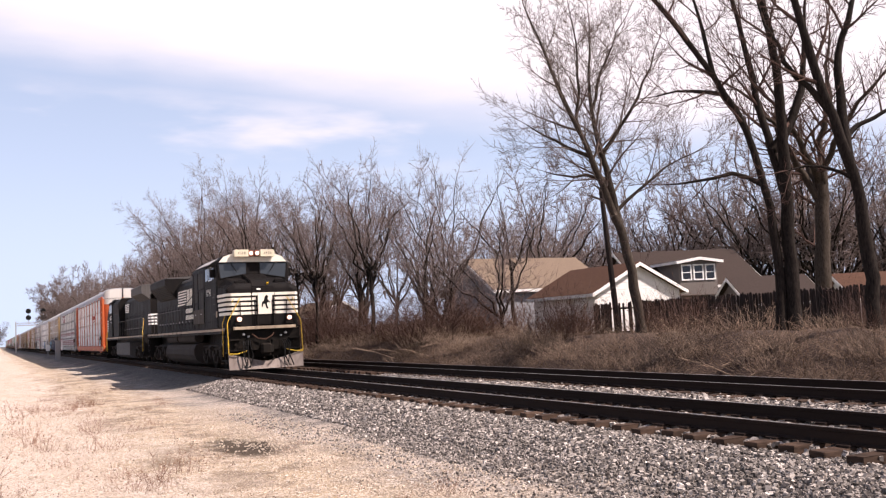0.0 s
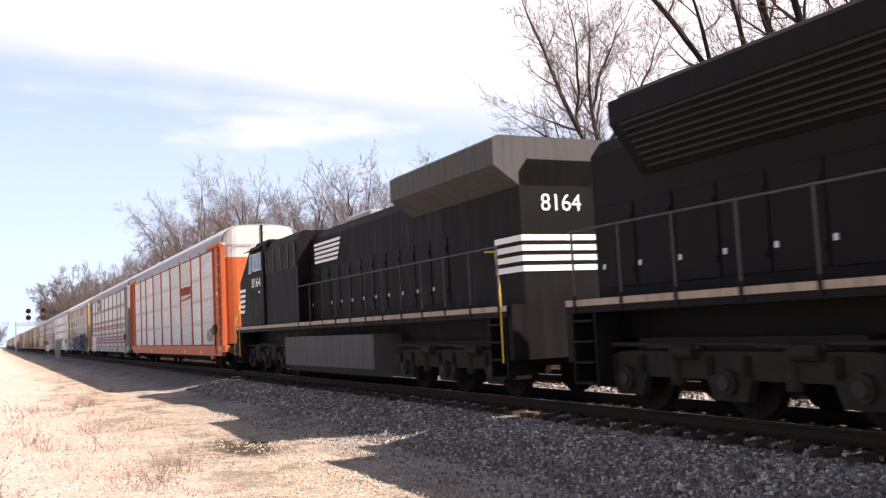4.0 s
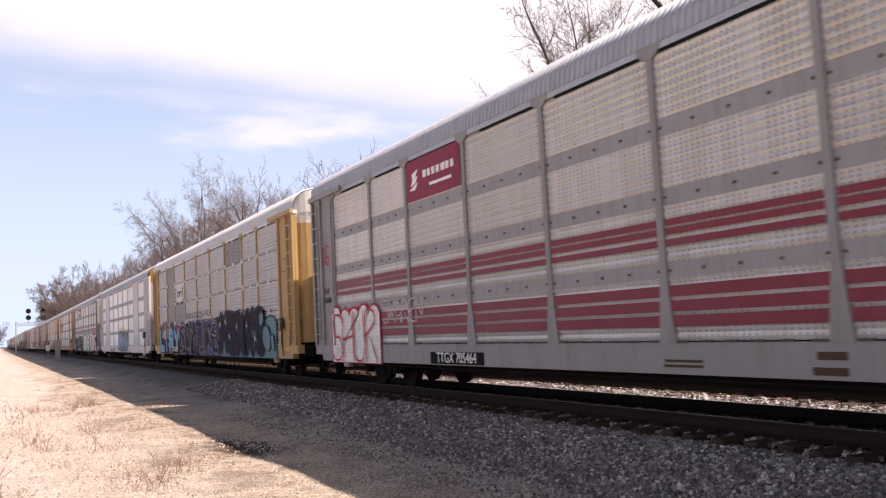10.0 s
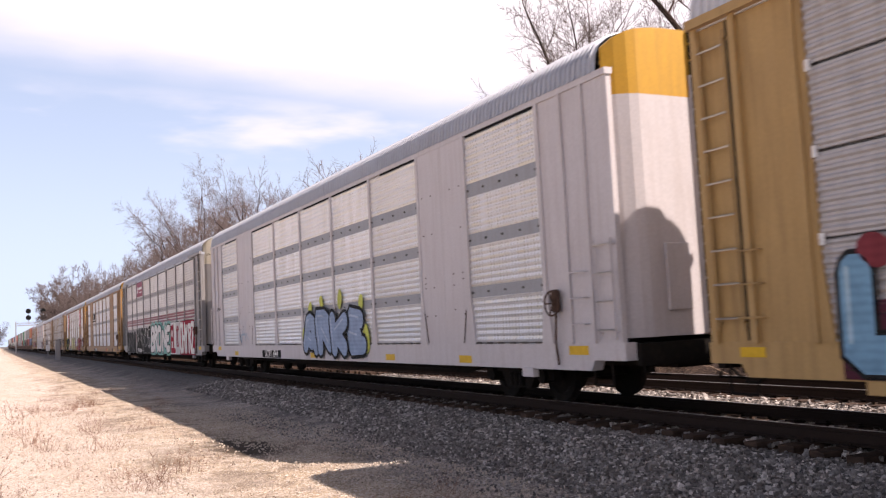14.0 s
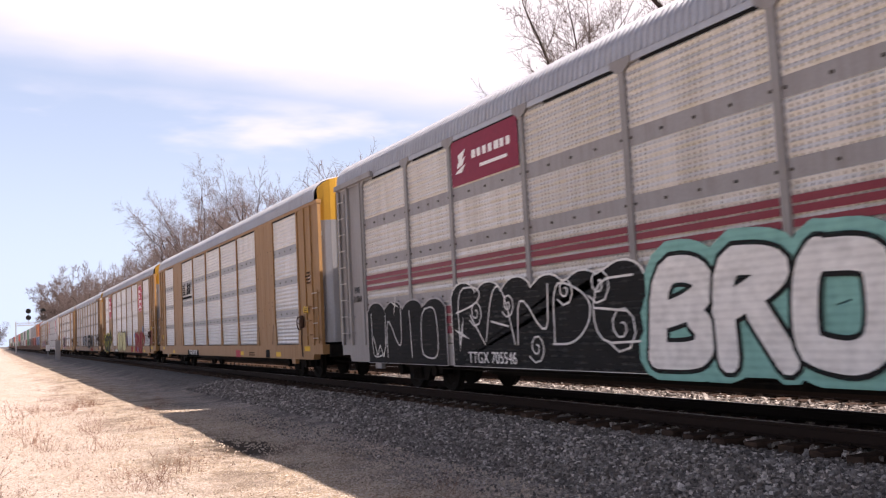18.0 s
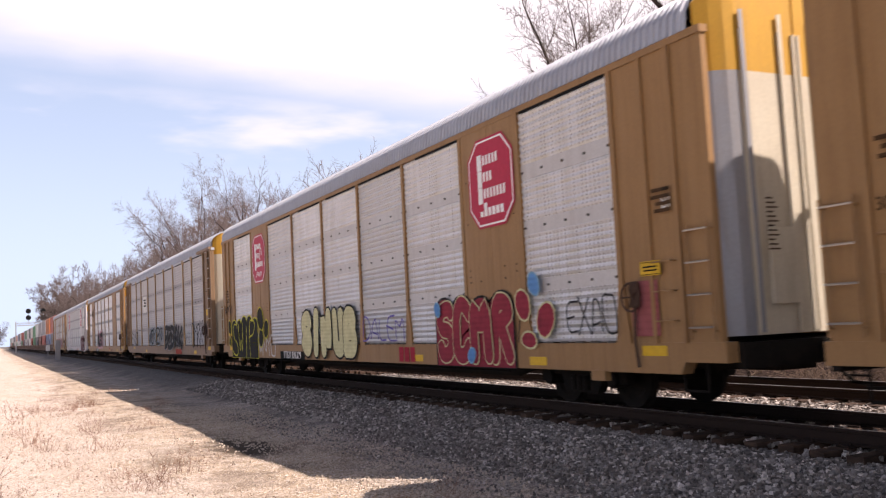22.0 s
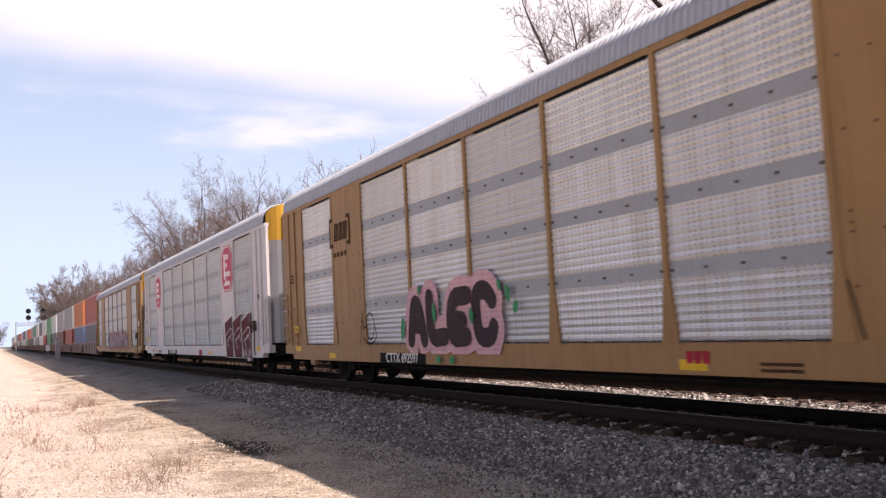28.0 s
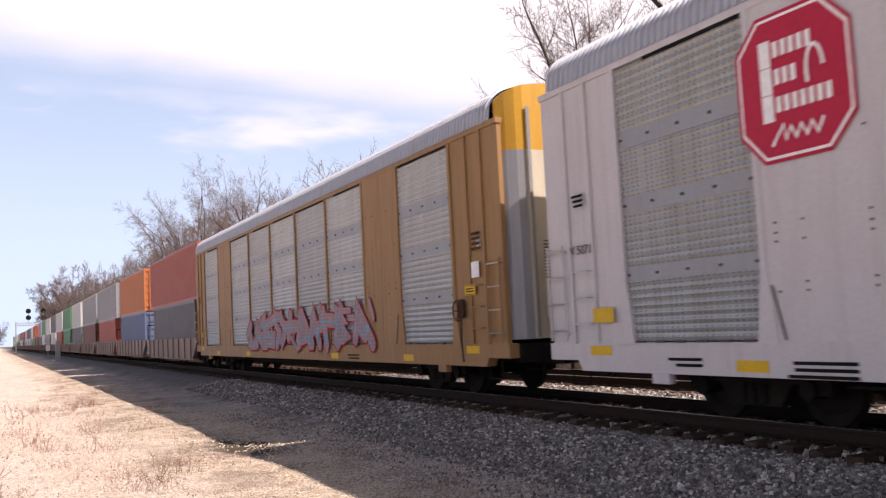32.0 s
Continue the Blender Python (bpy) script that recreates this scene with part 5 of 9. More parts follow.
    for a, b, s in ((4.55, 4.65, 1), (6.5, 6.6, -1)):
        prism(bm, [(a, 3.2), (b, 3.2), (b, 3.86), (a, 3.86)], "x", *xx)
        for z in (3.2, 3.8):
            q = sorted((a if s < 0 else b, (a if s < 0 else b) + (0.18 if s > 0 else -0.18)))
            prism(bm, [(q[0], z), (q[1], z), (q[1], z + 0.06), (q[0], z + 0.06)], "x", *xx)
    for k in range(3):
        y = 6.1 - 0.42 * k
        prism(bm, [(y, 3.42), (y - 0.1, 3.42), (y - 0.36, 3.72), (y - 0.26, 3.72)], "x", *xx)
        prism(bm, [(y, 3.72), (y - 0.1, 3.72), (y - 0.3, 3.56), (y - 0.2, 3.5)], "x", xx[0] - 0.002, xx[1] - 0.002)
    for y in (6.2, 5.95, 5.1, 4.85):
        flat_shape(bm, [(y + 0.07 * math.cos(i), 3.12 + 0.06 * math.sin(i) + 0.02) for i in np.linspace(0, 5.5, 8)], xx[0])
    part("bracket_marks", bm, INK, sign)
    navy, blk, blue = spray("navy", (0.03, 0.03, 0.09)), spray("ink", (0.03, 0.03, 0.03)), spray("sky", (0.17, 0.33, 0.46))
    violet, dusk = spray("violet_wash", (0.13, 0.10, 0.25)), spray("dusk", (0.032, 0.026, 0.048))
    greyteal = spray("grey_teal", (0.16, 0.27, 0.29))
    slab(c, 11.5, 5.7, 0.66, 1.5, 4, spray("plum", (0.12, 0.03, 0.05)), None, x=-RACK_X - 0.072)
    drops(c, ((11.0, 2.0, 0.4, 0.35), (10.2, 2.1, 0.3, 0.5), (9.3, 2.15, 0.5, 0.4), (7.9, 2.1, 0.3, 0.4), (6.3, 1.9, 0.7, 0.5)), spray("plum_red", (0.26, 0.05, 0.06)), spray("plum_red", (0.26, 0.05, 0.06)), edge=0.01)
    throw(c, "LISY", 11.5, 5.7, 0.66, 2.1, blue, blk, 0.40, 0.06, None, spray("ice", (0.40, 0.55, 0.62)), 34, False)
    slab(c, 5.6, -3.2, 0.64, 2.25, 7, violet, None, x=-RACK_X - 0.072)
    throw(c, "GKMUNE", 5.5, -3.2, 0.66, 2.3, blk, spray("ash", (0.40, 0.38, 0.38)), 0.30, 0.022, None, spray("ash", (0.40, 0.38, 0.38)), 33, wild=0.14)
    inline(c, "NSUEKRB", 5.5, -3.0, 0.70, 2.1, blk, 0.16, 37, wild=0.14, x=-RACK_X - 0.076)
    inline(c, "CGNUDE", 5.6, -3.1, 0.75, 2.2, spray("ash", (0.40, 0.38, 0.38)), 0.03, 36, wild=0.12, x=-RACK_X - 0.127)
    inline(c, "SREBNOKZESOSWAREN", 3.6, -1.8, 2.32, 2.56, blk, 0.03, 35, wild=0.16)
    slab(c, -3.2, -11.3, 0.64, 2.05, 6, greyteal, navy, 0.05, x=-RACK_X - 0.072, seed=4)
    throw(c, "MERKO", -3.2, -10.0, 0.64, 2.52, dusk, spray("dusk_rim", (0.065, 0.052, 0.10)), 0.62, 0.06, None, None, 32, False)
    drops(c, ((-10.3, 1.3, 0.9, 0.8), (-9.7, 1.95, 0.5, 0.45), (-11.0, 1.15, 0.35, 0.5)), greyteal, navy, x=-RACK_X - 0.125)
    sparkles(c, ((-3.5, 1.9, 0.22), (-4.4, 1.95, 0.24), (-5.0, 1.4, 0.2), (-5.7, 2.45, 0.22), (-6.2, 1.75, 0.2), (-6.9, 2.3, 0.18), (-7.6, 2.4, 0.24), (-7.7, 1.75, 0.2), (-8.8, 1.3, 0.26)), spray("paper", (0.70, 0.69, 0.66)), -RACK_X - 0.128)
    bm = bmesh.new(); flat(bm, 5.66, 8.0, 0.78, 1.01, -RACK_X - 0.128); part("number_plate", bm, INK, c)
    lettering(c, "TTGX 965390", 6.83, 0.895, 0.325, LETTER, -RACK_X - 0.135)
    bm = bmesh.new(); flat(bm, -10.9, -10.4, 0.70, 1.0, -RACK_X - 0.054); part("placard", bm, INK, c)
    cars.append((c, middle(3)))
    # 4: white all over
    c = auto_rack("white auto-rack car with white ribbed screens and a blue sprayed piece", FWHITE, WHITESCR, SILVER_BAND, kind="sheet", sheeted=(1, 7), cap=CAPYELLOW, cap_z=4.75, door_body=FWHITE)
    stickers(c, (-12.6, -8.8, -5.1, 0.5, 5.1, 9.6, 12.4))
    drops(c, ((1.2, 1.2, 0.35, 0.7), (0.6, 2.1, 0.3, 0.35), (-0.4, 2.25, 0.3, 0.3), (-1.9, 2.25, 0.3, 0.5), (-3.4, 2.1, 0.3, 0.4), (-3.7, 1.2, 0.4, 0.7)), spray("yellowgreen", (0.50, 0.52, 0.12)), spray("yellowgreen", (0.50, 0.52, 0.12)), x=-RACK_X - 0.070, edge=0.01)
    throw(c, "ARKE", 1.2, -3.7, 0.64, 2.15, spray("steel", (0.26, 0.34, 0.47)), blk, 0.46, 0.09, None, spray("steel_light", (0.40, 0.47, 0.58)), 41, False, wild=0.15)
    tag_lines(c, 7.7, 9.0, 1.15, 1.6, spray("sky", (0.17, 0.33, 0.46)), 42, 4, 0.03)
    bm = bmesh.new(); flat(bm, 3.75, 5.97, 0.66, 0.90, -RACK_X - 0.054); part("number_plate", bm, INK, c)
    lettering(c, "UCRY 1844", 4.85, 0.78, 0.32, LETTER, -RACK_X - 0.06)
    lettering(c, "G 1844", 12.3, 2.5, 0.2, INK, -RACK_X - 0.08)
    cars.append((c, middle(4)))
    # 5: sister of the second car, white and red sprayed letters
    c = auto_rack("grey-framed auto-rack car with maroon stripes and white and red sprayed letters", FGREY, OFFWHITE, GREYPAINT, cap=CAPCREAM, cap_z=4.6)
    maroon_stripes(c)
    stickers(c)
    slogan_top(c, -13.52)
    bm = bmesh.new(); flat(bm, 4.32, 6.85, 4.12, 5.00, -RACK_X - 0.05)
    sign2 = part("owner_sign", bm, SIGNRED, c, "maroon sign with a pale emblem and bars")
    piece("sign_bars", sign.parent and bpy.data.objects["sign_bars"].data, sign2)
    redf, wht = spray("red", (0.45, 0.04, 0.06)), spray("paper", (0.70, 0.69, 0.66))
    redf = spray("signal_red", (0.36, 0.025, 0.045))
    slab(c, -5.4, -6.85, 0.64, 2.25, 1, wht, blk, 0.03, swell=0.02)
    throw(c, "EL", -5.45, -6.82, 0.68, 2.2, redf, wht, 0.24, 0.02, None, None, 51, False, wild=0.01)
    slab(c, -6.86, -7.96, 0.64, 2.25, 1, spray("pale_ash", (0.55, 0.54, 0.53)), blk, 0.03, swell=0.02)
    bm = bmesh.new()
    ribbon(bm, curl(-7.41, 1.52, 0.40, 0.48, 3.9, 8.7, 18), 0.09, -RACK_X - 0.09, 0.0001)
    ribbon(bm, [(-7.30, 1.85), (-7.30, 1.2)], 0.10, -RACK_X - 0.094)
    ribbon(bm, [(-7.18, 1.85), (-7.55, 1.85)], 0.08, -RACK_X - 0.097)
    ribbon(bm, [(-7.50, 1.85), (-7.50, 1.2)], 0.08, -RACK_X - 0.100)
    part("sprayed_disc", bm, redf, c, "red ring emblem on a pale ground")
    slab(c, -7.98, -11.6, 0.64, 2.25, 1, redf, blk, 0.03, swell=0.02)
    throw(c, "OHYRZ", -8.0, -11.58, 0.68, 2.22, wht, spray("pale_ash", (0.55, 0.54, 0.53)), 0.24, 0.015, None, None, 52, False, wild=0.015)
    slab(c, 1.15, -5.35, 0.64, 2.2, 5, spray("mint", (0.20, 0.42, 0.37)), None, x=-RACK_X - 0.072)
    throw(c, "BRONE", 1.1, -5.3, 0.62, 2.32, wht, blk, 0.36, 0.06, spray("mint", (0.20, 0.42, 0.37)), None, 53)
    slab(c, 7.1, 1.15, 0.64, 2.25, 6, blk, wht, 0.035, seed=3)
    inline(c, "RANDE", 6.9, 1.3, 1.05, 2.15, wht, 0.035, 54, x=-RACK_X - 0.09)
    bm = bmesh.new()
    for k, (y, z, r) in enumerate(((6.1, 1.65, 0.28), (4.9, 1.75, 0.24), (3.1, 1.9, 0.26), (2.2, 1.95, 0.32), (1.7, 1.3, 0.4), (4.0, 1.0, 0.28))):
        ribbon(bm, [(y + r * i / 16 * math.cos(i * 0.75), z + r * i / 16 * math.sin(i * 0.75)) for i in range(2, 17)], 0.03, -RACK_X - 0.095 - 0.003 * k, 0.00005)
    part("sprayed_curls", bm, wht, c)
    slab(c, 11.6, 7.4, 0.64, 2.1, 4, blk, spray("ash", (0.40, 0.38, 0.38)), 0.04, seed=5)
    inline(c, "UNIO", 11.4, 7.7, 0.75, 1.95, spray("pale_ash", (0.55, 0.54, 0.53)), 0.035, 55, x=-RACK_X - 0.09)
    inline(c, "W", 11.3, 10.4, 0.75, 1.25, wht, 0.03, 56, False, x=-RACK_X - 0.094)
    sparkles(c, ((9.9, 1.95, 0.24), (6.7, 1.25, 0.34)), wht)
    lettering(c, "TTGX 705546", 5.55, 0.80, 0.30, LETTER, -RACK_X - 0.11)
    lettering(c, "FXE", 12.32, 2.40, 0.22, INK, -RACK_X - 0.045)
    lettering(c, "21060", 12.32, 2.18, 0.22, INK, -RACK_X - 0.045)
    cars.append((c, middle(5)))
    # 6: tan
    def tan_car(label, screen=SILVER, band=SILVER_BAND, frame_paint=TAN, door=None):
        c = auto_rack(label, frame_paint, screen, band, kind="sheet", sheeted=(1, 7), cap=CAPYELLOW, cap_z=4.55, door_body=door or CAPCREAM, wing=GALV)
        stickers(c, (-12.4, -9.4, -4.6, 4.6, 9.4, 12.4))
        for y, z in ((12.40, 1.42), (-12.45, 1.98)):
            bm = bmesh.new(); flat(bm, y - 0.21, y + 0.21, z, z + 0.20, -RACK_X - 0.08); wp = part("warning_plate", bm, STICKER, c, "yellow warning plate with a dark rim")
            bm = bmesh.new()
            for a_, b_, z_, h_ in ((-0.19, 0.19, 0.012, 0.010), (-0.19, 0.19, 0.178, 0.010), (-0.15, 0.13, 0.06, 0.022), (-0.14, 0.15, 0.11, 0.022)):
                flat(bm, y + a_, y + b_, z + z_, z + z_ + h_, -RACK_X - 0.085)
            tagged(part("plate_print", bm, INK, wp), kind="stuff")
        lettering(c, "BI", -12.82, 2.95, 0.26, LETTER, -RACK_X - 0.045)
        bars(c, -12.75, 3.1, 0.4, 0.05, 4, spray("umber", (0.10, 0.05, 0.02)), -RACK_X - 0.08)
        bars(c, 12.75, 3.1, 0.35, 0.05, 3, spray("umber", (0.10, 0.05, 0.02)), -RACK_X - 0.08)
        bars(c, -6.0, 0.78, 0.8, 0.04, 2, spray("umber", (0.10, 0.05, 0.02)))
        return c
    def plate(c, y, words):
        bm = bmesh.new(); flat(bm, y - 1.25, y + 1.25, 0.63, 0.87, -RACK_X - 0.054); part("number_plate", bm, INK, c)
        lettering(c, words, y, 0.75, 0.30, LETTER, -RACK_X - 0.06)
    c = tan_car("tan auto-rack car with bright ribbed screens and plain tan end bays")
    bm = bmesh.new()
    for k in range(5):
        z = 3.45 + 0.1 * k
        prism(bm, [(6.75, z), (6.0 + 0.05 * k, z), (5.95 + 0.05 * k, z + 0.06), (6.6, z + 0.06)], "x", -RACK_X - 0.062, -RACK_X - 0.056)
    for a in (5.7, 5.25):
        prism(bm, [(a, 3.45), (a - 0.14, 3.45), (a - 0.32, 3.95), (a - 0.18, 3.95)], "x", -RACK_X - 0.062, -RACK_X - 0.056)
        prism(bm, [(a - 0.22, 3.45), (a - 0.36, 3.45), (a - 0.54, 3.95), (a - 0.40, 3.95)], "x", -RACK_X - 0.064, -RACK_X - 0.058)
    prism(bm, [(6.7, 3.25), (4.5, 3.25), (4.5, 3.35), (6.7, 3.35)], "x", -RACK_X - 0.062, -RACK_X - 0.056)
    part("owner_mark", bm, INK, c, "black slanted bars of the owner's mark")
    plate(c, 4.5, "TTGX 697730")
    blocks(c, -4.07, 0.76, 0.26, HERALD)
    bm = bmesh.new(); flat(bm, -8.37, -7.9, 0.65, 0.91, -RACK_X - 0.054); part("placard", bm, INK, c)
    lettering(c, "3053", 12.75, 2.45, 0.2, spray("umber", (0.10, 0.05, 0.02)), -RACK_X - 0.08)
    cars.append((c, middle(6)))
    # 7: tan with red heralds and red piece
    c = tan_car("tan auto-rack car with red heralds and sprayed lettering", band=LIGHT_BAND)
    shield(c, -8.15, 4.0, 1.66, 1.66, HERALD, LETTER, script=False)
    shield(c, 8.03, 4.0, 1.66, 1.66, HERALD, LETTER)
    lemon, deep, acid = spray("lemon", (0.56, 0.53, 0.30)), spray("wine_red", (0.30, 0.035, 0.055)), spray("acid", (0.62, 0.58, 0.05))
    slab(c, -5.65, -8.7, 0.64, 1.98, 4, deep, blk, 0.05, seed=7)
    throw(c, "SCMR", -5.7, -8.7, 0.66, 2.02, deep, lemon, 0.30, 0.028, None, None, 71)
    drops(c, ((-9.05, 1.72, 0.45, 0.5), (-9.75, 1.45, 0.5, 0.55), (-9.2, 1.12, 0.45, 0.25)), deep, lemon)
    drops(c, ((-5.8, 1.75, 0.22, 0.25), (-7.2, 0.85, 0.25, 0.25), (-9.5, 2.05, 0.3, 0.35)), spray("azure", (0.10, 0.25, 0.50)), spray("sky", (0.17, 0.33, 0.46)), x=-RACK_X - 0.128)
    bm = bmesh.new(); flat(bm, -12.55, -11.98, 1.15, 1.92, -RACK_X - 0.058); part("sprayed_patch", bm, spray("faded_pink", (0.33, 0.10, 0.10)), c)
    inline(c, "EXAO", -10.4, -11.7, 1.2, 1.8, blk, 0.035, 72, wild=0.1)
    throw(c, "SINUB", 3.4, -1.1, 0.66, 2.2, lemon, blk, 0.42, 0.055, None, None, 73)
    inline(c, "DALEM", -1.65, -4.1, 1.15, 1.75, spray("violet", (0.13, 0.10, 0.36)), 0.04, 74, wild=0.1)
    slab(c, 12.15, 8.4, 0.62, 2.1, 5, blk, acid, 0.04, seed=2)
    inline(c, "SWIP", 12.0, 8.7, 0.66, 1.95, acid, 0.04, 75, x=-RACK_X - 0.09)
    drops(c, ((12.45, 1.75, 0.4, 0.5), (12.45, 1.2, 0.25, 0.3), (8.0, 1.95, 0.75, 0.75), (7.95, 1.3, 0.55, 0.55), (7.3, 1.6, 0.5, 0.6)), blk, acid)
    inline(c, "WNYO", 8.3, 6.3, 0.7, 1.45, spray("chalk", (0.62, 0.62, 0.60)), 0.05, 77, x=-RACK_X - 0.076, wild=0.1)
    plate(c, 4.55, "TTGX 696379")
    blocks(c, -4.05, 0.84, 0.32, redf)
    lettering(c, "G 9522", 12.7, 2.75, 0.2, spray("umber", (0.10, 0.05, 0.02)), -RACK_X - 0.08)
    tag_lines(c, 12.2, 13.2, 2.25, 2.6, blk, 76, 4, 0.05, -RACK_X - 0.085)
    cars.append((c, middle(7)))
    # 8: worn ochre car with dull screens
    c = auto_rack("worn rusty-brown auto-rack car with dull brown-grey screens and black scrawl", RUSTFRAME, DULLSCR, GREYPAINT, cap=CAPYELLOW, cap_z=4.85, door_body=CAPCREAM, posts=DULLOCHRE)
    stickers(c, (-12.6, -9.6, -5.1, 5.1, 10.2))
    inline(c, "OMRK", -9.15, -11.75, 1.0, 2.15, blk, 0.075, 81)
    inline(c, "RAC", -11.85, -12.85, 1.3, 2.1, blk, 0.05, 82, wild=0.1)
    inline(c, "ONKER", -7.5, -8.9, 1.2, 1.7, blk, 0.028, 83, wild=0.1)
    throw(c, "BEBAK", -1.7, -6.7, 0.82, 2.22, blk, spray("ash", (0.40, 0.38, 0.38)), 0.26, 0.03, None, None, 84, False, wild=0.15)
    throw(c, "WOKEN", 3.9, -0.9, 1.08, 2.2, blk, spray("pale_sky", (0.40, 0.47, 0.52)), 0.13, 0.045, None, None, 85, False, wild=0.15)
    inline(c, "SKEI", 10.8, 7.2, 1.1, 1.95, blk, 0.08, 86, False, wild=0.1)
    slab(c, -4.7, -6.3, 0.66, 0.92, 3, spray("rust", (0.33, 0.05, 0.03)), None, x=-RACK_X - 0.06)
    bm = bmesh.new(); flat(bm, 4.7, 6.2, 3.05, 4.0, -RACK_X - 0.05); part("owner_panel", bm, spray("chalk", (0.62, 0.62, 0.60)), c)
    bars(c, 5.45, 3.75, 0.9, 0.09, 3, INK, -RACK_X - 0.056)
    bm = bmesh.new(); flat(bm, -12.7, -12.1, 2.35, 2.6, -RACK_X - 0.045); part("warning_plate", bm, STICKER, c, "yellow warning plate")
    cars.append((c, middle(8)))
    # 9: tan with one sprayed piece
    c = tan_car("tan auto-rack car with ribbed screens and a pink sprayed piece")
    throw(c, "ALEC", 4.35, 0.35, 0.92, 2.3, spray("mauve_black", (0.075, 0.05, 0.055)), spray("rose", (0.55, 0.33, 0.35)), 0.36, 0.06, spray("rose", (0.55, 0.33, 0.35)), None, 91)
    leaf = spray("leaf", (0.05, 0.28, 0.12))
    drops(c, ((-0.1, 1.95, 0.14, 0.3), (-0.35, 1.7, 0.16, 0.22), (0.2, 2.1, 0.12, 0.2), (4.5, 1.4, 0.18, 0.5), (3.6, 2.2, 0.12, 0.2), (2.9, 1.7, 0.14, 0.4), (1.3, 1.6, 0.16, 0.3), (2.8, 0.75, 0.2, 0.15), (2.2, 0.75, 0.2, 0.15)), leaf, leaf, edge=0.005, x=-RACK_X - 0.128)
    bm = bmesh.new()
    ribbon(bm, [(7.0, 1.85), (6.95, 1.45), (6.75, 1.5)], 0.04, -RACK_X - 0.09)
    ribbon(bm, curl(6.5, 1.5, 0.26, 0.32, 2.8, -3.6, 12) + curl(6.55, 1.3, 0.42, 0.22, 3.2, 6.0, 8), 0.04, -RACK_X - 0.094, 0.0001)
    part("sprayed_tag", bm, blk, c)
    bm = bmesh.new()
    for a, e in ((7.70, 1), (9.25, -1)):
        flat(bm, *sorted((a, a + e * 0.09)), 3.62, 4.40, -RACK_X - 0.066)
        for z in (3.62, 4.31):
            flat(bm, *sorted((a + e * 0.09, a + e * 0.26)), z, z + 0.09, -RACK_X - 0.066)
    for k in range(3):
        y = 8.90 - 0.34 * k
        prism(bm, [(y, 3.78), (y - 0.24, 3.78), (y - 0.30, 4.24), (y - 0.06, 4.24)], "x", -RACK_X - 0.07, -RACK_X - 0.063)
    for k in range(4):
        flat(bm, 8.02 + 0.27 * k, 8.14 + 0.27 * k, 3.36, 3.48, -RACK_X - 0.066)
    part("owner_mark", bm, spray("umber", (0.10, 0.05, 0.02)), c, "dark bracketed blocks over four dots")
    plate(c, 4.8, "CTTX 692597")
    blocks(c, -4.7, 0.87, 0.16, redf)
    cars.append((c, middle(9)))
    # 10: white frame, grey screens, red heralds
    c = auto_rack("white-framed auto-rack car with grey screens and red heralds", FWHITE, GREYSCR, SILVER_BAND, kind="sheet", sheeted=(1, 7), cap=CAPYELLOW, cap_z=4.55, door_body=CAPCREAM, wing=GALV)
    stickers(c, (-12.4, -9.4, -4.6, 4.6, 9.4, 12.4))
    shield(c, -8.1, 4.03, 1.72, 1.78, HERALD, LETTER, script=False)
    shield(c, 8.45, 3.98, 1.66, 1.74, HERALD, LETTER)
    maroon = spray("brownred", (0.15, 0.035, 0.045))
    for k in range(3):
        y = -7.5 - 1.35 * k
        bm = bmesh.new()
        flat_shape(bm, [(y + 0.03, 1.95), (y - 1.30, 2.24 + 0.03 * k), (y - 1.28, 1.6), (y - 1.38, 0.6), (y - 0.2, 0.6)], -RACK_X - 0.08 - 0.004 * k)
        form = part("sprayed_form", bm, spray("chalk", (0.62, 0.62, 0.60)), c)
        bm = bmesh.new()
        flat_shape(bm, [(y - 0.01, 1.92), (y - 1.26, 2.19 + 0.03 * k), (y - 1.25, 1.62), (y - 1.34, 0.62), (y - 0.24, 0.62)], -RACK_X - 0.082 - 0.004 * k)
        part("sprayed_layer", bm, maroon, form)
        bm = bmesh.new()
        ribbon(bm, [(y - 0.2, 1.45), (y - 1.0, 1.72), (y - 1.25, 1.65), (y - 1.2, 1.5), (y - 0.35, 1.25), (y - 0.75, 0.95), (y - 0.45, 1.22), (y - 1.05, 1.40), (y - 1.3, 1.2)], 0.03, -RACK_X - 0.096 - 0.001 * k, 0.0001)
        part("sprayed_stroke", bm, spray("chalk", (0.62, 0.62, 0.60)), form)
    inline(c, "KNGLOW", -10.5, -11.5, 0.68, 0.92, spray("chalk", (0.62, 0.62, 0.60)), 0.02, 101, x=-RACK_X - 0.11)
    lettering(c, "V 5071", 12.72, 2.48, 0.2, INK, -RACK_X - 0.08)
    lettering(c, "BI", -12.7, 2.7, 0.26, INK, -RACK_X - 0.08)
    bm = bmesh.new(); flat(bm, 12.0, 12.5, 1.36, 1.58, -RACK_X - 0.08); part("warning_plate", bm, STICKER, c, "yellow warning plate")
    bars(c, 12.75, 3.3, 0.3, 0.04, 3, INK, -RACK_X - 0.08)
    plate(c, 4.5, "TTGX 697178")
    blocks(c, -2.6, 0.76, 0.24, redf)
    bars(c, 10.6, 0.82, 0.7, 0.04, 2, INK)
    bars(c, 8.4, 0.80, 1.0, 0.04, 3, INK)
    cars.append((c, middle(10)))
    # 11: tan, dull screens, reddish scrawl
    c = tan_car("tan auto-rack car with dull screens and faded red spray paint", GREYSCR)
    scrawl(c, -7.3, 4.2, 0.85, 2.15, 10, spray("faded", (0.36, 0.24, 0.24)), redf, spray("sky", (0.17, 0.33, 0.46)), 111, line=0.05)
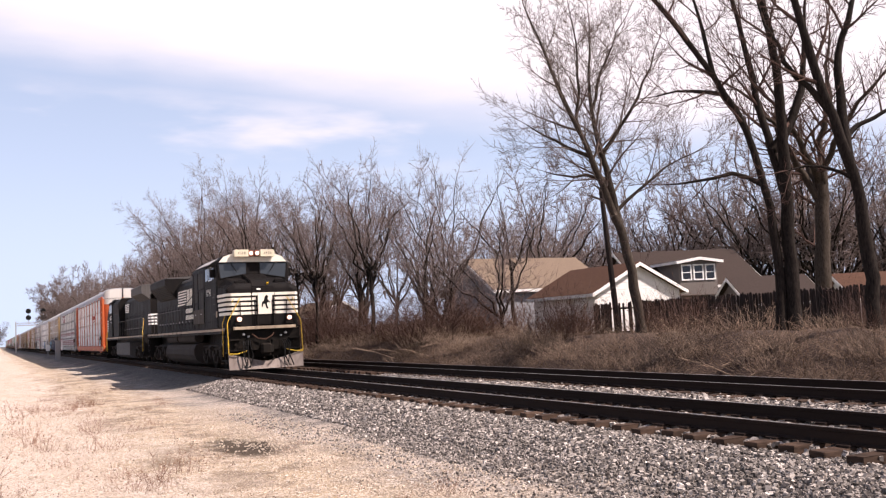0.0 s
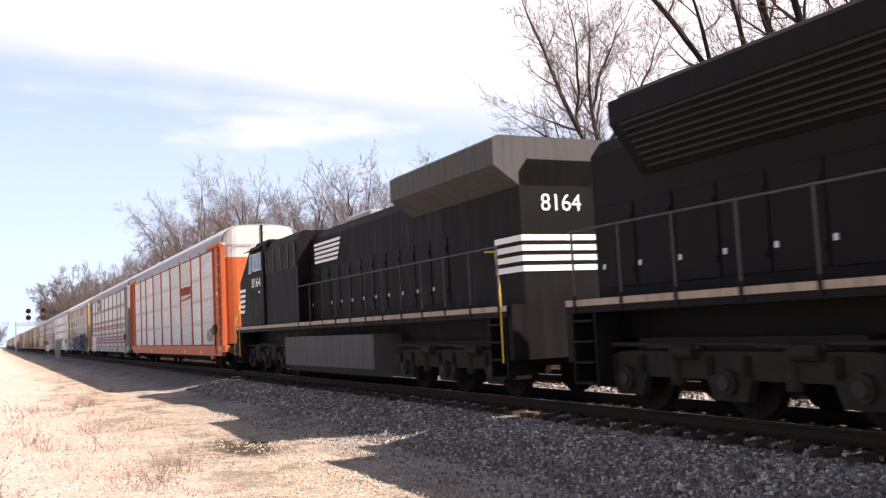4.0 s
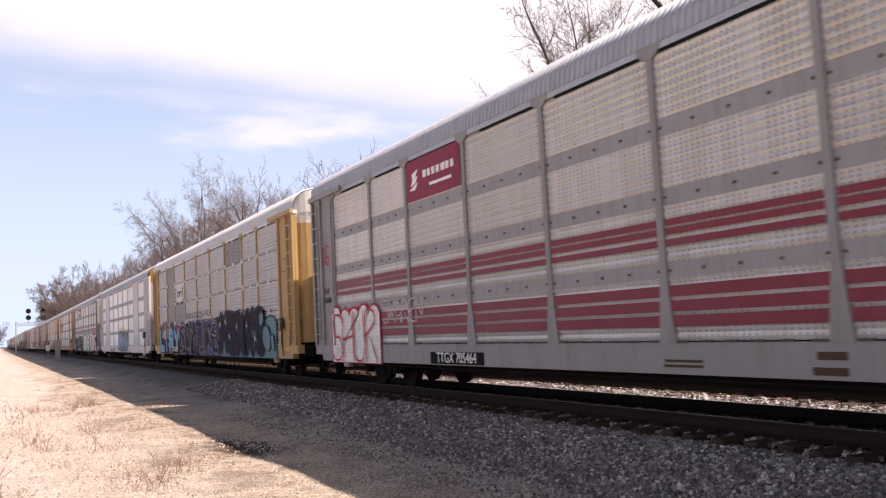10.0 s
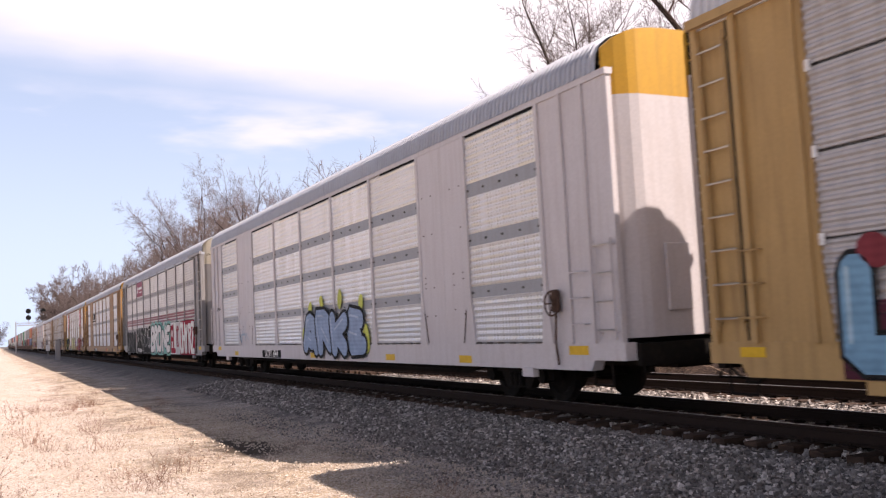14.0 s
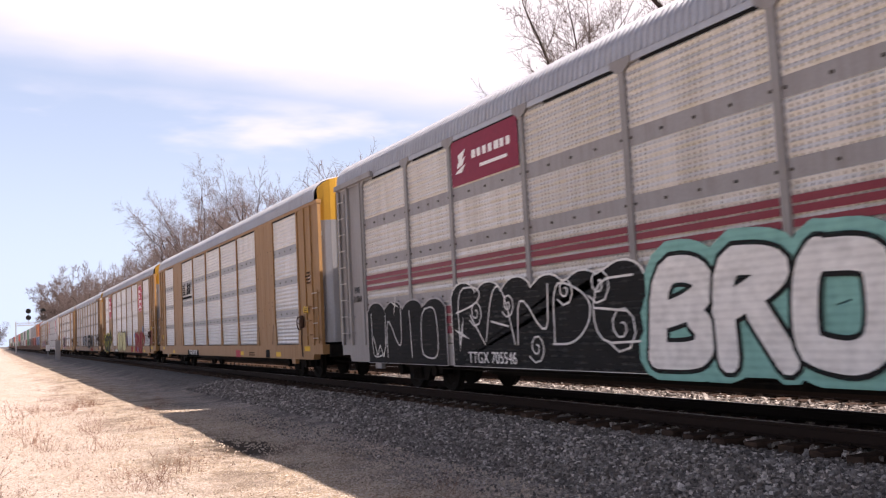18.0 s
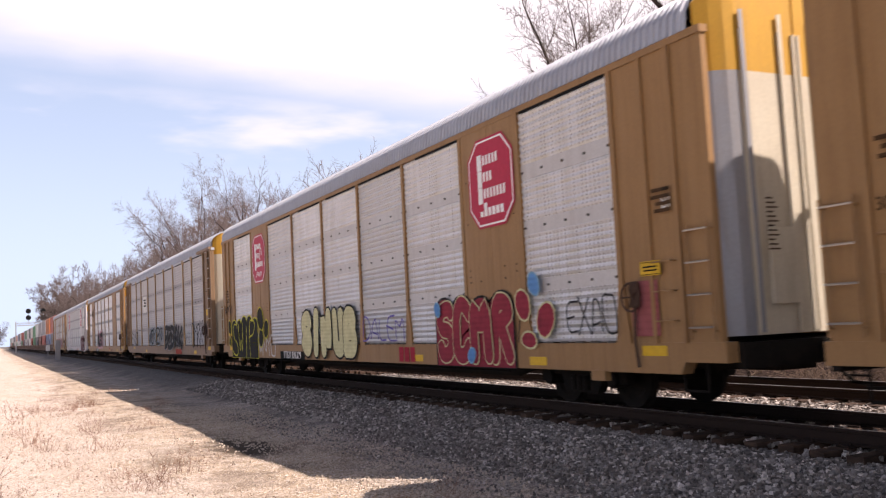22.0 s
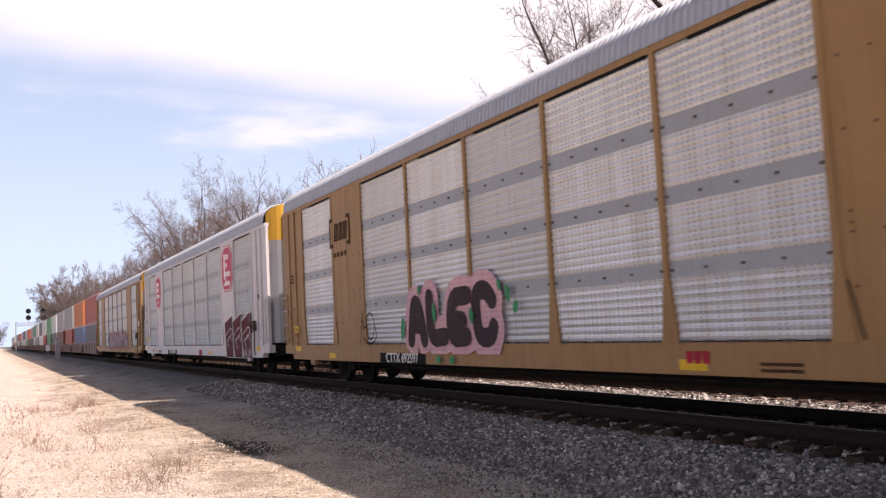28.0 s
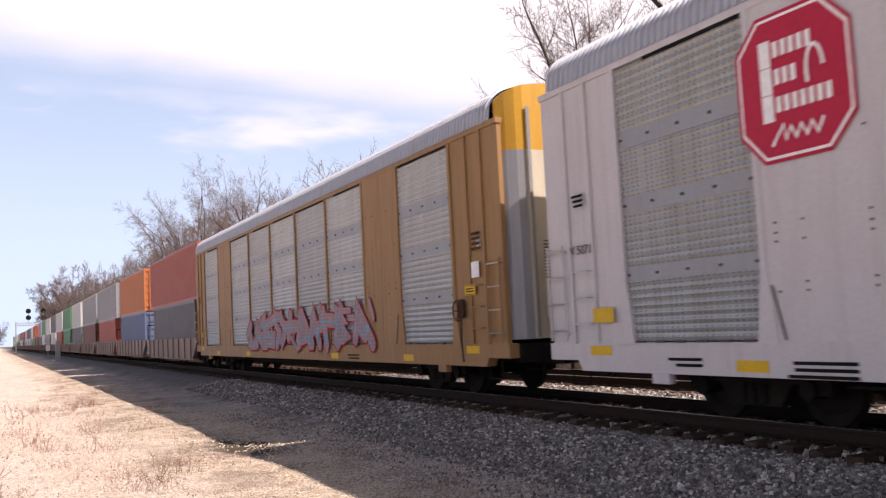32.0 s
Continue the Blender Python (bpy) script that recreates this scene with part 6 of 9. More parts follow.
    bars(c, -12.7, 2.3, 0.3, 0.3, 1, LETTER, -RACK_X - 0.08)
    cars.append((c, middle(11)))
    return cars


# ---------------------------------------------------------------- double-stack cars
CONTAINER_COL = {"red": (0.34, 0.085, 0.06), "orange": (0.46, 0.15, 0.045), "white": (0.50, 0.50, 0.49), "grey": (0.27, 0.27, 0.28), "slate": (0.11, 0.11, 0.12), "green": (0.07, 0.22, 0.11), "blue": (0.09, 0.13, 0.23), "brown": (0.16, 0.06, 0.045)}
BOXES = {}


def container_mesh(col, length, h):
    key = (col, length, h)
    if key in BOXES:
        return BOXES[key]
    mat = bpy.data.materials.get("container_" + col) or paint("container_" + col, CONTAINER_COL[col], 0.5, (0.18, 0.13, 0.1), 0.4)
    bm = bmesh.new()
    L2, w = length / 2, 1.22
    n = int(length / 0.28)
    for s in (-1, 1):
        v0 = None
        for k in range(4 * n + 1):
            y = -L2 + 0.15 + (length - 0.3) * k / (4 * n)
            x = s * (w - (0.035 if (k // 2) % 2 else 0.0))
            a, b = bm.verts.new((x, y, 0.12)), bm.verts.new((x, y, h - 0.1))
            if v0:
                bm.faces.new((v0[0], a, b, v0[1]) if s > 0 else (v0[1], b, a, v0[0]))
            v0 = (a, b)
    box(bm, -w + 0.04, w - 0.04, -L2 + 0.05, L2 - 0.05, 0.04, h - 0.03)
    for s in (-1, 1):
        for e in (-1, 1):
            box(bm, *sorted((s * (w - 0.08), s * (w + 0.012))), *sorted((e * (L2 - 0.16), e * L2)), 0, h)
        for z in (0, h - 0.12):
            box(bm, *sorted((s * (w - 0.07), s * (w + 0.01))), -L2 + 0.1, L2 - 0.1, z, z + 0.12)
    for e in (-1, 1):
        for xx in (-0.9, -0.3, 0.3, 0.9):
            rod(bm, (xx, e * (L2 + 0.02), 0.1), (xx, e * (L2 + 0.02), h - 0.1), 0.025, 5)
        for k in range(6):
            z = 0.3 + k * (h - 0.5) / 5
            box(bm, -w + 0.1, w - 0.1, *sorted((e * (L2 - 0.05), e * (L2 + 0.005))), z, z + 0.12)
    BOXES[key] = to_mesh("container", bm, mat)
    return BOXES[key]


def well_mesh(length):
    bm = bmesh.new()
    L2 = length / 2
    for s in (-1, 1):
        x0, x1 = sorted((s * 1.28, s * 1.46))
        prism(bm, [(-L2 + 0.2, 1.25), (-L2 + 0.2, 1.42), (L2 - 0.2, 1.42), (L2 - 0.2, 1.25), (L2 - 1.4, 0.42), (-L2 + 1.4, 0.42)], "x", x0, x1)
        for k in range(9):
            y = -L2 + 1.6 + k * (length - 3.2) / 8
            box(bm, *sorted((s * 1.44, s * 1.52)), y - 0.05, y + 0.05, 0.45, 1.4)
    box(bm, -1.4, 1.4, -L2 + 1.3, L2 - 1.3, 0.36, 0.46)
    for e in (-1, 1):
        box(bm, -1.3, 1.3, *sorted((e * (L2 - 0.1), e * (L2 - 1.3))), 0.95, 1.3)
    return to_mesh("well_body", bm, paint("well_tan", (0.22, 0.145, 0.11), 0.65, (0.2, 0.14, 0.1), 0.6))


def build_wells():
    cars = []
    tan = well_mesh(15.7)
    combos = [("red", "slate"), ("orange", "blue"), ("grey", "red"), ("grey", "brown"), ("white", "slate"), ("green", "green"), ("white", "red"), ("slate", "white"), ("white", "grey"), ("green", "white"), ("grey", "slate"), ("white", "brown"), ("red", "green"), ("white", "grey"), ("slate", "white"), ("blue", "white"), ("white", "white"), ("grey", "green")]
    words = {"red": "brick-red", "orange": "orange", "white": "white", "grey": "grey", "slate": "dark grey", "green": "green", "blue": "blue", "brown": "brown"}
    y = JOINTS[-1]
    for k in range(30):
        up, low = combos[k % len(combos)] if k < 18 else combos[(k * 7) % len(combos)]
        car = thing("well_car", "well car, %s container on a %s one" % (words[up], words[low]), "rail car", "double-stack cars of the train")
        piece("well_body", tan, car)
        lo = 14.4 if k % 3 != 1 else 12.2
        piece("lower_container", container_mesh(low, 12.2, 2.74), car, pose(0, 0, 0.47), words[low] + " container")
        if k not in (11, 17, 23):
            piece("upper_container", container_mesh(up, lo, 2.72), car, pose(0, 0, 3.22), words[up] + " container")
        for e in (-1, 1):
            add_truck(car, e * 7.55) if e > 0 or k == 0 else None
        bm = bmesh.new()
        for s in (-1, 1):
            pipe(bm, [(s * 1.3, -7.7, 1.3), (s * 1.3, -7.7, 2.3), (s * 0.6, -7.7, 2.3), (s * 0.6, -7.7, 1.3)], 0.03)
        part("end_rail", bm, DARK, car)
        cars.append((car, y + 8.1 + k * 15.8))
    return cars


# ---------------------------------------------------------------- locomotives
def grab(car, pts, mat, r=0.018, name="handrail", label=""):
    bm = bmesh.new()
    pipe(bm, pts, r, 6)
    return part(name, bm, mat, car, label)


LOCOGEAR = paint("dusty_running_gear", (0.022, 0.018, 0.016), 0.8, (0.055, 0.044, 0.036), 0.55, streak=False)
low_gloss(LOCOGEAR, 0.1)


def six_wheel_truck(car, y):
    bm = bmesh.new()
    for s in (-1, 1):
        prism(bm, [(-2.75, 0.62), (-2.75, 0.80), (-2.2, 0.92), (2.2, 0.92), (2.75, 0.80), (2.75, 0.62), (2.3, 0.55), (-2.3, 0.55)], "x", s * 1.06 - 0.10, s * 1.06 + 0.10)
        for yy in (-2.06, 0.0, 2.06):
            prism(bm, [(yy - 0.42, 0.62), (yy - 0.30, 0.28), (yy + 0.30, 0.28), (yy + 0.42, 0.62)], "x", s * 1.12 - 0.07, s * 1.12 + 0.07)
            rod(bm, (s * 1.1, yy, 0.52), (s * 1.26, yy, 0.52), 0.17, 12)
        for yy in (-1.03, 1.03):
            rod(bm, (s * 1.12, yy, 0.45), (s * 1.12, yy, 0.98), 0.11, 10)
            pipe(bm, [(s * 1.2, yy - 0.6, 0.98), (s * 1.2, yy + 0.5, 1.0)], 0.05)
        pipe(bm, [(s * 1.18, -2.5, 1.02), (s * 1.18, 2.5, 1.02)], 0.035)
    box(bm, -1.0, 1.0, -2.0, 2.0, 0.55, 1.1)
    t = part("truck", bm, LOCOGEAR, car, "dusty six-wheel truck frame")
    for s in (-1, 1):
        for yy in (-2.06, 0.0, 2.06):
            part("journal_cap", rod(bmesh.new(), (s * 1.26, yy, 0.52), (s * 1.30, yy, 0.52), 0.10, 10), GREYTANK, t)
            for e in (-1, 1):
                part("spring", rod(bmesh.new(), (s * 1.15, yy + e * 0.33, 0.60), (s * 1.15, yy + e * 0.33, 0.86), 0.07, 8), DARK, t)
        for yy in (-1.55, 0.55):
            part("brake_cylinder", rod(bmesh.new(), (s * 1.22, yy, 0.92), (s * 1.22, yy + 0.42, 0.92), 0.11, 10), LOCOGEAR, t)
        part("sand_pipe", pipe(bmesh.new(), [(s * 1.2, -2.9, 1.35), (s * 1.2, -2.85, 0.7), (s * 0.85, -2.7, 0.2)], 0.02, 5), DARK, t)
    t.matrix_basis = pose(0, y, 0)
    for yy in (-2.06, 0, 2.06):
        piece("wheel", wheel_mesh(0.53), t, pose(-0.72, yy, 0.53))
        piece("wheel", wheel_mesh(0.53), t, pose(0.72, yy, 0.53, 0, 0, 180))


def hood_doors(car, x, y0, y1, z0, z1, n, mat):
    w = (y1 - y0) / n
    for k in range(n):
        for s in (-1, 1):
            bm = bmesh.new()
            a, b = sorted((s * x, s * (x + 0.025)))
            box(bm, a, b, y0 + k * w + 0.03, y0 + (k + 1) * w - 0.03, z0, z1, 0.006)
            for zz in (z0 + 0.25, z1 - 0.25):
                a2, b2 = sorted((s * (x + 0.025), s * (x + 0.05)))
                box(bm, a2, b2, y0 + k * w + 0.06, y0 + k * w + 0.14, zz - 0.05, zz + 0.05)
            hd = part("hood_door", bm, mat, car)
            part("latch", boxed(*sorted((s * (x + 0.025), s * (x + 0.045))), y0 + (k + 1) * w - 0.13, y0 + (k + 1) * w - 0.07, z0 + 0.30, z0 + 0.38), CHROME, hd)


def side_rails(car, y0, y1, n, z=1.75, x=1.50):
    for s in (-1, 1):
        bm = bmesh.new()
        for k in range(n + 1):
            y = y0 + (y1 - y0) * k / n
            rod(bm, (s * x, y, z), (s * x, y, z + 1.08), 0.02, 5)
        pipe(bm, [(s * x, y0, z + 1.06), (s * x, y1, z + 1.06)], 0.018)
        part("walkway_rail", bm, WINGGREY, car)
        for k in range(n + 1):
            y = y0 + (y1 - y0) * k / n
            part("stanchion_foot", boxed(*sorted((s * 1.498, s * 1.522)), y - 0.035, y + 0.035, 1.56, 1.80), BLACK, car)


def loco_base(label, length=21.0, nose=-1):
    car = thing("locomotive", label, "locomotive", "locomotives of the train")
    h = 10.15
    bm = bmesh.new()
    box(bm, -1.50, 1.50, -h, h, 1.52, 1.72, 0.01)
    box(bm, -0.7, 0.7, -h + 0.3, h - 0.3, 1.1, 1.52)
    for e in (-1, 1):
        box(bm, -1.45, 1.45, *sorted((e * (h - 0.05), e * (h + 0.1))), 0.75, 1.75)
    part("deck", bm, BLACK, car)
    bm = bmesh.new()
    for s in (-1, 1):
        box(bm, *sorted((s * 1.50, s * 1.512)), -h, h, 1.63, 1.73)
    part("sill_stripe", bm, CREAM, car, "pale dusty stripe along the frame")
    six_wheel_truck(car, -7.0)
    six_wheel_truck(car, 7.0)
    for e in (-1, 1):
        piece("coupler", COUPLER, car, pose(0, e * (h + 0.05), 0, 0, 0, 0 if e < 0 else 180))
        # step wells and their yellow rails
        for s in (-1, 1):
            for k in range(4):
                z = 0.42 + 0.32 * k
                bm = bmesh.new()
                box(bm, *sorted((s * 1.05, s * 1.50)), *sorted((e * (h - 0.65), e * (h - 0.12))), z, z + 0.035)
                part("step", bm, BLACK, car)
            bm = bmesh.new()
            box(bm, *sorted((s * 1.0, s * 1.48)), *sorted((e * (h - 0.12), e * (h - 0.08))), 0.4, 1.7)
            box(bm, *sorted((s * 1.0, s * 1.48)), *sorted((e * (h - 0.72), e * (h - 0.68))), 0.4, 1.7)
            part("step_well", bm, BLACK, car)
    return car


def plow(car, y, dirn, mat=None):
    bm = bmesh.new()
    n = 8
    for k in range(n):
        a, b = -1.5 + 3.0 * k / n, -1.5 + 3.0 * (k + 1) / n
        ya, yb = (0.38 - 0.25 * abs(a) / 1.5 for a in (a, b))
        ha, hb = (0.36 + 0.36 * (abs(t) / 1.5) ** 1.2 for t in (a, b))
        q = [(a, y + dirn * ya, 0.08), (b, y + dirn * yb, 0.08), (b, y + dirn * yb * 0.3, hb), (a, y + dirn * ya * 0.3, ha)]
        v = [bm.verts.new(p) for p in q] + [bm.verts.new((px, py - dirn * 0.05, pz)) for px, py, pz in q]
        for f in ((0, 1, 2, 3), (7, 6, 5, 4), (0, 4, 5, 1), (2, 6, 7, 3), (0, 3, 7, 4), (1, 5, 6, 2)):
            bm.faces.new([v[i] for i in f])
    bmesh.ops.remove_doubles(bm, verts=bm.verts, dist=0.0005)
    bmesh.ops.recalc_face_normals(bm, faces=bm.faces)
    part("snow_plow", bm, mat or PLOW, car, "dented rusty grey plow plate")
    for s in (-1, 1):
        for k in range(4):
            bm = bmesh.new()
            x = s * (0.62 + 0.09 * k)
            w = 0.05 * (-1) ** k
            pipe(bm, [(x, y + dirn * 0.02, 1.20), (x + 0.06 * s, y + dirn * 0.22, 1.02), (x + 0.02 * s + w, y + dirn * 0.30, 0.62), (x + 0.05 * s - w, y + dirn * 0.38, 0.24), (x + 0.12 * s, y + dirn * 0.40, 0.15)], 0.019 + 0.004 * (k % 2))
            part("air_hose", bm, INK, car, "black rubber air hose")
    bm = bmesh.new()
    pipe(bm, [(-0.55, y + dirn * 0.02, 1.46), (-0.35, y + dirn * 0.12, 1.28), (-0.05, y + dirn * 0.16, 1.22), (0.22, y + dirn * 0.12, 1.36), (0.34, y + dirn * 0.02, 1.46)], 0.026)
    part("jumper_cable", bm, BRUSH, car)


def front_rails(car, y, dirn):
    for s in (-1, 1):
        grab(car, [(s * 1.36, y + dirn * 0.30, 0.66), (s * 1.50, y + dirn * 0.26, 0.70), (s * 1.50, y + dirn * 0.14, 1.85), (s * 1.46, y + dirn * 0.12, 2.02), (s * 0.98, y + dirn * 0.10, 2.86), (s * 0.94, y + dirn * 0.04, 2.92)], YELLOW, 0.017, "corner_rail", "yellow tubular handrail")
        grab(car, [(s * 1.52, y - dirn * 0.62, 0.62), (s * 1.52, y - dirn * 0.60, 1.9), (s * 1.46, y - dirn * 0.30, 2.30), (s * 1.20, y + dirn * 0.08, 2.88)], YELLOW, 0.017, "corner_rail", "yellow tubular handrail")
        grab(car, [(s * 1.48, y + dirn * 0.30, 0.72), (s * 1.2, y + dirn * 0.34, 0.70), (s * 0.80, y + dirn * 0.32, 0.80)], YELLOW, 0.02, "uncoupling_lever", "yellow uncoupling lever")
        grab(car, [(s * 0.35, y + dirn * 0.05, 1.72), (s * 0.35, y + dirn * 0.05, 2.8)], BLACK, 0.02)
        grab(car, [(s * 0.95, y + dirn * 0.05, 1.72), (s * 0.95, y + dirn * 0.05, 2.8)], BLACK, 0.02)


def window_part(car, name, quad, mat, frame_mat, out):
    """A pane given by four corners, with a frame round it, proud along out."""
    o = Vector(out)
    q = [Vector(p) for p in quad]
    c = sum(q, Vector()) / 4
    bm = bmesh.new()
    big = [c + (p - c) * 1.10 + o * 0.010 for p in q]
    small = [p + o * 0.010 for p in q]
    vb, vs = [bm.verts.new(p) for p in big], [bm.verts.new(p) for p in small]
    vb2, vs2 = [bm.verts.new(p - o * 0.02) for p in big], [bm.verts.new(p - o * 0.02) for p in small]
    for i in range(4):
        j = (i + 1) % 4
        bm.faces.new((vb[i], vb[j], vs[j], vs[i]))
        bm.faces.new((vb[i], vb2[i], vb2[j], vb[j]))
        bm.faces.new((vs[i], vs[j], vs2[j], vs2[i]))
    bmesh.ops.recalc_face_normals(bm, faces=bm.faces)
    w = part(name, bm, frame_mat, car)
    bm = bmesh.new()
    a, b = [bm.verts.new(p + o * 0.004) for p in q], [bm.verts.new(p - o * 0.012) for p in q]
    bm.faces.new(a)
    bm.faces.new(b[::-1])
    for i in range(4):
        bm.faces.new((a[i], b[i], b[(i + 1) % 4], a[(i + 1) % 4]))
    bmesh.ops.recalc_face_normals(bm, faces=bm.faces)
    part("pane", bm, mat, w)


def build_lead():
    car = loco_base("black diesel freight locomotive with cream nose stripes and lit headlights")
    # nose: wide and faceted, with a raised door ridge that runs up to the windshield
    Y = -10.50
    bm = bmesh.new()

    def section(y, w, lo, shoulder, top, flat):
        pts = [(-w, lo), (w, lo), (w, shoulder), (flat, top), (-flat, top), (-w, shoulder)]
        return [bm.verts.new((x, y, z)) for x, z in pts]

    rings = [section(Y, 1.30, 1.74, 3.18, 3.30, 1.10), section(Y + 0.14, 1.46, 1.74, 3.30, 3.48, 1.15), section(-9.05, 1.50, 1.74, 3.46, 3.80, 1.15)]
    bm.faces.new(rings[0])
    bm.faces.new(rings[-1][::-1])
    for a, b in zip(rings[:-1], rings[1:]):
        for i in range(6):
            bm.faces.new((a[i], b[i], b[(i + 1) % 6], a[(i + 1) % 6]))
    bmesh.ops.recalc_face_normals(bm, faces=bm.faces)
    bmesh.ops.bevel(bm, geom=list(bm.edges), offset=0.022, segments=2, affect="EDGES")
    part("nose", bm, BLACK, car, "black wide nose with faceted corners")
    bm = bmesh.new()
    prism(bm, [(Y - 0.03, 1.80), (Y - 0.03, 3.34), (Y + 0.30, 3.64), (-9.06, 3.95), (-9.06, 1.80)], "x", -0.46, 0.46)
    bmesh.ops.bevel(bm, geom=list(bm.edges), offset=0.03, segments=2, affect="EDGES")
    part("nose_door", bm, BLACK, car, "black nose door with a sloping ridge")
    for s in (-1, 1):
        bm = bmesh.new()
        box(bm, *sorted((s * 0.60, s * 1.05)), Y + 0.35, Y + 0.75, 3.52, 3.62, 0.02)
        part("sand_filler", bm, BLACK, car)
        bm = bmesh.new()
        pipe(bm, [(s * 0.50, Y + 0.25, 3.50), (s * 0.55, Y + 0.2, 3.64), (s * 0.95, Y + 0.2, 3.62), (s * 1.05, Y + 0.25, 3.48)], 0.014, 5)
        part("nose_grab_iron", bm, BLACK, car)
    # cab
    bm = bmesh.new()
    sec = [(-1.52, 1.74), (1.52, 1.74), (1.52, 4.36), (1.26, 4.70), (0.75, 4.88), (-0.75, 4.88), (-1.26, 4.70), (-1.52, 4.36)]
    prism(bm, sec, "y", -9.05, -6.30)
    bmesh.ops.bevel(bm, geom=list(bm.edges), offset=0.025, segments=1, affect="EDGES")
    part("cab", bm, BLACK, car)
    # windshield brow, number boards, headlights
    bm = bmesh.new()
    prism(bm, [(-1.42, 4.46), (1.42, 4.46), (1.22, 4.69), (0.72, 4.86), (-0.72, 4.86), (-1.22, 4.69)], "y", -9.13, -9.062)
    part("cab_brow", bm, WHITE, car, "cream brow panel over the windshield")
    for s in (-1, 1):
        window_part(car, "windshield", [(s * 0.30, -9.068, 3.98), (s * 1.36, -9.068, 3.80), (s * 1.42, -9.068, 4.40), (s * 0.30, -9.068, 4.42)], GLASS, BLACK, (0, -1, 0))
        bm = bmesh.new()
        rod(bm, (s * 0.95, -9.12, 4.44), (s * 0.70, -9.14, 4.05), 0.012, 5)
        part("wiper", bm, INK, car)
        bm = bmesh.new()
        prism(bm, [(s * 0.25, 4.66), (s * 0.84, 4.66), (s * 0.84, 4.90), (s * 0.80, 4.95), (s * 0.25, 4.95)] if s > 0 else [(-0.25, 4.66), (-0.25, 4.95), (-0.80, 4.95), (-0.84, 4.90), (-0.84, 4.66)], "y", -9.42, -9.10)
        bmesh.ops.recalc_face_normals(bm, faces=bm.faces)
        nb = part("number_board", bm, BOARD, car, "cream number board")
        piece("number", text_mesh("1114", 0.17, INK), nb, pose(s * 0.545, -9.426, 4.80, 0, 0, 90))
        bm = boxed(*sorted((s * 0.02, s * 0.235)), -9.34, -9.10, 4.68, 4.92, 0.02)
        hl = part("headlight", bm, LAMPCASE, car, "reddish headlight housing")
        bm = bmesh.new(); rod(bm, (s * 0.13, -9.365, 4.80), (s * 0.13, -9.342, 4.80), 0.075, 12)
        part("lens", bm, LAMP, hl)
        bm = bmesh.new(); rod(bm, (s * 1.02, Y - 0.16, 2.06), (s * 1.02, Y - 0.01, 2.06), 0.11, 12)
        dl = part("ditch_light", bm, LAMPCASE, car)
        bm = bmesh.new(); rod(bm, (s * 1.02, Y - 0.19, 2.06), (s * 1.02, Y - 0.162, 2.06), 0.085, 12)
        part("lens", bm, LAMP, dl)
        # tread plate brackets and steps on the nose face
        bm = bmesh.new()
        box(bm, *sorted((s * 0.88, s * 1.18)), Y - 0.14, Y, 1.84, 1.94)
        part("lamp_bracket", bm, BLACK, car)
    # five pale stripes over the front and round the cheeks, cut off at a slant
    for k in range(5):
        z = 2.24 + k * 0.188
        for a, b in ((-1.29, -0.49), (0.49, 1.29)):
            part("nose_stripe", boxed(a, b, Y - 0.008, Y, z, z + 0.112), WHITE, car)
        part("nose_stripe", boxed(-0.455, 0.455, Y - 0.038, Y - 0.031, z, z + 0.112), WHITE, car)
        for s in (-1, 1):
            bm = bmesh.new()
            back = -9.35 + 0.085 * k
            va = [bm.verts.new(p) for p in ((s * 1.305, Y - 0.004, z), (s * 1.466, Y + 0.14, z), (s * 1.466, Y + 0.14, z + 0.112), (s * 1.305, Y - 0.004, z + 0.112))]
            vb = [bm.verts.new(p) for p in ((s * 1.505, back, z), (s * 1.505, back + 0.05, z + 0.112))]
            bm.faces.new(va)
            bm.faces.new((va[1], vb[0], vb[1], va[2]))
            geo = bmesh.ops.extrude_face_region(bm, geom=list(bm.faces))
            for w in geo["geom"]:
                if isinstance(w, bmesh.types.BMVert):
                    w.co.x += s * 0.008
            bmesh.ops.recalc_face_normals(bm, faces=bm.faces)
            part("cheek_stripe", bm, WHITE, car)
    # emblem on the nose: cream panel with a dark rearing shape reduced to a plain curve
    em = part("emblem_panel", boxed(-0.22, 0.36, Y - 0.048, Y - 0.040, 2.24, 3.10), WHITE, car)
    for xx in (-0.27, 0.41):
        part("nose_post", boxed(xx - 0.025, xx + 0.025, Y - 0.09, Y - 0.03, 1.80, 2.95, 0.008), BLACK, car)
    bm = bmesh.new()
    prism(bm, [(0.10, 2.36), (0.18, 2.40), (0.10, 2.62), (0.16, 2.70), (0.30, 2.66), (0.28, 2.74), (0.14, 2.84), (0.20, 2.98), (0.10, 3.06), (0.0, 2.98), (-0.06, 2.78), (-0.18, 2.66), (-0.20, 2.46), (-0.14, 2.46), (-0.10, 2.62), (0.0, 2.62)], "y", Y - 0.056, Y - 0.049)
    bmesh.ops.scale(bm, vec=(0.72, 1.0, 0.82), verts=bm.verts)
    bmesh.ops.translate(bm, vec=(0.06, 0.0, 0.50), verts=bm.verts)
    part("emblem", bm, INK, em)
    part("anticlimber", boxed(-1.25, 1.25, Y - 0.24, Y, 1.64, 1.76, 0.01), CREAM, car)
    bm = bmesh.new(); rod(bm, (0.20, Y + 0.02, 3.50), (0.20, Y - 0.01, 3.46), 0.05, 10)
    part("marker", bm, STICKER, car)
    part("small_plate", boxed(-0.26, -0.10, Y - 0.04, Y - 0.032, 3.22, 3.27), LETTER, car)
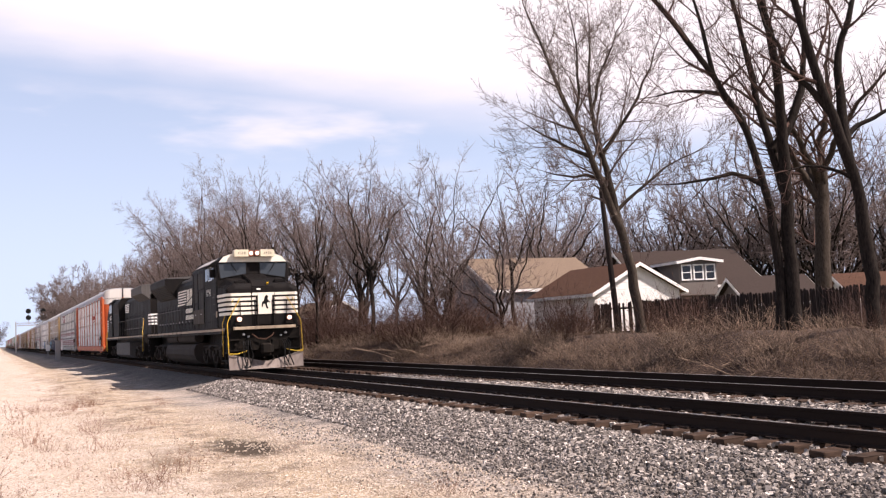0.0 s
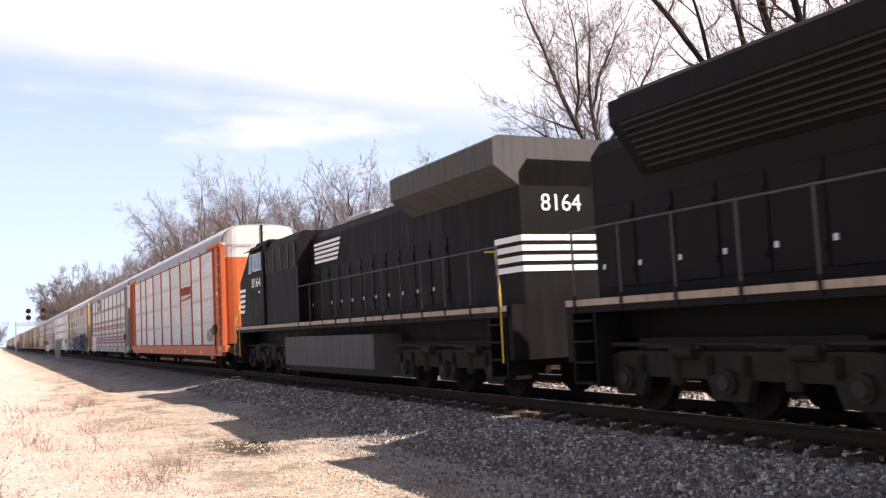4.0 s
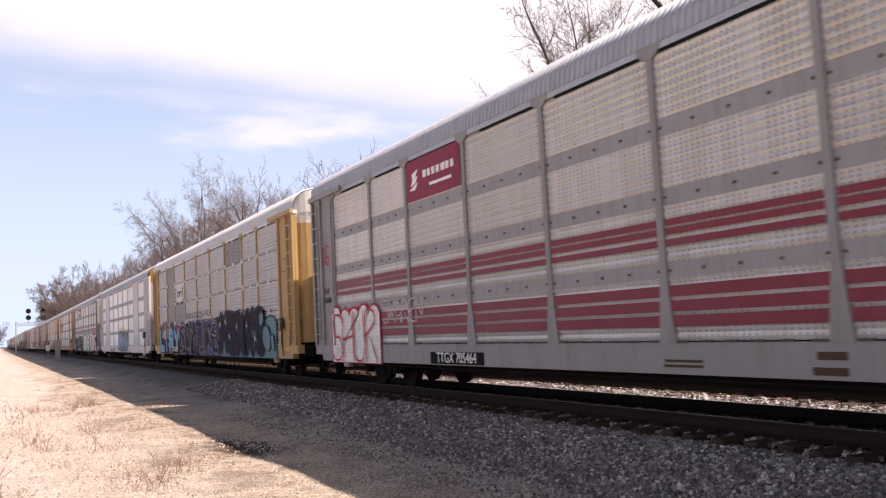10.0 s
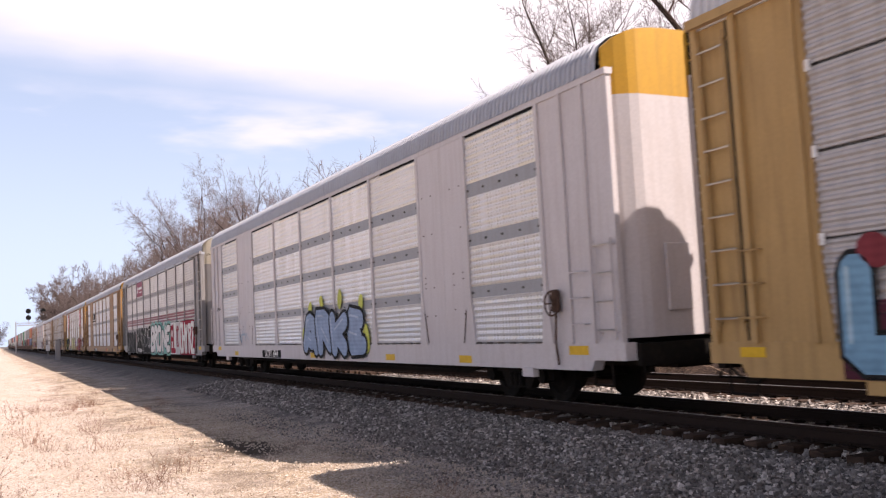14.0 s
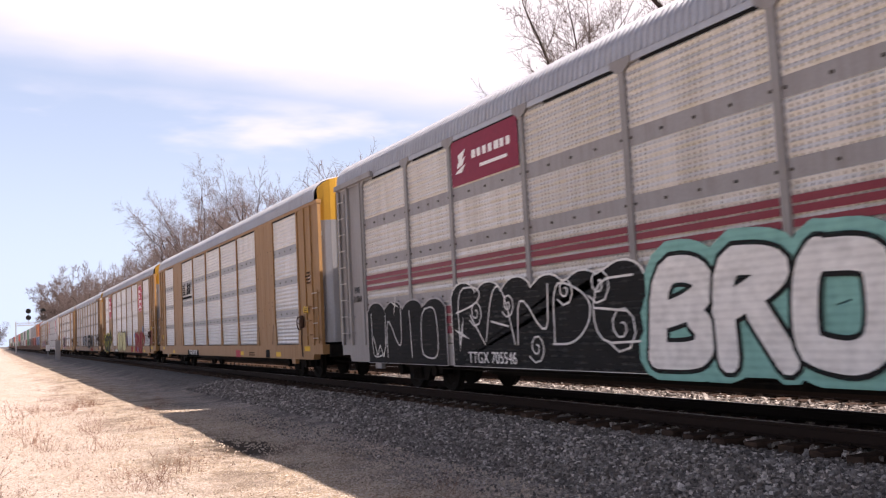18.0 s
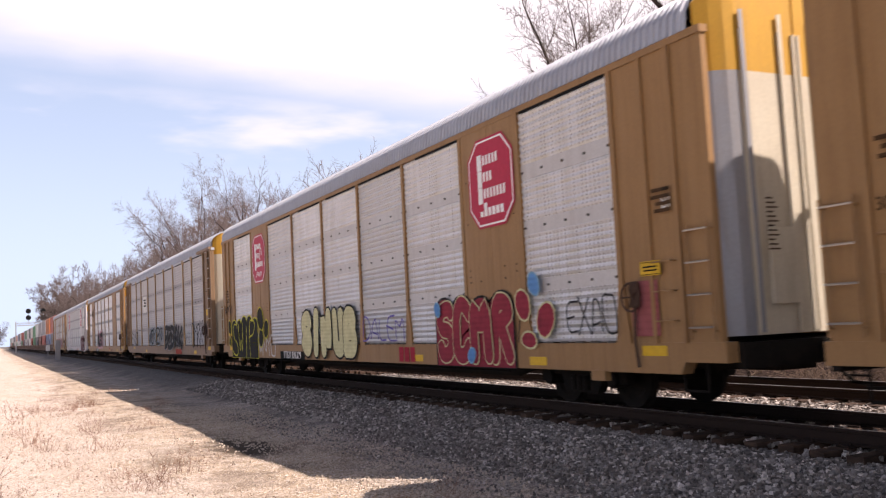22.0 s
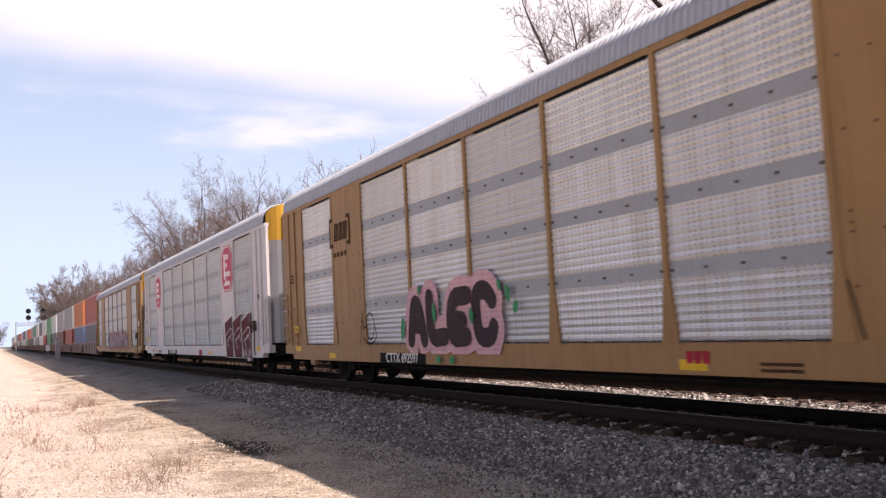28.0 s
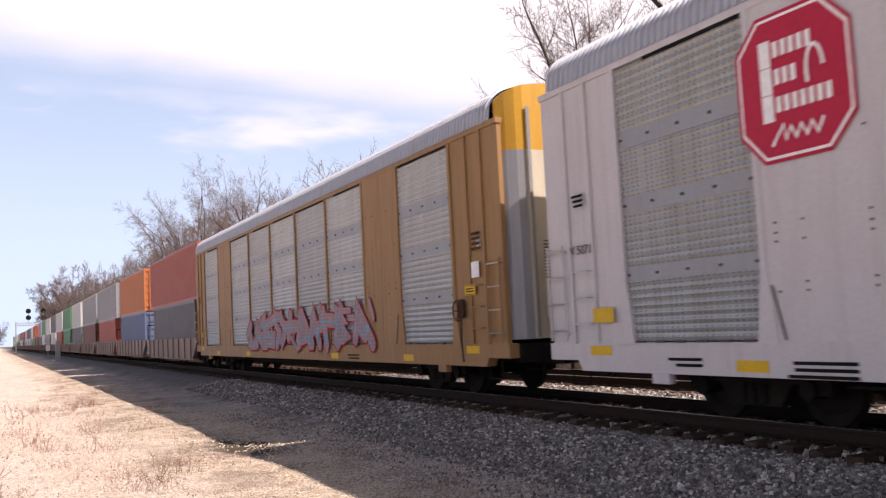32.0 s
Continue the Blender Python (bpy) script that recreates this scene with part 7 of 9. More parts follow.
    # pilot: face plate, draft gear, plow, hoses
    part("pilot_plate", boxed(-1.46, 1.46, Y - 0.02, Y + 0.1, 0.55, 1.66, 0.01), DARK, car)
    plow(car, Y - 0.18, -1)
    for s in (-1, 1):
        part("draft_pocket", boxed(*sorted((s * 0.26, s * 0.60)), Y - 0.20, Y - 0.02, 0.80, 1.22, 0.02), DARK, car)
        part("pilot_step", boxed(*sorted((s * 0.72, s * 1.48)), Y - 0.28, Y - 0.02, 0.80, 0.84, 0.008), DARK, car)
        part("pilot_step", boxed(*sorted((s * 0.98, s * 1.48)), Y - 0.20, Y - 0.02, 1.22, 1.26, 0.008), DARK, car)
        for x, z, r in ((1.18, 1.06, 0.055), (0.86, 1.46, 0.045), (0.66, 1.36, 0.035)):
            bm = bmesh.new(); rod(bm, (s * x, Y - 0.13, z), (s * x, Y - 0.02, z), r, 8)
            part("hose_valve", bm, CHROME if r < 0.05 else DARK, car)
    bm = bmesh.new()
    box(bm, -0.20, 0.20, Y - 0.55, Y, 0.72, 1.04, 0.03)
    box(bm, -0.30, 0.10, Y - 0.74, Y - 0.45, 0.66, 1.08, 0.06)
    part("coupler_head", bm, DARK, car)
    bm = bmesh.new(); rod(bm, (0.04, Y - 0.62, 0.60), (0.04, Y - 0.62, 1.14), 0.05, 8)
    part("coupler_pin", bm, DARK, car)
    front_rails(car, Y, -1)
    # end steps carried forward with the nose
    for s in (-1, 1):
        for k in range(4):
            z = 0.42 + 0.32 * k
            part("step", boxed(*sorted((s * 1.05, s * 1.50)), Y + 0.05, Y + 0.55, z, z + 0.035), BLACK, car)
        part("step_well", boxed(*sorted((s * 1.0, s * 1.48)), Y + 0.56, Y + 0.60, 0.4, 1.7), BLACK, car)
    part("front_deck", boxed(-1.50, 1.50, Y - 0.02, -10.16, 1.68, 1.738), BLACK, car)
    # side windows with a sun visor, number, doors
    for s in (-1, 1):
        for ya, yb in ((-8.55, -8.22), (-8.14, -7.52), (-7.44, -6.85)):
            window_part(car, "cab_window", [(s * 1.525, ya, 3.80), (s * 1.525, yb, 3.80), (s * 1.525, yb, 4.32), (s * 1.525, ya, 4.32)], DARKGLASS, CHROME if ya == -8.14 else BLACK, (s, 0, 0))
        bm = bmesh.new()
        prism(bm, [(s * 1.40, 4.60), (s * 1.80, 4.36), (s * 1.81, 4.38), (s * 1.40, 4.63)], "y", -8.75, -6.35)
        part("sun_visor", bm, GREYPAINT, car, "pale sun visor over the side windows")
        piece("unit_number", text_mesh("1114", 0.44, WHITE), car, pose(s * 1.532, -7.42, 3.27, 0, 0, 0 if s < 0 else 180))
        for yy in (-8.95, -6.6):
            part("cab_door_seam", boxed(*sorted((s * 1.52, s * 1.53)), yy - 0.015, yy + 0.015, 1.8, 3.75), INK, car)
        bm = bmesh.new()
        pipe(bm, [(s * 1.54, -6.75, 2.0), (s * 1.58, -6.75, 2.05), (s * 1.58, -6.75, 3.2), (s * 1.54, -6.75, 3.25)], 0.014, 5)
        part("door_grab_iron", bm, BLACK, car)
        bm = bmesh.new()
        box(bm, *sorted((s * 1.53, s * 1.72)), -8.72, -8.62, 3.86, 4.20, 0.01)
        part("mirror", bm, BLACK, car)
    part("notice_plate", boxed(-1.535, -1.525, -9.05, -8.82, 2.20, 2.45), CREAM, car)
    part("small_plate", boxed(-1.530, -1.522, -8.55, -8.20, 3.02, 3.07), WINGGREY, car)
    for z in (2.35, 2.75, 3.15):
        part("door_grab_iron", pipe(bmesh.new(), [(-1.52, -8.86, z), (-1.57, -8.86, z), (-1.57, -8.60, z), (-1.52, -8.60, z)], 0.012, 5), WINGGREY, car)
    part("cab_side_seam", boxed(-1.530, -1.521, -8.95, -6.35, 2.03, 2.045), INK, car)
    part("cab_side_seam", boxed(-1.530, -1.521, -8.95, -6.35, 3.62, 3.635), INK, car)
    # tall equipment block behind the cab
    bm = bmesh.new()
    prism(bm, [(-1.40, 1.74), (1.40, 1.74), (1.40, 4.40), (1.15, 4.74), (-1.15, 4.74), (-1.40, 4.40)], "y", -6.28, -3.6)
    part("equipment_cabinet", bm, BLACK, car)
    bm = bmesh.new()
    prism(bm, [(-1.15, 1.74), (1.15, 1.74), (1.15, 4.55), (0.9, 4.72), (-0.9, 4.72), (-1.15, 4.55)], "y", -3.6, -2.1)
    part("blower_housing", bm, BLACK, car)
    for s in (-1, 1):
        for ya, yb, za, zb in ((-6.15, -4.7, 3.55, 4.25), (-4.6, -3.75, 3.0, 4.25), (-6.0, -5.2, 2.2, 3.4), (-4.5, -3.8, 2.1, 2.9)):
            bm = boxed(*sorted((s * 1.40, s * 1.408)), ya, yb, za, zb)
            part("recess_panel", bm, GRILLE, car)
        for yy in (-6.2, -4.65, -3.7):
            part("door_edge", boxed(*sorted((s * 1.40, s * 1.425)), yy - 0.03, yy + 0.03, 1.8, 4.28), BLACK, car)
    # long hood with doors
    bm = bmesh.new()
    prism(bm, [(-0.92, 1.74), (0.92, 1.74), (0.92, 4.05), (0.72, 4.30), (-0.72, 4.30), (-0.92, 4.05)], "y", -2.1, 10.05)
    part("long_hood", bm, BLACK, car)
    hood_doors(car, 0.92, -0.8, 9.9, 1.9, 3.2, 12, BLACK)
    bm = bmesh.new()
    box(bm, -0.72, 0.72, 0.2, 3.0, 4.30, 4.42, 0.02)
    box(bm, -0.45, 0.45, 1.0, 2.1, 4.40, 4.62, 0.03)
    part("exhaust_silencer", bm, WINGGREY, car)
    # flared radiator section
    bm = bmesh.new()
    prism(bm, [(-0.94, 3.55), (0.94, 3.55), (1.50, 4.28), (1.50, 4.62), (-1.50, 4.62), (-1.50, 4.28)], "y", 3.55, 8.75)
    part("radiator_housing", bm, BLACK, car, "flared black radiator housing")
    part("radiator_deck", boxed(-1.42, 1.42, 3.7, 8.6, 4.62, 4.70, 0.01), WINGGREY, car)
    for yy in (4.5, 6.1, 7.7):
        bm = bmesh.new(); rod(bm, (0, yy, 4.70), (0, yy, 4.76), 0.72, 20)
        part("radiator_fan", bm, WINGGREY, car)
    part("cabinet_box", boxed(-1.51, -1.402, -6.25, -3.95, 2.02, 2.66, 0.015), BOXBROWN, car, "dusty brown-grey locker on the cabinet side")
    for yy in (-5.7, -4.5):
        part("locker_latch", boxed(-1.52, -1.508, yy - 0.05, yy + 0.05, 2.40, 2.46), CHROME, car)
    bm = bmesh.new()
    for s in (-1, 1):
        for k in range(8):
            z = 3.62 + 0.085 * k
            x = 0.94 + 0.56 * (z - 3.55) / 0.73
            box(bm, *sorted((s * (x + 0.0), s * (x + 0.05))), 3.8, 8.5, z, z + 0.04)
    part("radiator_louvres", bm, GRILLE, car)
    # owner's mark: slanted pale bars, and bars for its name
    X = (-0.976, -0.966)
    for k in range(6):
        z = 3.10 + 0.135 * k
        bm = bmesh.new()
        prism(bm, [(2.95 - 0.04 * k, z), (0.72 - 0.05 * k, z), (0.68 - 0.05 * k, z + 0.075), (2.90 - 0.04 * k, z + 0.075)], "x", *X)
        part("owner_stripe", bm, WHITE, car, "cream stripe of the owner's mark")
    for out in ([(y, 3.04), (y - 0.24, 3.04), (y - 0.44, 3.84), (y - 0.20, 3.84)] for y in (0.50, 0.16, -0.24, -0.58)):
        bm = bmesh.new()
        prism(bm, out, "x", *X)
        part("owner_block", bm, WHITE, car, "cream block of the owner's mark")
    for r, z in enumerate((2.66, 2.34)):
        for k in range(7 + r):
            y = 0.80 - 0.26 * k
            bm = bmesh.new()
            prism(bm, [(y, z), (y - 0.17, z), (y - 0.21, z + 0.22), (y - 0.04, z + 0.22)], "x", *X)
            part("name_bar", bm, WHITE, car)
    # tank, air reservoirs, rails, horns, cab-roof boxes
    bm = bmesh.new()
    half = [(0.75, 0.16), (1.1, 0.22), (1.32, 0.38), (1.43, 0.62), (1.43, 0.88), (1.34, 1.08), (1.1, 1.16)]
    prism(bm, [(-u, w_) for u, w_ in half] + [(u, w_) for u, w_ in half[::-1]], "y", -3.5, 4.1)
    part("fuel_tank", bm, GREYTANK, car, "dusty fuel tank")
    for s in (-1, 1):
        for a, b in ((-3.4, 0.9), (1.2, 4.1)):
            bm = bmesh.new(); rod(bm, (s * 1.16, a, 1.40), (s * 1.16, b, 1.40), 0.22, 16)
            part("air_reservoir", bm, GREYTANK, car)
    side_rails(car, -0.8, 9.9, 9)
    grab(car, [(-1.5, -0.8, 2.8), (-1.5, -3.0, 3.2), (-1.42, -3.6, 3.4), (-1.42, -6.2, 3.62)], BLACK, 0.018)
    bm = bmesh.new()
    box(bm, -0.6, 0.6, -8.4, -7.0, 4.88, 4.95, 0.02)
    for k in range(3):
        rod(bm, (-0.3 + 0.2 * k, -6.6, 4.86), (-0.3 + 0.2 * k, -6.6, 5.0), 0.03)
        rod(bm, (-0.3 + 0.2 * k, -6.9, 5.0), (-0.3 + 0.2 * k, -6.5, 5.0), 0.045)
    part("roof_gear", bm, BLACK, car)
    bm = bmesh.new()
    for s in (-0.3, -0.1, 0.1):
        rod(bm, (s, -0.75, 4.45), (s, -0.45, 4.45), 0.05, 8)
        rod(bm, (s, -0.6, 4.28), (s, -0.6, 4.45), 0.02)
    part("horn", bm, DARK, car)
    return car


def build_second():
    """The trailing unit runs long hood first: its cab is at the +y end."""
    car = loco_base("black diesel freight locomotive running cab last, cream numbers on its side")
    bm = bmesh.new()
    prism(bm, [(6.1, 1.74), (9.35, 1.74), (9.35, 3.35), (8.45, 3.95), (7.75, 4.5), (6.1, 4.5)], "x", -1.50, 1.50)
    bmesh.ops.bevel(bm, geom=list(bm.edges), offset=0.03, segments=1, affect="EDGES")
    part("cab", bm, BLACK, car)
    bm = bmesh.new()
    box(bm, -1.3, 1.3, 6.0, 7.7, 4.5, 4.66, 0.04)
    box(bm, -0.6, 0.6, 6.4, 7.2, 4.66, 4.78, 0.03)
    part("cab_roof", bm, BLACK, car)
    for s in (-1, 1):
        for ya, yb in ((6.3, 6.62), (6.68, 7.12), (7.16, 7.52)):
            window_part(car, "cab_window", [(s * 1.505, ya, 3.66), (s * 1.505, yb, 3.66), (s * 1.505, yb, 4.22), (s * 1.505, ya, 4.22)], DARKGLASS, CHROME, (s, 0, 0))
        window_part(car, "corner_window", [(s * 1.505, 7.62, 3.62), (s * 1.505, 7.98, 3.62), (s * 1.505, 7.82, 4.20), (s * 1.505, 7.62, 4.24)], DARKGLASS, CHROME, (s, 0, 0))
        piece("unit_number", text_mesh("8164", 0.46, LETTER), car, pose(s * 1.507, 7.0, 3.22, 0, 0, 0 if s < 0 else 180) @ Matrix.Diagonal((1, 1.28, 1, 1)))
        part("small_plate", boxed(*sorted((s * 1.503, s * 1.508)), 6.55, 6.72, 2.86, 2.92), LETTER, car)
        bm = bmesh.new()
        prism(bm, [(s * 1.45, 4.44), (s * 1.74, 4.30), (s * 1.75, 4.32), (s * 1.45, 4.47)], "y", 6.2, 7.7)
        part("sun_visor", bm, BLACK, car)
        for k in range(5):
            z = 2.22 + 0.19 * k
            bm = bmesh.new()
            prism(bm, [(9.32, z), (9.32, z + 0.11), (8.68 + 0.06 * k * 0 - 0.05 * k, z + 0.11), (8.74 - 0.05 * k, z)], "x", *sorted((s * 1.503, s * 1.509)))
            part("nose_stripe", bm, LETTER, car)
        bm = bmesh.new()
        for k in range(5):
            box(bm, *sorted((s * 1.503, s * 1.515)), 6.75, 7.25, 2.05 + 0.1 * k, 2.11 + 0.1 * k)
        part("louvre", bm, GRILLE, car)
    front_rails(car, 10.2, 1)
    plow(car, 10.35, 1, BLACK)
    # equipment section with grilles, hood, radiator wings at the far end
    bm = bmesh.new()
    prism(bm, [(-1.42, 1.74), (1.42, 1.74), (1.42, 4.25), (1.2, 4.55), (-1.2, 4.55), (-1.42, 4.25)], "y", 2.4, 6.05)
    part("equipment_cabinet", bm, BLACK, car)
    bm = bmesh.new()
    for s in (-1, 1):
        box(bm, *sorted((s * 1.42, s * 1.428)), 2.6, 5.9, 3.45, 4.22)
    part("grille_recess", bm, GRILLE, car)
    for s in (-1, 1):
        for y in (2.6, 3.3, 4.1, 4.9, 5.85):
            part("grille_bar", boxed(*sorted((s * 1.428, s * 1.46)), y - 0.04, y + 0.04, 3.45, 4.22), WINGGREY, car)
    bm = bmesh.new()
    prism(bm, [(-1.0, 1.74), (1.0, 1.74), (1.0, 4.20), (0.8, 4.45), (-0.8, 4.45), (-1.0, 4.20)], "y", -10.0, 2.4)
    part("long_hood", bm, BLACK, car)
    hood_doors(car, 1.0, -7.0, 2.3, 1.9, 3.3, 11, BLACK)
    bm = bmesh.new()
    prism(bm, [(-1.0, 3.95), (1.0, 3.95), (1.52, 4.32), (1.52, 4.80), (1.40, 4.88), (-1.40, 4.88), (-1.52, 4.80), (-1.52, 4.32)], "y", -10.0, -5.2)
    part("radiator_wing", bm, WINGGREY, car, "dark grey flared radiator wing")
    bm = bmesh.new()
    box(bm, -0.6, 0.6, -1.6, 0.2, 4.45, 4.66, 0.04)
    part("exhaust_stack", bm, GREYPAINT, car)
    X = (-1.036, -1.028)
    bm = bmesh.new()
    for k in range(5):
        z = 3.45 + 0.13 * k
        prism(bm, [(1.9, z), (-0.1 - 0.06 * k, z), (-0.16 - 0.06 * k, z + 0.08), (1.9, z + 0.08)], "x", *X)
    part("owner_mark", bm, LETTER, car, "pale bars of the owner's mark")
    for k in range(4):
        z = 2.35 + 0.19 * k
        bm = bmesh.new(); box(bm, -1.008, 1.008, -10.012, -10.004, z, z + 0.11); part("end_stripe", bm, LETTER, car)
        bm = bmesh.new(); box(bm, -1.010, -1.004, -10.0, -9.0, z, z + 0.11); part("end_stripe", bm, LETTER, car)
    piece("end_number", text_mesh("8164", 0.46, LETTER), car, pose(-0.1, -10.013, 3.62, 0, 0, 90))
    bm = bmesh.new()
    prism(bm, [(-1.45, 0.45), (-1.2, 0.25), (1.2, 0.25), (1.45, 0.45), (1.45, 1.30), (-1.45, 1.30)], "y", -3.6, 3.9)
    part("fuel_tank", bm, WINGGREY, car, "dusty grey fuel tank")
    side_rails(car, -9.9, 2.2, 11)
    grab(car, [(-1.5, -9.95, 0.7), (-1.5, -9.95, 1.9), (-1.35, -9.6, 2.75), (-1.35, -9.2, 2.78)], YELLOW, 0.017, "corner_rail", "yellow tubular handrail")
    return car


# ---------------------------------------------------------------- trees
class Tubes:
    """Collects tapered branch segments as one mesh."""

    def __init__(self):
        self.v, self.f = [], []

    def ring(self, p, d, r, n):
        u = d.orthogonal().normalized()
        w = d.cross(u)
        k = len(self.v)
        for i in range(n):
            t = 2 * math.pi * i / n
            self.v.append(tuple(p + u * (r * math.cos(t)) + w * (r * math.sin(t))))
        return k

    def seg(self, a, b, ra, rb, n):
        d = b - a
        if d.length < 1e-4:
            return
        d.normalize()
        k = self.ring(a, d, ra, n)
        self.ring(b, d, rb, n)
        for i in range(n):
            j = (i + 1) % n
            self.f.append((k + i, k + j, k + n + j, k + n + i))

    def tip(self, a, b, ra):
        d = b - a
        if d.length < 1e-4:
            return
        d.normalize()
        k = self.ring(a, d, ra, 3)
        self.v.append(tuple(b))
        self.f += [(k, k + 1, k + 3), (k + 1, k + 2, k + 3), (k + 2, k, k + 3)]

    def mesh(self, name, mat):
        return arrays_mesh(name, self.v, self.f, mat, True)


def jitter(rng, k, flat=0.8):
    return Vector((rng.gauss(0, k), rng.gauss(0, k), rng.gauss(0, k * flat)))


def shoot(rng, tubes, pos, way, length, r, level, plan, rmin):
    """One shoot and its side shoots. plan, level by level: number, angle, length ratio, crook, rise."""
    n, angle, ratio, crook, rise = plan[level]
    last = level == len(plan) - 1
    steps = 1 if last else (4, 3, 2, 2)[min(level, 3)]
    p, d = Vector(pos), Vector(way).normalized()
    path = [(p, d)]
    for i in range(steps):
        d = (d + jitter(rng, crook) + Vector((0, 0, rise))).normalized()
        q = p + d * (length / steps)
        a, b = r * (1 - 0.75 * i / steps), r * (1 - 0.75 * (i + 1) / steps)
        if last:
            tubes.tip(p, q, max(a, rmin))
        else:
            tubes.seg(p, q, max(a, rmin), max(b, rmin * 0.8), 5 if r > 0.04 else (4 if r > 0.02 else 3))
        p = q
        path.append((p, d))
    if last:
        return
    for k in range(n):
        t = 0.16 + 0.84 * (k + rng.uniform(0.2, 0.9)) / n
        f = min(t, 0.999) * steps
        i = int(f)
        at = path[i][0].lerp(path[i + 1][0], f - i)
        dd = path[i + 1][1]
        side = dd.orthogonal().normalized()
        side.rotate(Matrix.Rotation(2.4 * k + rng.uniform(-0.7, 0.7) + 1.3 * level, 3, dd))
        an = angle * rng.uniform(0.65, 1.3)
        shoot(rng, tubes, at, dd * math.cos(an) + side * math.sin(an), length * ratio * rng.uniform(0.7, 1.25) * (1.15 - 0.5 * t), r * (1 - 0.6 * t) * 0.55, level + 1, plan, rmin)
    shoot(rng, tubes, p, d, length * ratio, r * 0.25, level + 1, plan, rmin)


def limb(rng, thick, thin, pts, r0, r1, per_metre, length, plan, rmin, sides=8, bare=0.0, crook=0.06, tip=True, taper=0.45):
    """A limb along a few guide points, crooked between them, with side shoots all round it."""
    fine = []
    for a, b in zip(pts[:-1], pts[1:]):
        m = max(2, int((b - a).length / 0.55))
        for i in range(m):
            fine.append(a.lerp(b, i / m))
    fine.append(pts[-1])
    for _ in range(2):
        fine = [fine[0]] + [(fine[i - 1] + fine[i] * 2 + fine[i + 1]) / 4 for i in range(1, len(fine) - 1)] + [fine[-1]]
    fine = [p + (jitter(rng, crook) if 0 < i else Vector()) for i, p in enumerate(fine)]
    total = len(fine) - 1
    # one skin along the whole limb: the rings share a frame that turns with it
    u, k0 = Vector((1, 0.2, 0.1)), len(thick.v)
    for i, p in enumerate(fine):
        d = (fine[min(i + 1, total)] - fine[max(i - 1, 0)]).normalized()
        u = (u - d * u.dot(d)).normalized()
        w = d.cross(u)
        r = (r0 + (r1 - r0) * i / total) * rng.uniform(0.94, 1.06)
        if i == 0 and p.z < 0:
            r *= 1.5
        thick.v += [tuple(p + u * (r * math.cos(6.2832 * j / sides)) + w * (r * math.sin(6.2832 * j / sides))) for j in range(sides)]
    for i in range(total):
        for j in range(sides):
            a, b = k0 + i * sides + j, k0 + i * sides + (j + 1) % sides
            thick.f.append((a, b, b + sides, a + sides))
    way = sum((b - a).length for a, b in zip(fine[:-1], fine[1:]))
    n = int(way * (1 - bare) * per_metre)
    for k in range(n):
        t = bare + (1 - bare) * (k + rng.random()) / n
        f = min(t, 0.999) * total
        i = int(f)
        at = fine[i].lerp(fine[i + 1], f - i)
        d = (fine[i + 1] - fine[i]).normalized()
        side = d.orthogonal().normalized()
        side.rotate(Matrix.Rotation(2.4 * k + rng.uniform(-0.6, 0.6), 3, d))
        an = rng.uniform(0.55, 1.15)
        rr = max((r0 + (r1 - r0) * t) * rng.uniform(0.35, 0.6), 0.02)
        shoot(rng, thin, at, d * math.cos(an) + side * math.sin(an), length * rng.uniform(0.6, 1.2) * (0.95 - taper * (t - bare) / (1 - bare)), min(rr, 0.07), 0, plan, rmin)
    if tip:
        shoot(rng, thin, fine[-1], fine[-1] - fine[-2], length * (0.7 if taper > 0.3 else 0.4), r1, 0, plan, rmin)
    return fine


def across(u, z, deep=0.0):
    """A point of a tree beside the line: u along the fence towards the viewer's right, z up, deep away."""
    return Vector((0.897 * u + 0.443 * deep, -0.443 * u + 0.897 * deep, z))


NEAR_PLAN = ((6, 0.70, 0.50, 0.10, 0.07), (5, 0.70, 0.52, 0.11, 0.06), (3, 0.6, 0.6, 0.12, 0.05), (0, 0.6, 0.5, 0.12, 0.04))


def line_tree(seed, label, limbs, bark, twig, at, length=2.9, per_metre=2.2):
    """A large tree from its main stems: rows of (radius at foot, at tip, bare share, guide points)."""
    rng = random.Random(seed)
    thick, thin, wood = Tubes(), Tubes(), []
    for r0, r1, bare, guide in limbs:
        dz = rng.choice((-1, 1)) * rng.uniform(0.3, 1)
        pts = [across(u, z, dz * 0.16 * max(0, z - max(3.0, guide[0][1]))) for u, z in guide]
        if guide[0][1] > 0:
            foot = min(wood, key=lambda p: (p - pts[0]).length)
            shift = foot - pts[0]
            pts = [p + shift for p in pts]
        wood += limb(rng, thick, thin, pts, r0, r1, per_metre, length, NEAR_PLAN, 0.0062, 9 if r0 > 0.15 else 6, bare, 0.02 if r0 > 0.13 else 0.04)
    ob = thing("tree", label, "tree")
    piece("trunk", thick.mesh("trunk", bark), ob)
    piece("crown", thin.mesh("crown", twig), ob)
    ob.matrix_basis = pose(at[0], at[1], ground_z(*at))
    return ob


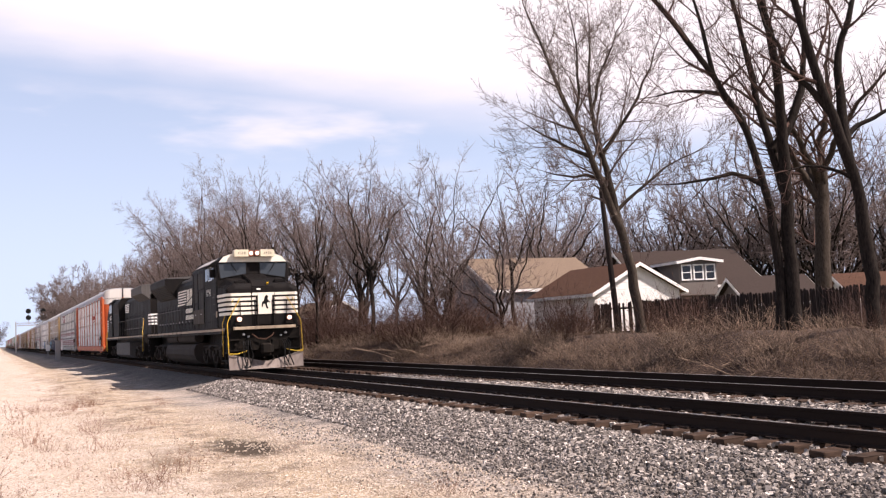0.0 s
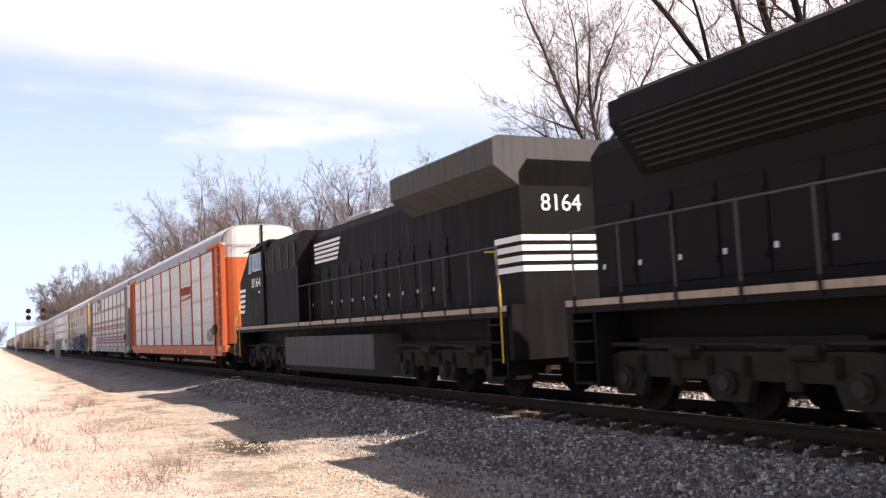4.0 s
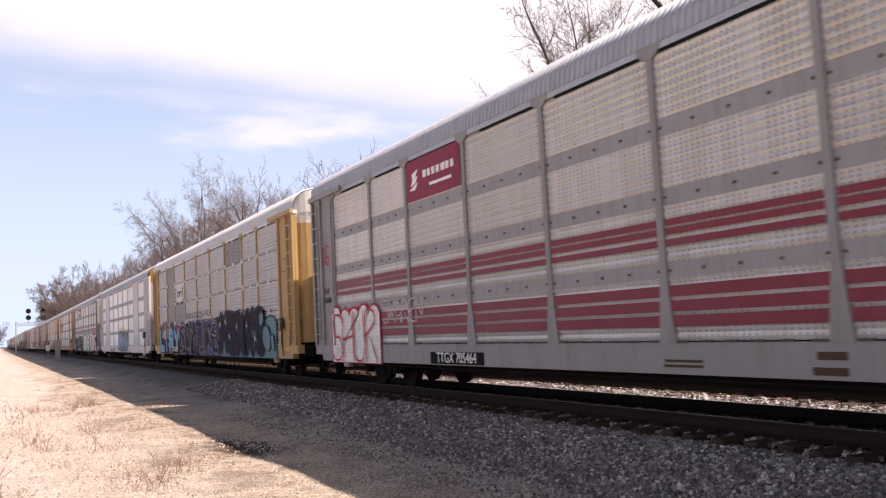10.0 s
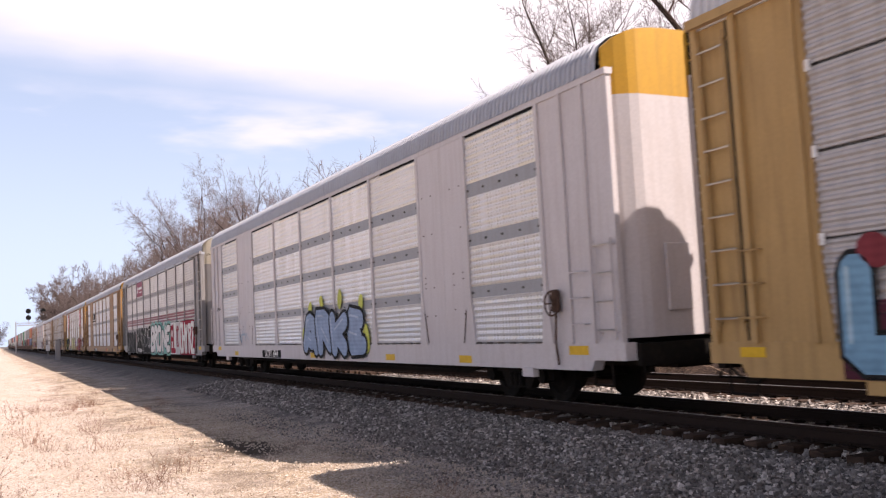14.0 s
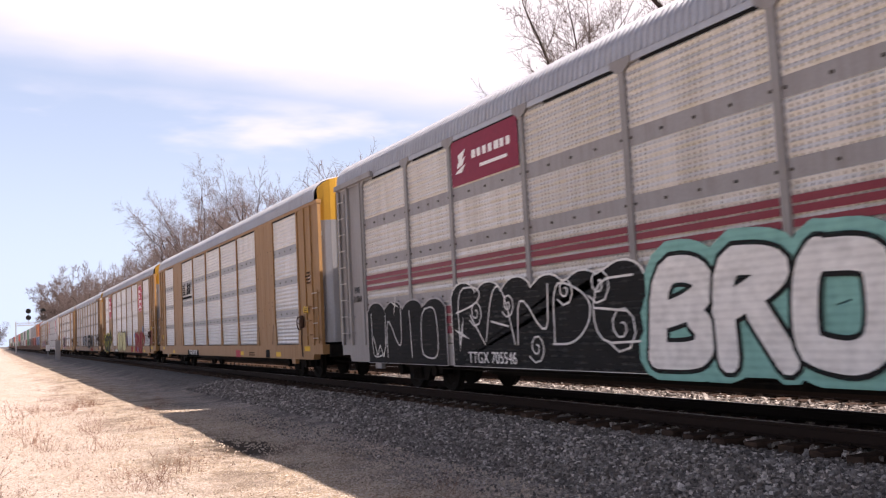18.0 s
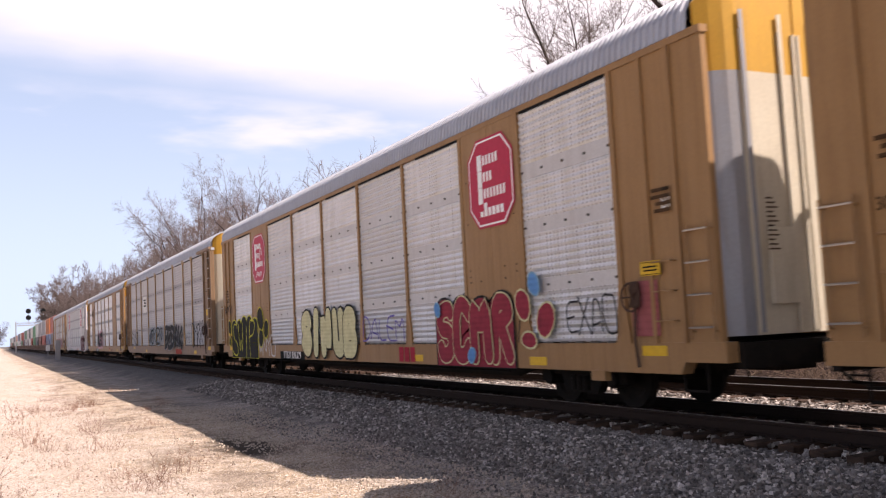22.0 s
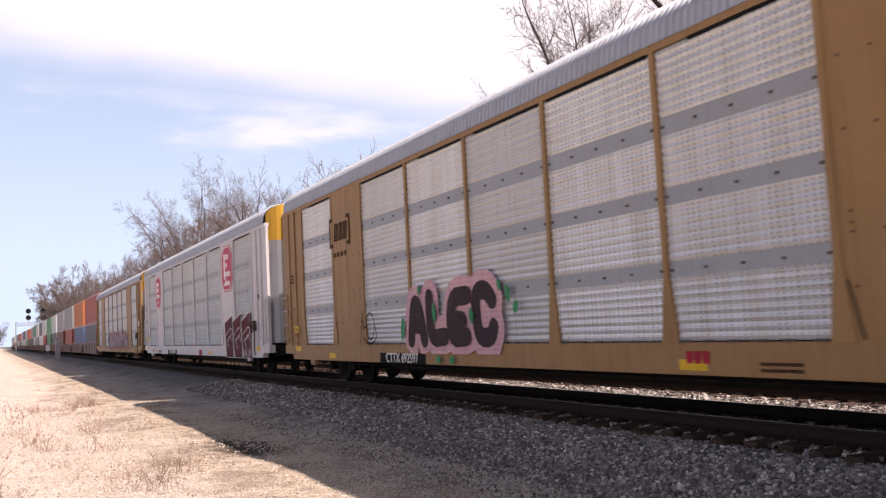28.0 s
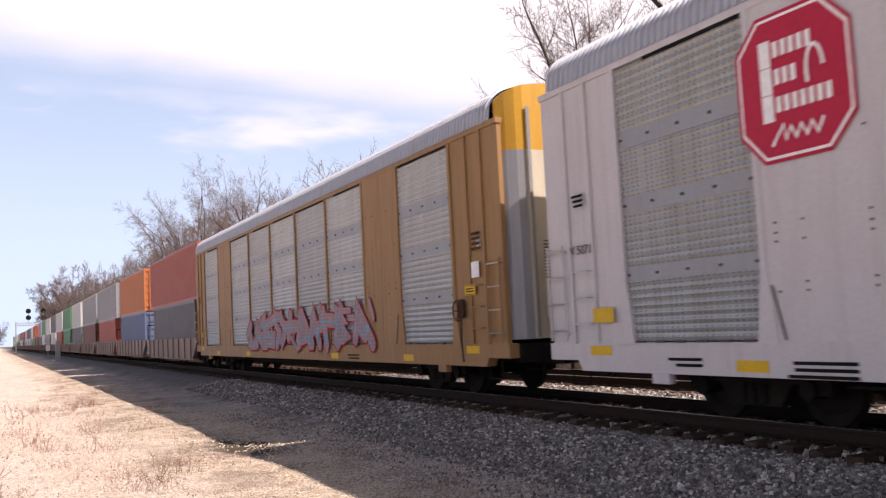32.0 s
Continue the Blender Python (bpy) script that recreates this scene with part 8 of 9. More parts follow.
def bare_tree(seed, height, r, fork, crown, leaders, label, bark, twig, plan, per_metre=1.05, rmin=0.017, dome=False):
    """A free-grown bare tree: trunk, a few spreading leaders, crooked limbs and twigs."""
    rng = random.Random(seed)
    thick, thin = Tubes(), Tubes()
    lean = jitter(rng, 0.03)
    top = Vector((lean.x, lean.y, 1)) * height * fork
    limb(rng, thick, thin, [Vector((0, 0, -0.3)), top * 0.5 + jitter(rng, 0.08), top], r, r * 0.75, per_metre * 0.5, crown * 0.5, plan, rmin, 7, 0.5, 0.04, False)
    for k in range(leaders):
        a = 6.283 * k / leaders + rng.uniform(-0.5, 0.5)
        out = crown * rng.uniform(0.45, 0.85) * (0.3 if k == 0 else 1)
        up = height * (1 - fork) * (rng.uniform(0.60, 0.70) if k == 0 else rng.uniform(0.34, 0.62))
        s = Vector((math.cos(a), math.sin(a), 0))
        pts = [top * rng.uniform(0.75, 1.0), top + s * out * 0.42 + Vector((0, 0, up * 0.42)) + jitter(rng, 0.2), top + s * out * 0.74 + Vector((0, 0, up * 0.78)) + jitter(rng, 0.3), top + s * out + Vector((0, 0, up))]
        limb(rng, thick, thin, pts, r * 0.5, r * 0.12, per_metre, crown * 0.46, plan, rmin, 5, 0.12, 0.09, True, 0.5)
    if dome:
        # the crown keeps to a lumpy dome: shoots that overrun it are shortened
        zc, a0 = height * (fork + 0.30), rng.uniform(0, 6.28)
        for tubes in (thick, thin):
            for i, (x, y, z) in enumerate(tubes.v):
                if z < height * fork * 0.8:
                    continue
                a = math.atan2(y, x)
                lump = 1 + 0.10 * math.sin(3 * a + a0) + 0.07 * math.sin(5 * a + 2 * a0 + 0.6 * z)
                rho = math.sqrt((x * x + y * y) / crown ** 2 + ((z - zc) / (height * 0.93 - zc)) ** 2) / lump
                if rho > 0.9:
                    f = (0.9 + 0.22 * (rho - 0.9)) / rho
                    tubes.v[i] = (x * f, y * f, zc + (z - zc) * f)
    ob = thing("tree", label, "tree")
    piece("trunk", thick.mesh("trunk", bark), ob)
    piece("crown", thin.mesh("crown", twig), ob)
    return ob


FARTWIG = bark_mat("twig_far", (0.080, 0.062, 0.056), (0.16, 0.128, 0.118))
WOODTWIG = bark_mat("twig_rosy", (0.095, 0.073, 0.066), (0.22, 0.174, 0.160))


def build_trees():
    line_tree(3, "bare grey-barked tree with a broad twiggy crown", (
        (0.20, 0.17, 1.0, ((0, -0.3), (-0.2, 1.8), (-0.45, 3.8), (-0.85, 4.6))),
        (0.15, 0.025, 0.15, ((-0.75, 4.4), (-1.75, 7.3), (-2.4, 8.6), (-3.4, 11.3), (-3.9, 12.6))),
        (0.16, 0.025, 0.15, ((-0.7, 4.3), (-1.15, 7.2), (-1.5, 9.7), (-1.2, 12.6))),
        (0.09, 0.018, 0.2, ((-1.7, 7.2), (-2.6, 7.6), (-3.4, 8.2), (-4.1, 8.6))),
        (0.09, 0.018, 0.1, ((-1.1, 7.0), (-0.2, 8.2), (0.5, 9.2), (1.5, 11.6))),
        (0.08, 0.018, 0.15, ((-0.75, 4.9), (0.2, 5.7), (1.3, 6.7), (2.8, 7.3))),
        (0.08, 0.018, 0.15, ((-1.2, 6.0), (-2.2, 6.5), (-3.0, 6.3), (-3.7, 6.6))),
        (0.07, 0.018, 0.1, ((-1.4, 9.0), (-0.9, 10.6), (0.2, 12.8))),
        (0.07, 0.018, 0.1, ((-2.3, 8.5), (-2.1, 10.4), (-2.4, 13.0)))), BARK, TWIG2, (22.55, 28.23), 2.3, 2.9)
    line_tree(8, "large bare twin-stemmed tree with dark bark", (
        (0.25, 0.06, 0.4, ((0.1, -0.3), (0.1, 3.4), (0.1, 5.8), (0.0, 8.3), (-0.4, 10.5), (-0.9, 14.0))),
        (0.17, 0.05, 0.4, ((-0.34, -0.3), (-0.26, 2.5), (-0.55, 4.6), (-0.95, 6.3), (-1.7, 7.5), (-2.7, 9.2), (-3.8, 10.6), (-5.0, 12.6))),
        (0.15, 0.04, 0.2, ((-0.05, 4.2), (-0.5, 7.0), (-0.7, 9.0), (-1.2, 13.0))),
        (0.17, 0.04, 0.3, ((0.1, 5.5), (1.0, 6.6), (1.35, 7.5), (1.8, 10.5))),
        (0.09, 0.02, 0.25, ((-0.5, 4.8), (-1.4, 5.5), (-2.7, 4.9), (-3.6, 5.0))),
        (0.09, 0.02, 0.2, ((-1.6, 7.4), (-2.6, 7.7), (-3.8, 7.4))),
        (0.08, 0.02, 0.2, ((-2.0, 8.1), (-2.1, 9.5), (-2.7, 12.4)))), BARK2, TWIG, (22.28, 20.56), 2.6, 1.15)
    line_tree(15, "tall bare dark-barked tree leaning by the fence", (
        (0.21, 0.07, 0.45, ((0, -0.3), (-0.03, 3.0), (-0.3, 4.7), (-0.8, 5.9), (-1.1, 7.3), (-1.65, 9.3), (-2.2, 12.0))),
        (0.16, 0.04, 0.3, ((-0.22, 4.5), (-0.15, 6.5), (-0.1, 7.8), (0.4, 8.6), (1.2, 11.0))),
        (0.11, 0.03, 0.2, ((-0.9, 6.1), (-1.55, 7.1), (-2.1, 7.6), (-2.7, 9.6))),
        (0.08, 0.02, 0.2, ((-0.2, 5.0), (0.7, 5.7), (1.7, 5.9), (2.8, 6.6))),
        (0.06, 0.02, 0.2, ((-0.1, 3.9), (-1.0, 4.4), (-2.0, 4.3)))), BARK2, TWIG, (21.75, 17.18), 2.4, 1.15)
    mid = ((6, 0.72, 0.48, 0.16, 0.05), (5, 0.75, 0.52, 0.18, 0.05), (0, 0.7, 0.5, 0.2, 0.04))
    t = bare_tree(23, 16.0, 0.36, 0.42, 6.0, 5, "bare tree in the yard behind the fence", BARK, TWIG, mid, 2.0, 0.008)
    t.matrix_basis = pose(31.2, 27.2, ground_z(31.2, 27.2))
    for seed, h, x, y, words in ((31, 9.5, 24.5, 42.5, "bare many-stemmed ornamental tree before the houses"), (33, 8.5, 23.0, 46.5, "slender bare tree at the foot of the woods")):
        t = bare_tree(seed, h, 0.14, 0.12, 4.6, 6, words, BARK2, WOODTWIG, mid, 2.6, 0.007)
        t.matrix_basis = pose(x, y, ground_z(x, y))
    # woods that run back along the line
    upswept = ((6, 0.78, 0.54, 0.12, 0.02), (5, 0.80, 0.58, 0.14, 0.02), (0, 0.7, 0.5, 0.14, 0.02))
    furry = ((6, 0.78, 0.54, 0.09, 0.02), (5, 0.78, 0.64, 0.10, 0.03), (0, 0.65, 0.5, 0.10, 0.04))
    plan = ((4, 0.66, 0.55, 0.09, 0.06), (4, 0.66, 0.60, 0.10, 0.06), (0, 0.6, 0.5, 0.10, 0.04))
    full = [bare_tree(70 + k, 15.0, 0.17, (0.30, 0.22, 0.34, 0.16)[k], (5.2, 6.0, 4.6, 5.6)[k], (9, 9, 8, 10)[k], "tall bare tree with fine upswept rosy-brown twigs", (BARK2, BARK)[k % 2], (WOODTWIG, TWIG2)[k == 2], upswept, 0.90, 0.010, True) for k in range(4)]
    far = [bare_tree(80 + k, 15.0, 0.22, (0.14, 0.10)[k], (6.8, 7.2)[k], 10, "bare tree of the dense rounded wood beyond", BARK2, (WOODTWIG, FARTWIG)[k], furry, (0.62, 1.3)[k], (0.020, 0.030)[k], True) for k in range(2)]
    kinds = [bare_tree(50 + k, 15.0, 0.19, (0.26, 0.34, 0.2)[k], (6.0, 5.2, 6.4)[k], (5, 4, 6)[k], "bare tree of the woods beside the line", (BARK, BARK2)[k % 2], (WOODTWIG, TWIG2, WOODTWIG)[k], plan, 1.1, 0.013, True) for k in range(3)]
    height = {ob.name: max(v.co.z for v in ob.children[1].data.vertices) for ob in full + far + kinds}
    rng = random.Random(77)
    spots = []

    def tall(x, y):
        """Height of the woods' edge, which rises and falls along the line."""
        return 1.5 + x * np.interp(y / x, (1.66, 2.05, 2.27, 2.52, 2.95, 3.36, 3.77, 4.53, 5.83, 6.45, 6.8, 7.5, 8.32, 11.9, 17.5, 28), (0.37, 0.42, 0.455, 0.535, 0.545, 0.565, 0.60, 0.60, 0.62, 0.64, 0.62, 0.60, 0.64, 0.88, 1.18, 1.32))

    for y in (49, 54, 59, 64, 70, 76, 82, 88, 95, 102, 110, 118, 127, 137, 147, 160, 172, 185, 200, 217, 237, 260, 285, 312, 345):
        for q in range(2 if y < 170 else 4):
            x = 21.8 + (4.6 + 0.012 * y) * q + rng.uniform(-1.4, 1.4) - (3.0 if y > 190 else 0)
            yy = y + rng.uniform(-3, 3)
            spots.append((x, yy, min(tall(x, yy), 27.0) * (rng.uniform(0.80, 0.99) if q == 0 else rng.uniform(0.70, 0.90))))
    for x, y in ((42, 66), (46, 70), (50, 78), (60, 62), (54, 74), (72, 44), (70, 33), (76, 30), (78, 36), (48, 80), (40, 84)):
        spots.append((x, y, rng.uniform(10, 13)))
    for k in range(40):
        b = math.radians(28 + 29 * (k + rng.random()) / 40)
        r = rng.uniform(82, 98)
        spots.append((r * math.sin(b), r * math.cos(b), rng.uniform(10.5, 14.5) * np.interp(b, (0.55, 0.70, 0.80), (0.68, 0.85, 1.05))))
    for x, y in ((-4, 300), (-9, 290), (0, 340), (-14, 320)):
        spots.append((x, y, rng.uniform(9, 12)))
    # two broad old trees that stand out of the wood's edge
    spreading = ((6, 0.80, 0.52, 0.14, 0.02), (6, 0.85, 0.58, 0.16, 0.01), (4, 0.8, 0.5, 0.16, 0.0), (0, 0.7, 0.5, 0.16, 0.0))
    old = [bare_tree(90 + k, 15.0, 0.20, (0.22, 0.28)[k], (6.4, 6.0)[k], (8, 7)[k], "broad old bare tree standing out of the woods", BARK2, WOODTWIG, spreading, 1.25, 0.007, True) for k in range(2)]
    height.update({ob.name: max(v.co.z for v in ob.children[1].data.vertices) for ob in old})
    grand = [(26.0, 136, 22.5), (25.5, 122, 20.0), (24.2, 105, 17.4), (26.0, 96, 15.8), (25.0, 74, 12.6), (25.5, 66, 12.2)]
    used = set()
    turn = {}
    for x, y, s in spots + grand:
        pool = old if (x, y, s) in grand else far[1:] if y > 190 else far[:1] if y > 140 or math.hypot(x, y) > 78 and x > 34 else (full if x < 34 and y > 52 else kinds)
        k = turn[pool[0].name] = turn.get(pool[0].name, -1) + 1
        kind = pool[k % len(pool)]
        ob = copy_thing(kind, pose(0, 0, 0)) if kind.name in used else kind
        used.add(kind.name)
        s /= height[kind.name]
        wide = (0.88 if y < 190 else 0.80) * s
        ob.scale = (wide * rng.uniform(0.92, 1.1), wide, s)
        ob.location = (x, y, ground_z(x, y) - 0.1)
        ob.rotation_euler = (0, 0, rng.uniform(0, 6.28))
        ob["group"] = "trees of the woods"


def brush_mesh(seed, n, h, spread, mat, r=0.008, arch=0.5):
    rng = random.Random(seed)
    t = Tubes()
    for k in range(n):
        a = rng.uniform(0, 6.28)
        b = rng.uniform(0, spread) ** 0.8
        p = Vector((b * math.cos(a), b * math.sin(a), -0.1))
        hh = h * rng.uniform(0.45, 1.0)
        d = Vector((rng.gauss(0, 0.35) + arch * math.cos(a) * b / spread, rng.gauss(0, 0.35) + arch * math.sin(a) * b / spread, 1)).normalized()
        rr = r * rng.uniform(0.6, 1.3)
        for i in range(3):
            q = p + d * hh / 3
            t.seg(p, q, rr * (1 - 0.28 * i), rr * (0.72 - 0.28 * i), 3)
            for j in range(2):
                e = (d + Vector((rng.gauss(0, 0.6), rng.gauss(0, 0.6), rng.gauss(0.1, 0.4)))).normalized()
                t.tip(q, q + e * hh * rng.uniform(0.12, 0.34), rr * 0.5)
            d = (d + Vector((rng.gauss(0, 0.22), rng.gauss(0, 0.22), -0.12 * arch))).normalized()
            p = q
    return t.mesh("tangle", mat)


STRAWSTEM = bark_mat("pale_briar", (0.034, 0.022, 0.016), (0.38, 0.28, 0.21))


def build_sticks():
    """Broken limbs lying about the bank."""
    rng = random.Random(12)
    for k in range(46):
        x, y = rng.uniform(17.6, 21.5), rng.uniform(9, 45)
        z = ground_z(x, y)
        t = Tubes()
        a = rng.uniform(0, 6.28)
        p = Vector((0, 0, 0.02))
        d = Vector((math.cos(a), math.sin(a), rng.uniform(0.0, 0.5))).normalized()
        l, r = rng.uniform(0.8, 2.4), rng.uniform(0.012, 0.035)
        for i in range(4):
            q = p + d * l / 4
            t.seg(p, q, r * (1 - 0.2 * i), r * (0.8 - 0.2 * i), 5)
            e = (d + Vector((rng.gauss(0, 0.6), rng.gauss(0, 0.6), rng.gauss(0.2, 0.3)))).normalized()
            t.seg(q, q + e * l * 0.22, r * 0.5, r * 0.2, 3)
            d = (d + Vector((rng.gauss(0, 0.25), rng.gauss(0, 0.25), -0.08))).normalized()
            p = q
        ob = new("fallen_branch", t.mesh("fallen_branch", STRAWSTEM))
        ob.matrix_basis = pose(x, y, z)
        tagged(ob, "broken grey-brown branch lying on the bank", "branch", "fallen branches on the bank")


def build_brush():
    kinds = [("thicket", brush_mesh(1, 64, 1.8, 1.1, BRUSH, 0.012), "tangled bare thicket on the bank"), ("thicket", brush_mesh(2, 84, 1.2, 1.2, STRAWSTEM, 0.010, 0.9), "low arching briars on the bank"), ("thicket", brush_mesh(3, 62, 2.6, 1.0, TWIG, 0.012, 0.35), "tall bare shrub with reddish stems")]
    rng = random.Random(5)
    k = 0
    for i in range(108):
        y = rng.uniform(7, 75) if i < 96 else rng.uniform(75, 170)
        x = rng.choice((rng.uniform(19.2, 21.8), rng.uniform(21.5, 26.0)))
        if y < 22:
            x = max(x, 19.6)
        kind = kinds[1] if x < 20.3 else kinds[rng.randrange(3)]
        ob = thing(kind[0], kind[2], "shrub", "thickets along the bank", at=pose(x, y, ground_z(x, y), 0, 0, rng.uniform(0, 360)))
        s = rng.uniform(0.6, 1.15) * (0.75 if y < 24 else 1.0)
        ob.scale = (s, s, s)
        piece("tangle", kind[1], ob)
        k += 1
    for i in range(44):
        x, y = rng.uniform(18.3, 20.6), rng.uniform(8, 44)
        ob = thing("thicket", kinds[1][2], "shrub", "thickets along the bank", at=pose(x, y, ground_z(x, y), 0, 0, rng.uniform(0, 360)))
        s = rng.uniform(0.35, 0.75)
        ob.scale = (s * 1.4, s * 1.4, s)
        piece("tangle", kinds[1][1], ob)
    # dense understory at the foot of the woods and behind the yards
    for i in range(126):
        if i < 104:
            y = rng.uniform(40, 75) if i < 44 else rng.uniform(55, 150)
            x = rng.uniform(20.6, 25.0) + 0.05 * max(0, y - 50) * rng.random()
            if 2.36 < y / x < 2.72 and x < 27:
                continue
        else:
            b = math.radians(24 + 34 * rng.random())
            r = rng.uniform(80, 90)
            x, y = r * math.sin(b), r * math.cos(b)
        ob = thing("thicket", "tall dense bare understory at the foot of the woods", "shrub", "understory of the woods", at=pose(x, y, ground_z(x, y), 0, 0, rng.uniform(0, 360)))
        s = rng.uniform(0.8, 1.35)
        ob.scale = (s * 1.9, s * 1.9, s * (1.0 if i < 44 else 1.6))
        piece("tangle", kinds[2 if i % 2 else 0][1], ob)
    # weeds and straw on the bank and beside the drive
    t = Tubes()
    rng = random.Random(6)
    for i in range(8600):
        if i < 5600:
            x, y, h = rng.choice((rng.uniform(17.2, 22.5), rng.uniform(17.2, 19.8))), rng.uniform(8, 60), rng.uniform(0.15, 0.6)
            if noise.noise((x * 0.9, y * 0.6, 7.0)) < -0.12:
                continue
        else:
            x, y, h = rng.gauss(2.9, 0.8), rng.uniform(9, 60), rng.uniform(0.03, 0.10)
            if noise.noise((x * 0.7, y * 0.35, 1.5)) < 0.05:
                continue
        z = ground_z(x, y)
        p = Vector((x, y, z - 0.02))
        d = Vector((rng.gauss(0, 0.9), rng.gauss(0, 0.9), 1)).normalized()
        m = p + d * h * 0.6
        q = m + (d + Vector((rng.gauss(0, 0.6), rng.gauss(0, 0.6), -0.4))).normalized() * h * 0.5
        w = 0.0055 if i >= 5600 else rng.uniform(0.006, 0.011)
        t.seg(p, m, w, w * 0.8, 3)
        t.tip(m, q, w * 0.8)
    ob = new("dry_grass", t.mesh("dry_grass", STRAW))
    tagged(ob, "dry straw-coloured grass on the bank and verge", "grass", kind="stuff")


# ---------------------------------------------------------------- fence and houses
def build_fence():
    fence = thing("fence", "tall weathered dark board fence behind the trees", "fence")
    bms = []
    for k in range(4):
        bm = bmesh.new()
        w = 0.068
        prism(bm, [(-w, 0.0), (w, 0.0), (w, 1.72), (w * 0.4, 1.80), (-w * 0.4, 1.80), (-w, 1.72)], "x", -0.011, 0.011)
        bms.append(to_mesh("board", bm, FENCE))
    rng = random.Random(9)
    y = 6.0
    rows = [(27.0, 6.0, 37.5)]
    for x, y0, y1 in rows:
        y = y0
        k = 0
        while y < y1:
            z = ground_z(x, y)
            if not (33.5 < y < 36.2 and rng.random() < 0.3):
                piece("board", bms[k % 4], fence, pose(x + rng.uniform(-0.01, 0.01), y, 0.30 + rng.uniform(-0.05, 0.05), rng.uniform(-0.8, 0.8), 0, 0))
            y += 0.147
            k += 1
        for z in (0.62, 1.75):
            bm = boxed(x + 0.02, x + 0.06, y0, y1, z, z + 0.09)
            part("fence_rail", bm, FENCE, fence)


SIDING = paint("white_siding", (0.70, 0.68, 0.66), 0.7, (0.4, 0.36, 0.32), 0.35)
BLUEGREY = paint("grey_siding", (0.24, 0.25, 0.28), 0.7, (0.25, 0.24, 0.23), 0.35)
SHINGLE = plain("tan_shingle", (0.155, 0.115, 0.085), 0.9, 0, 9, 0.35)
RUSTROOF = plain("brown_shingle", (0.075, 0.038, 0.024), 0.9, 0, 7, 0.5)
DARKROOF = plain("dark_shingle", (0.040, 0.029, 0.025), 0.9, 0, 9, 0.35)
TRIM = paint("white_trim", (0.76, 0.75, 0.73), 0.6, (0.5, 0.46, 0.42), 0.2)


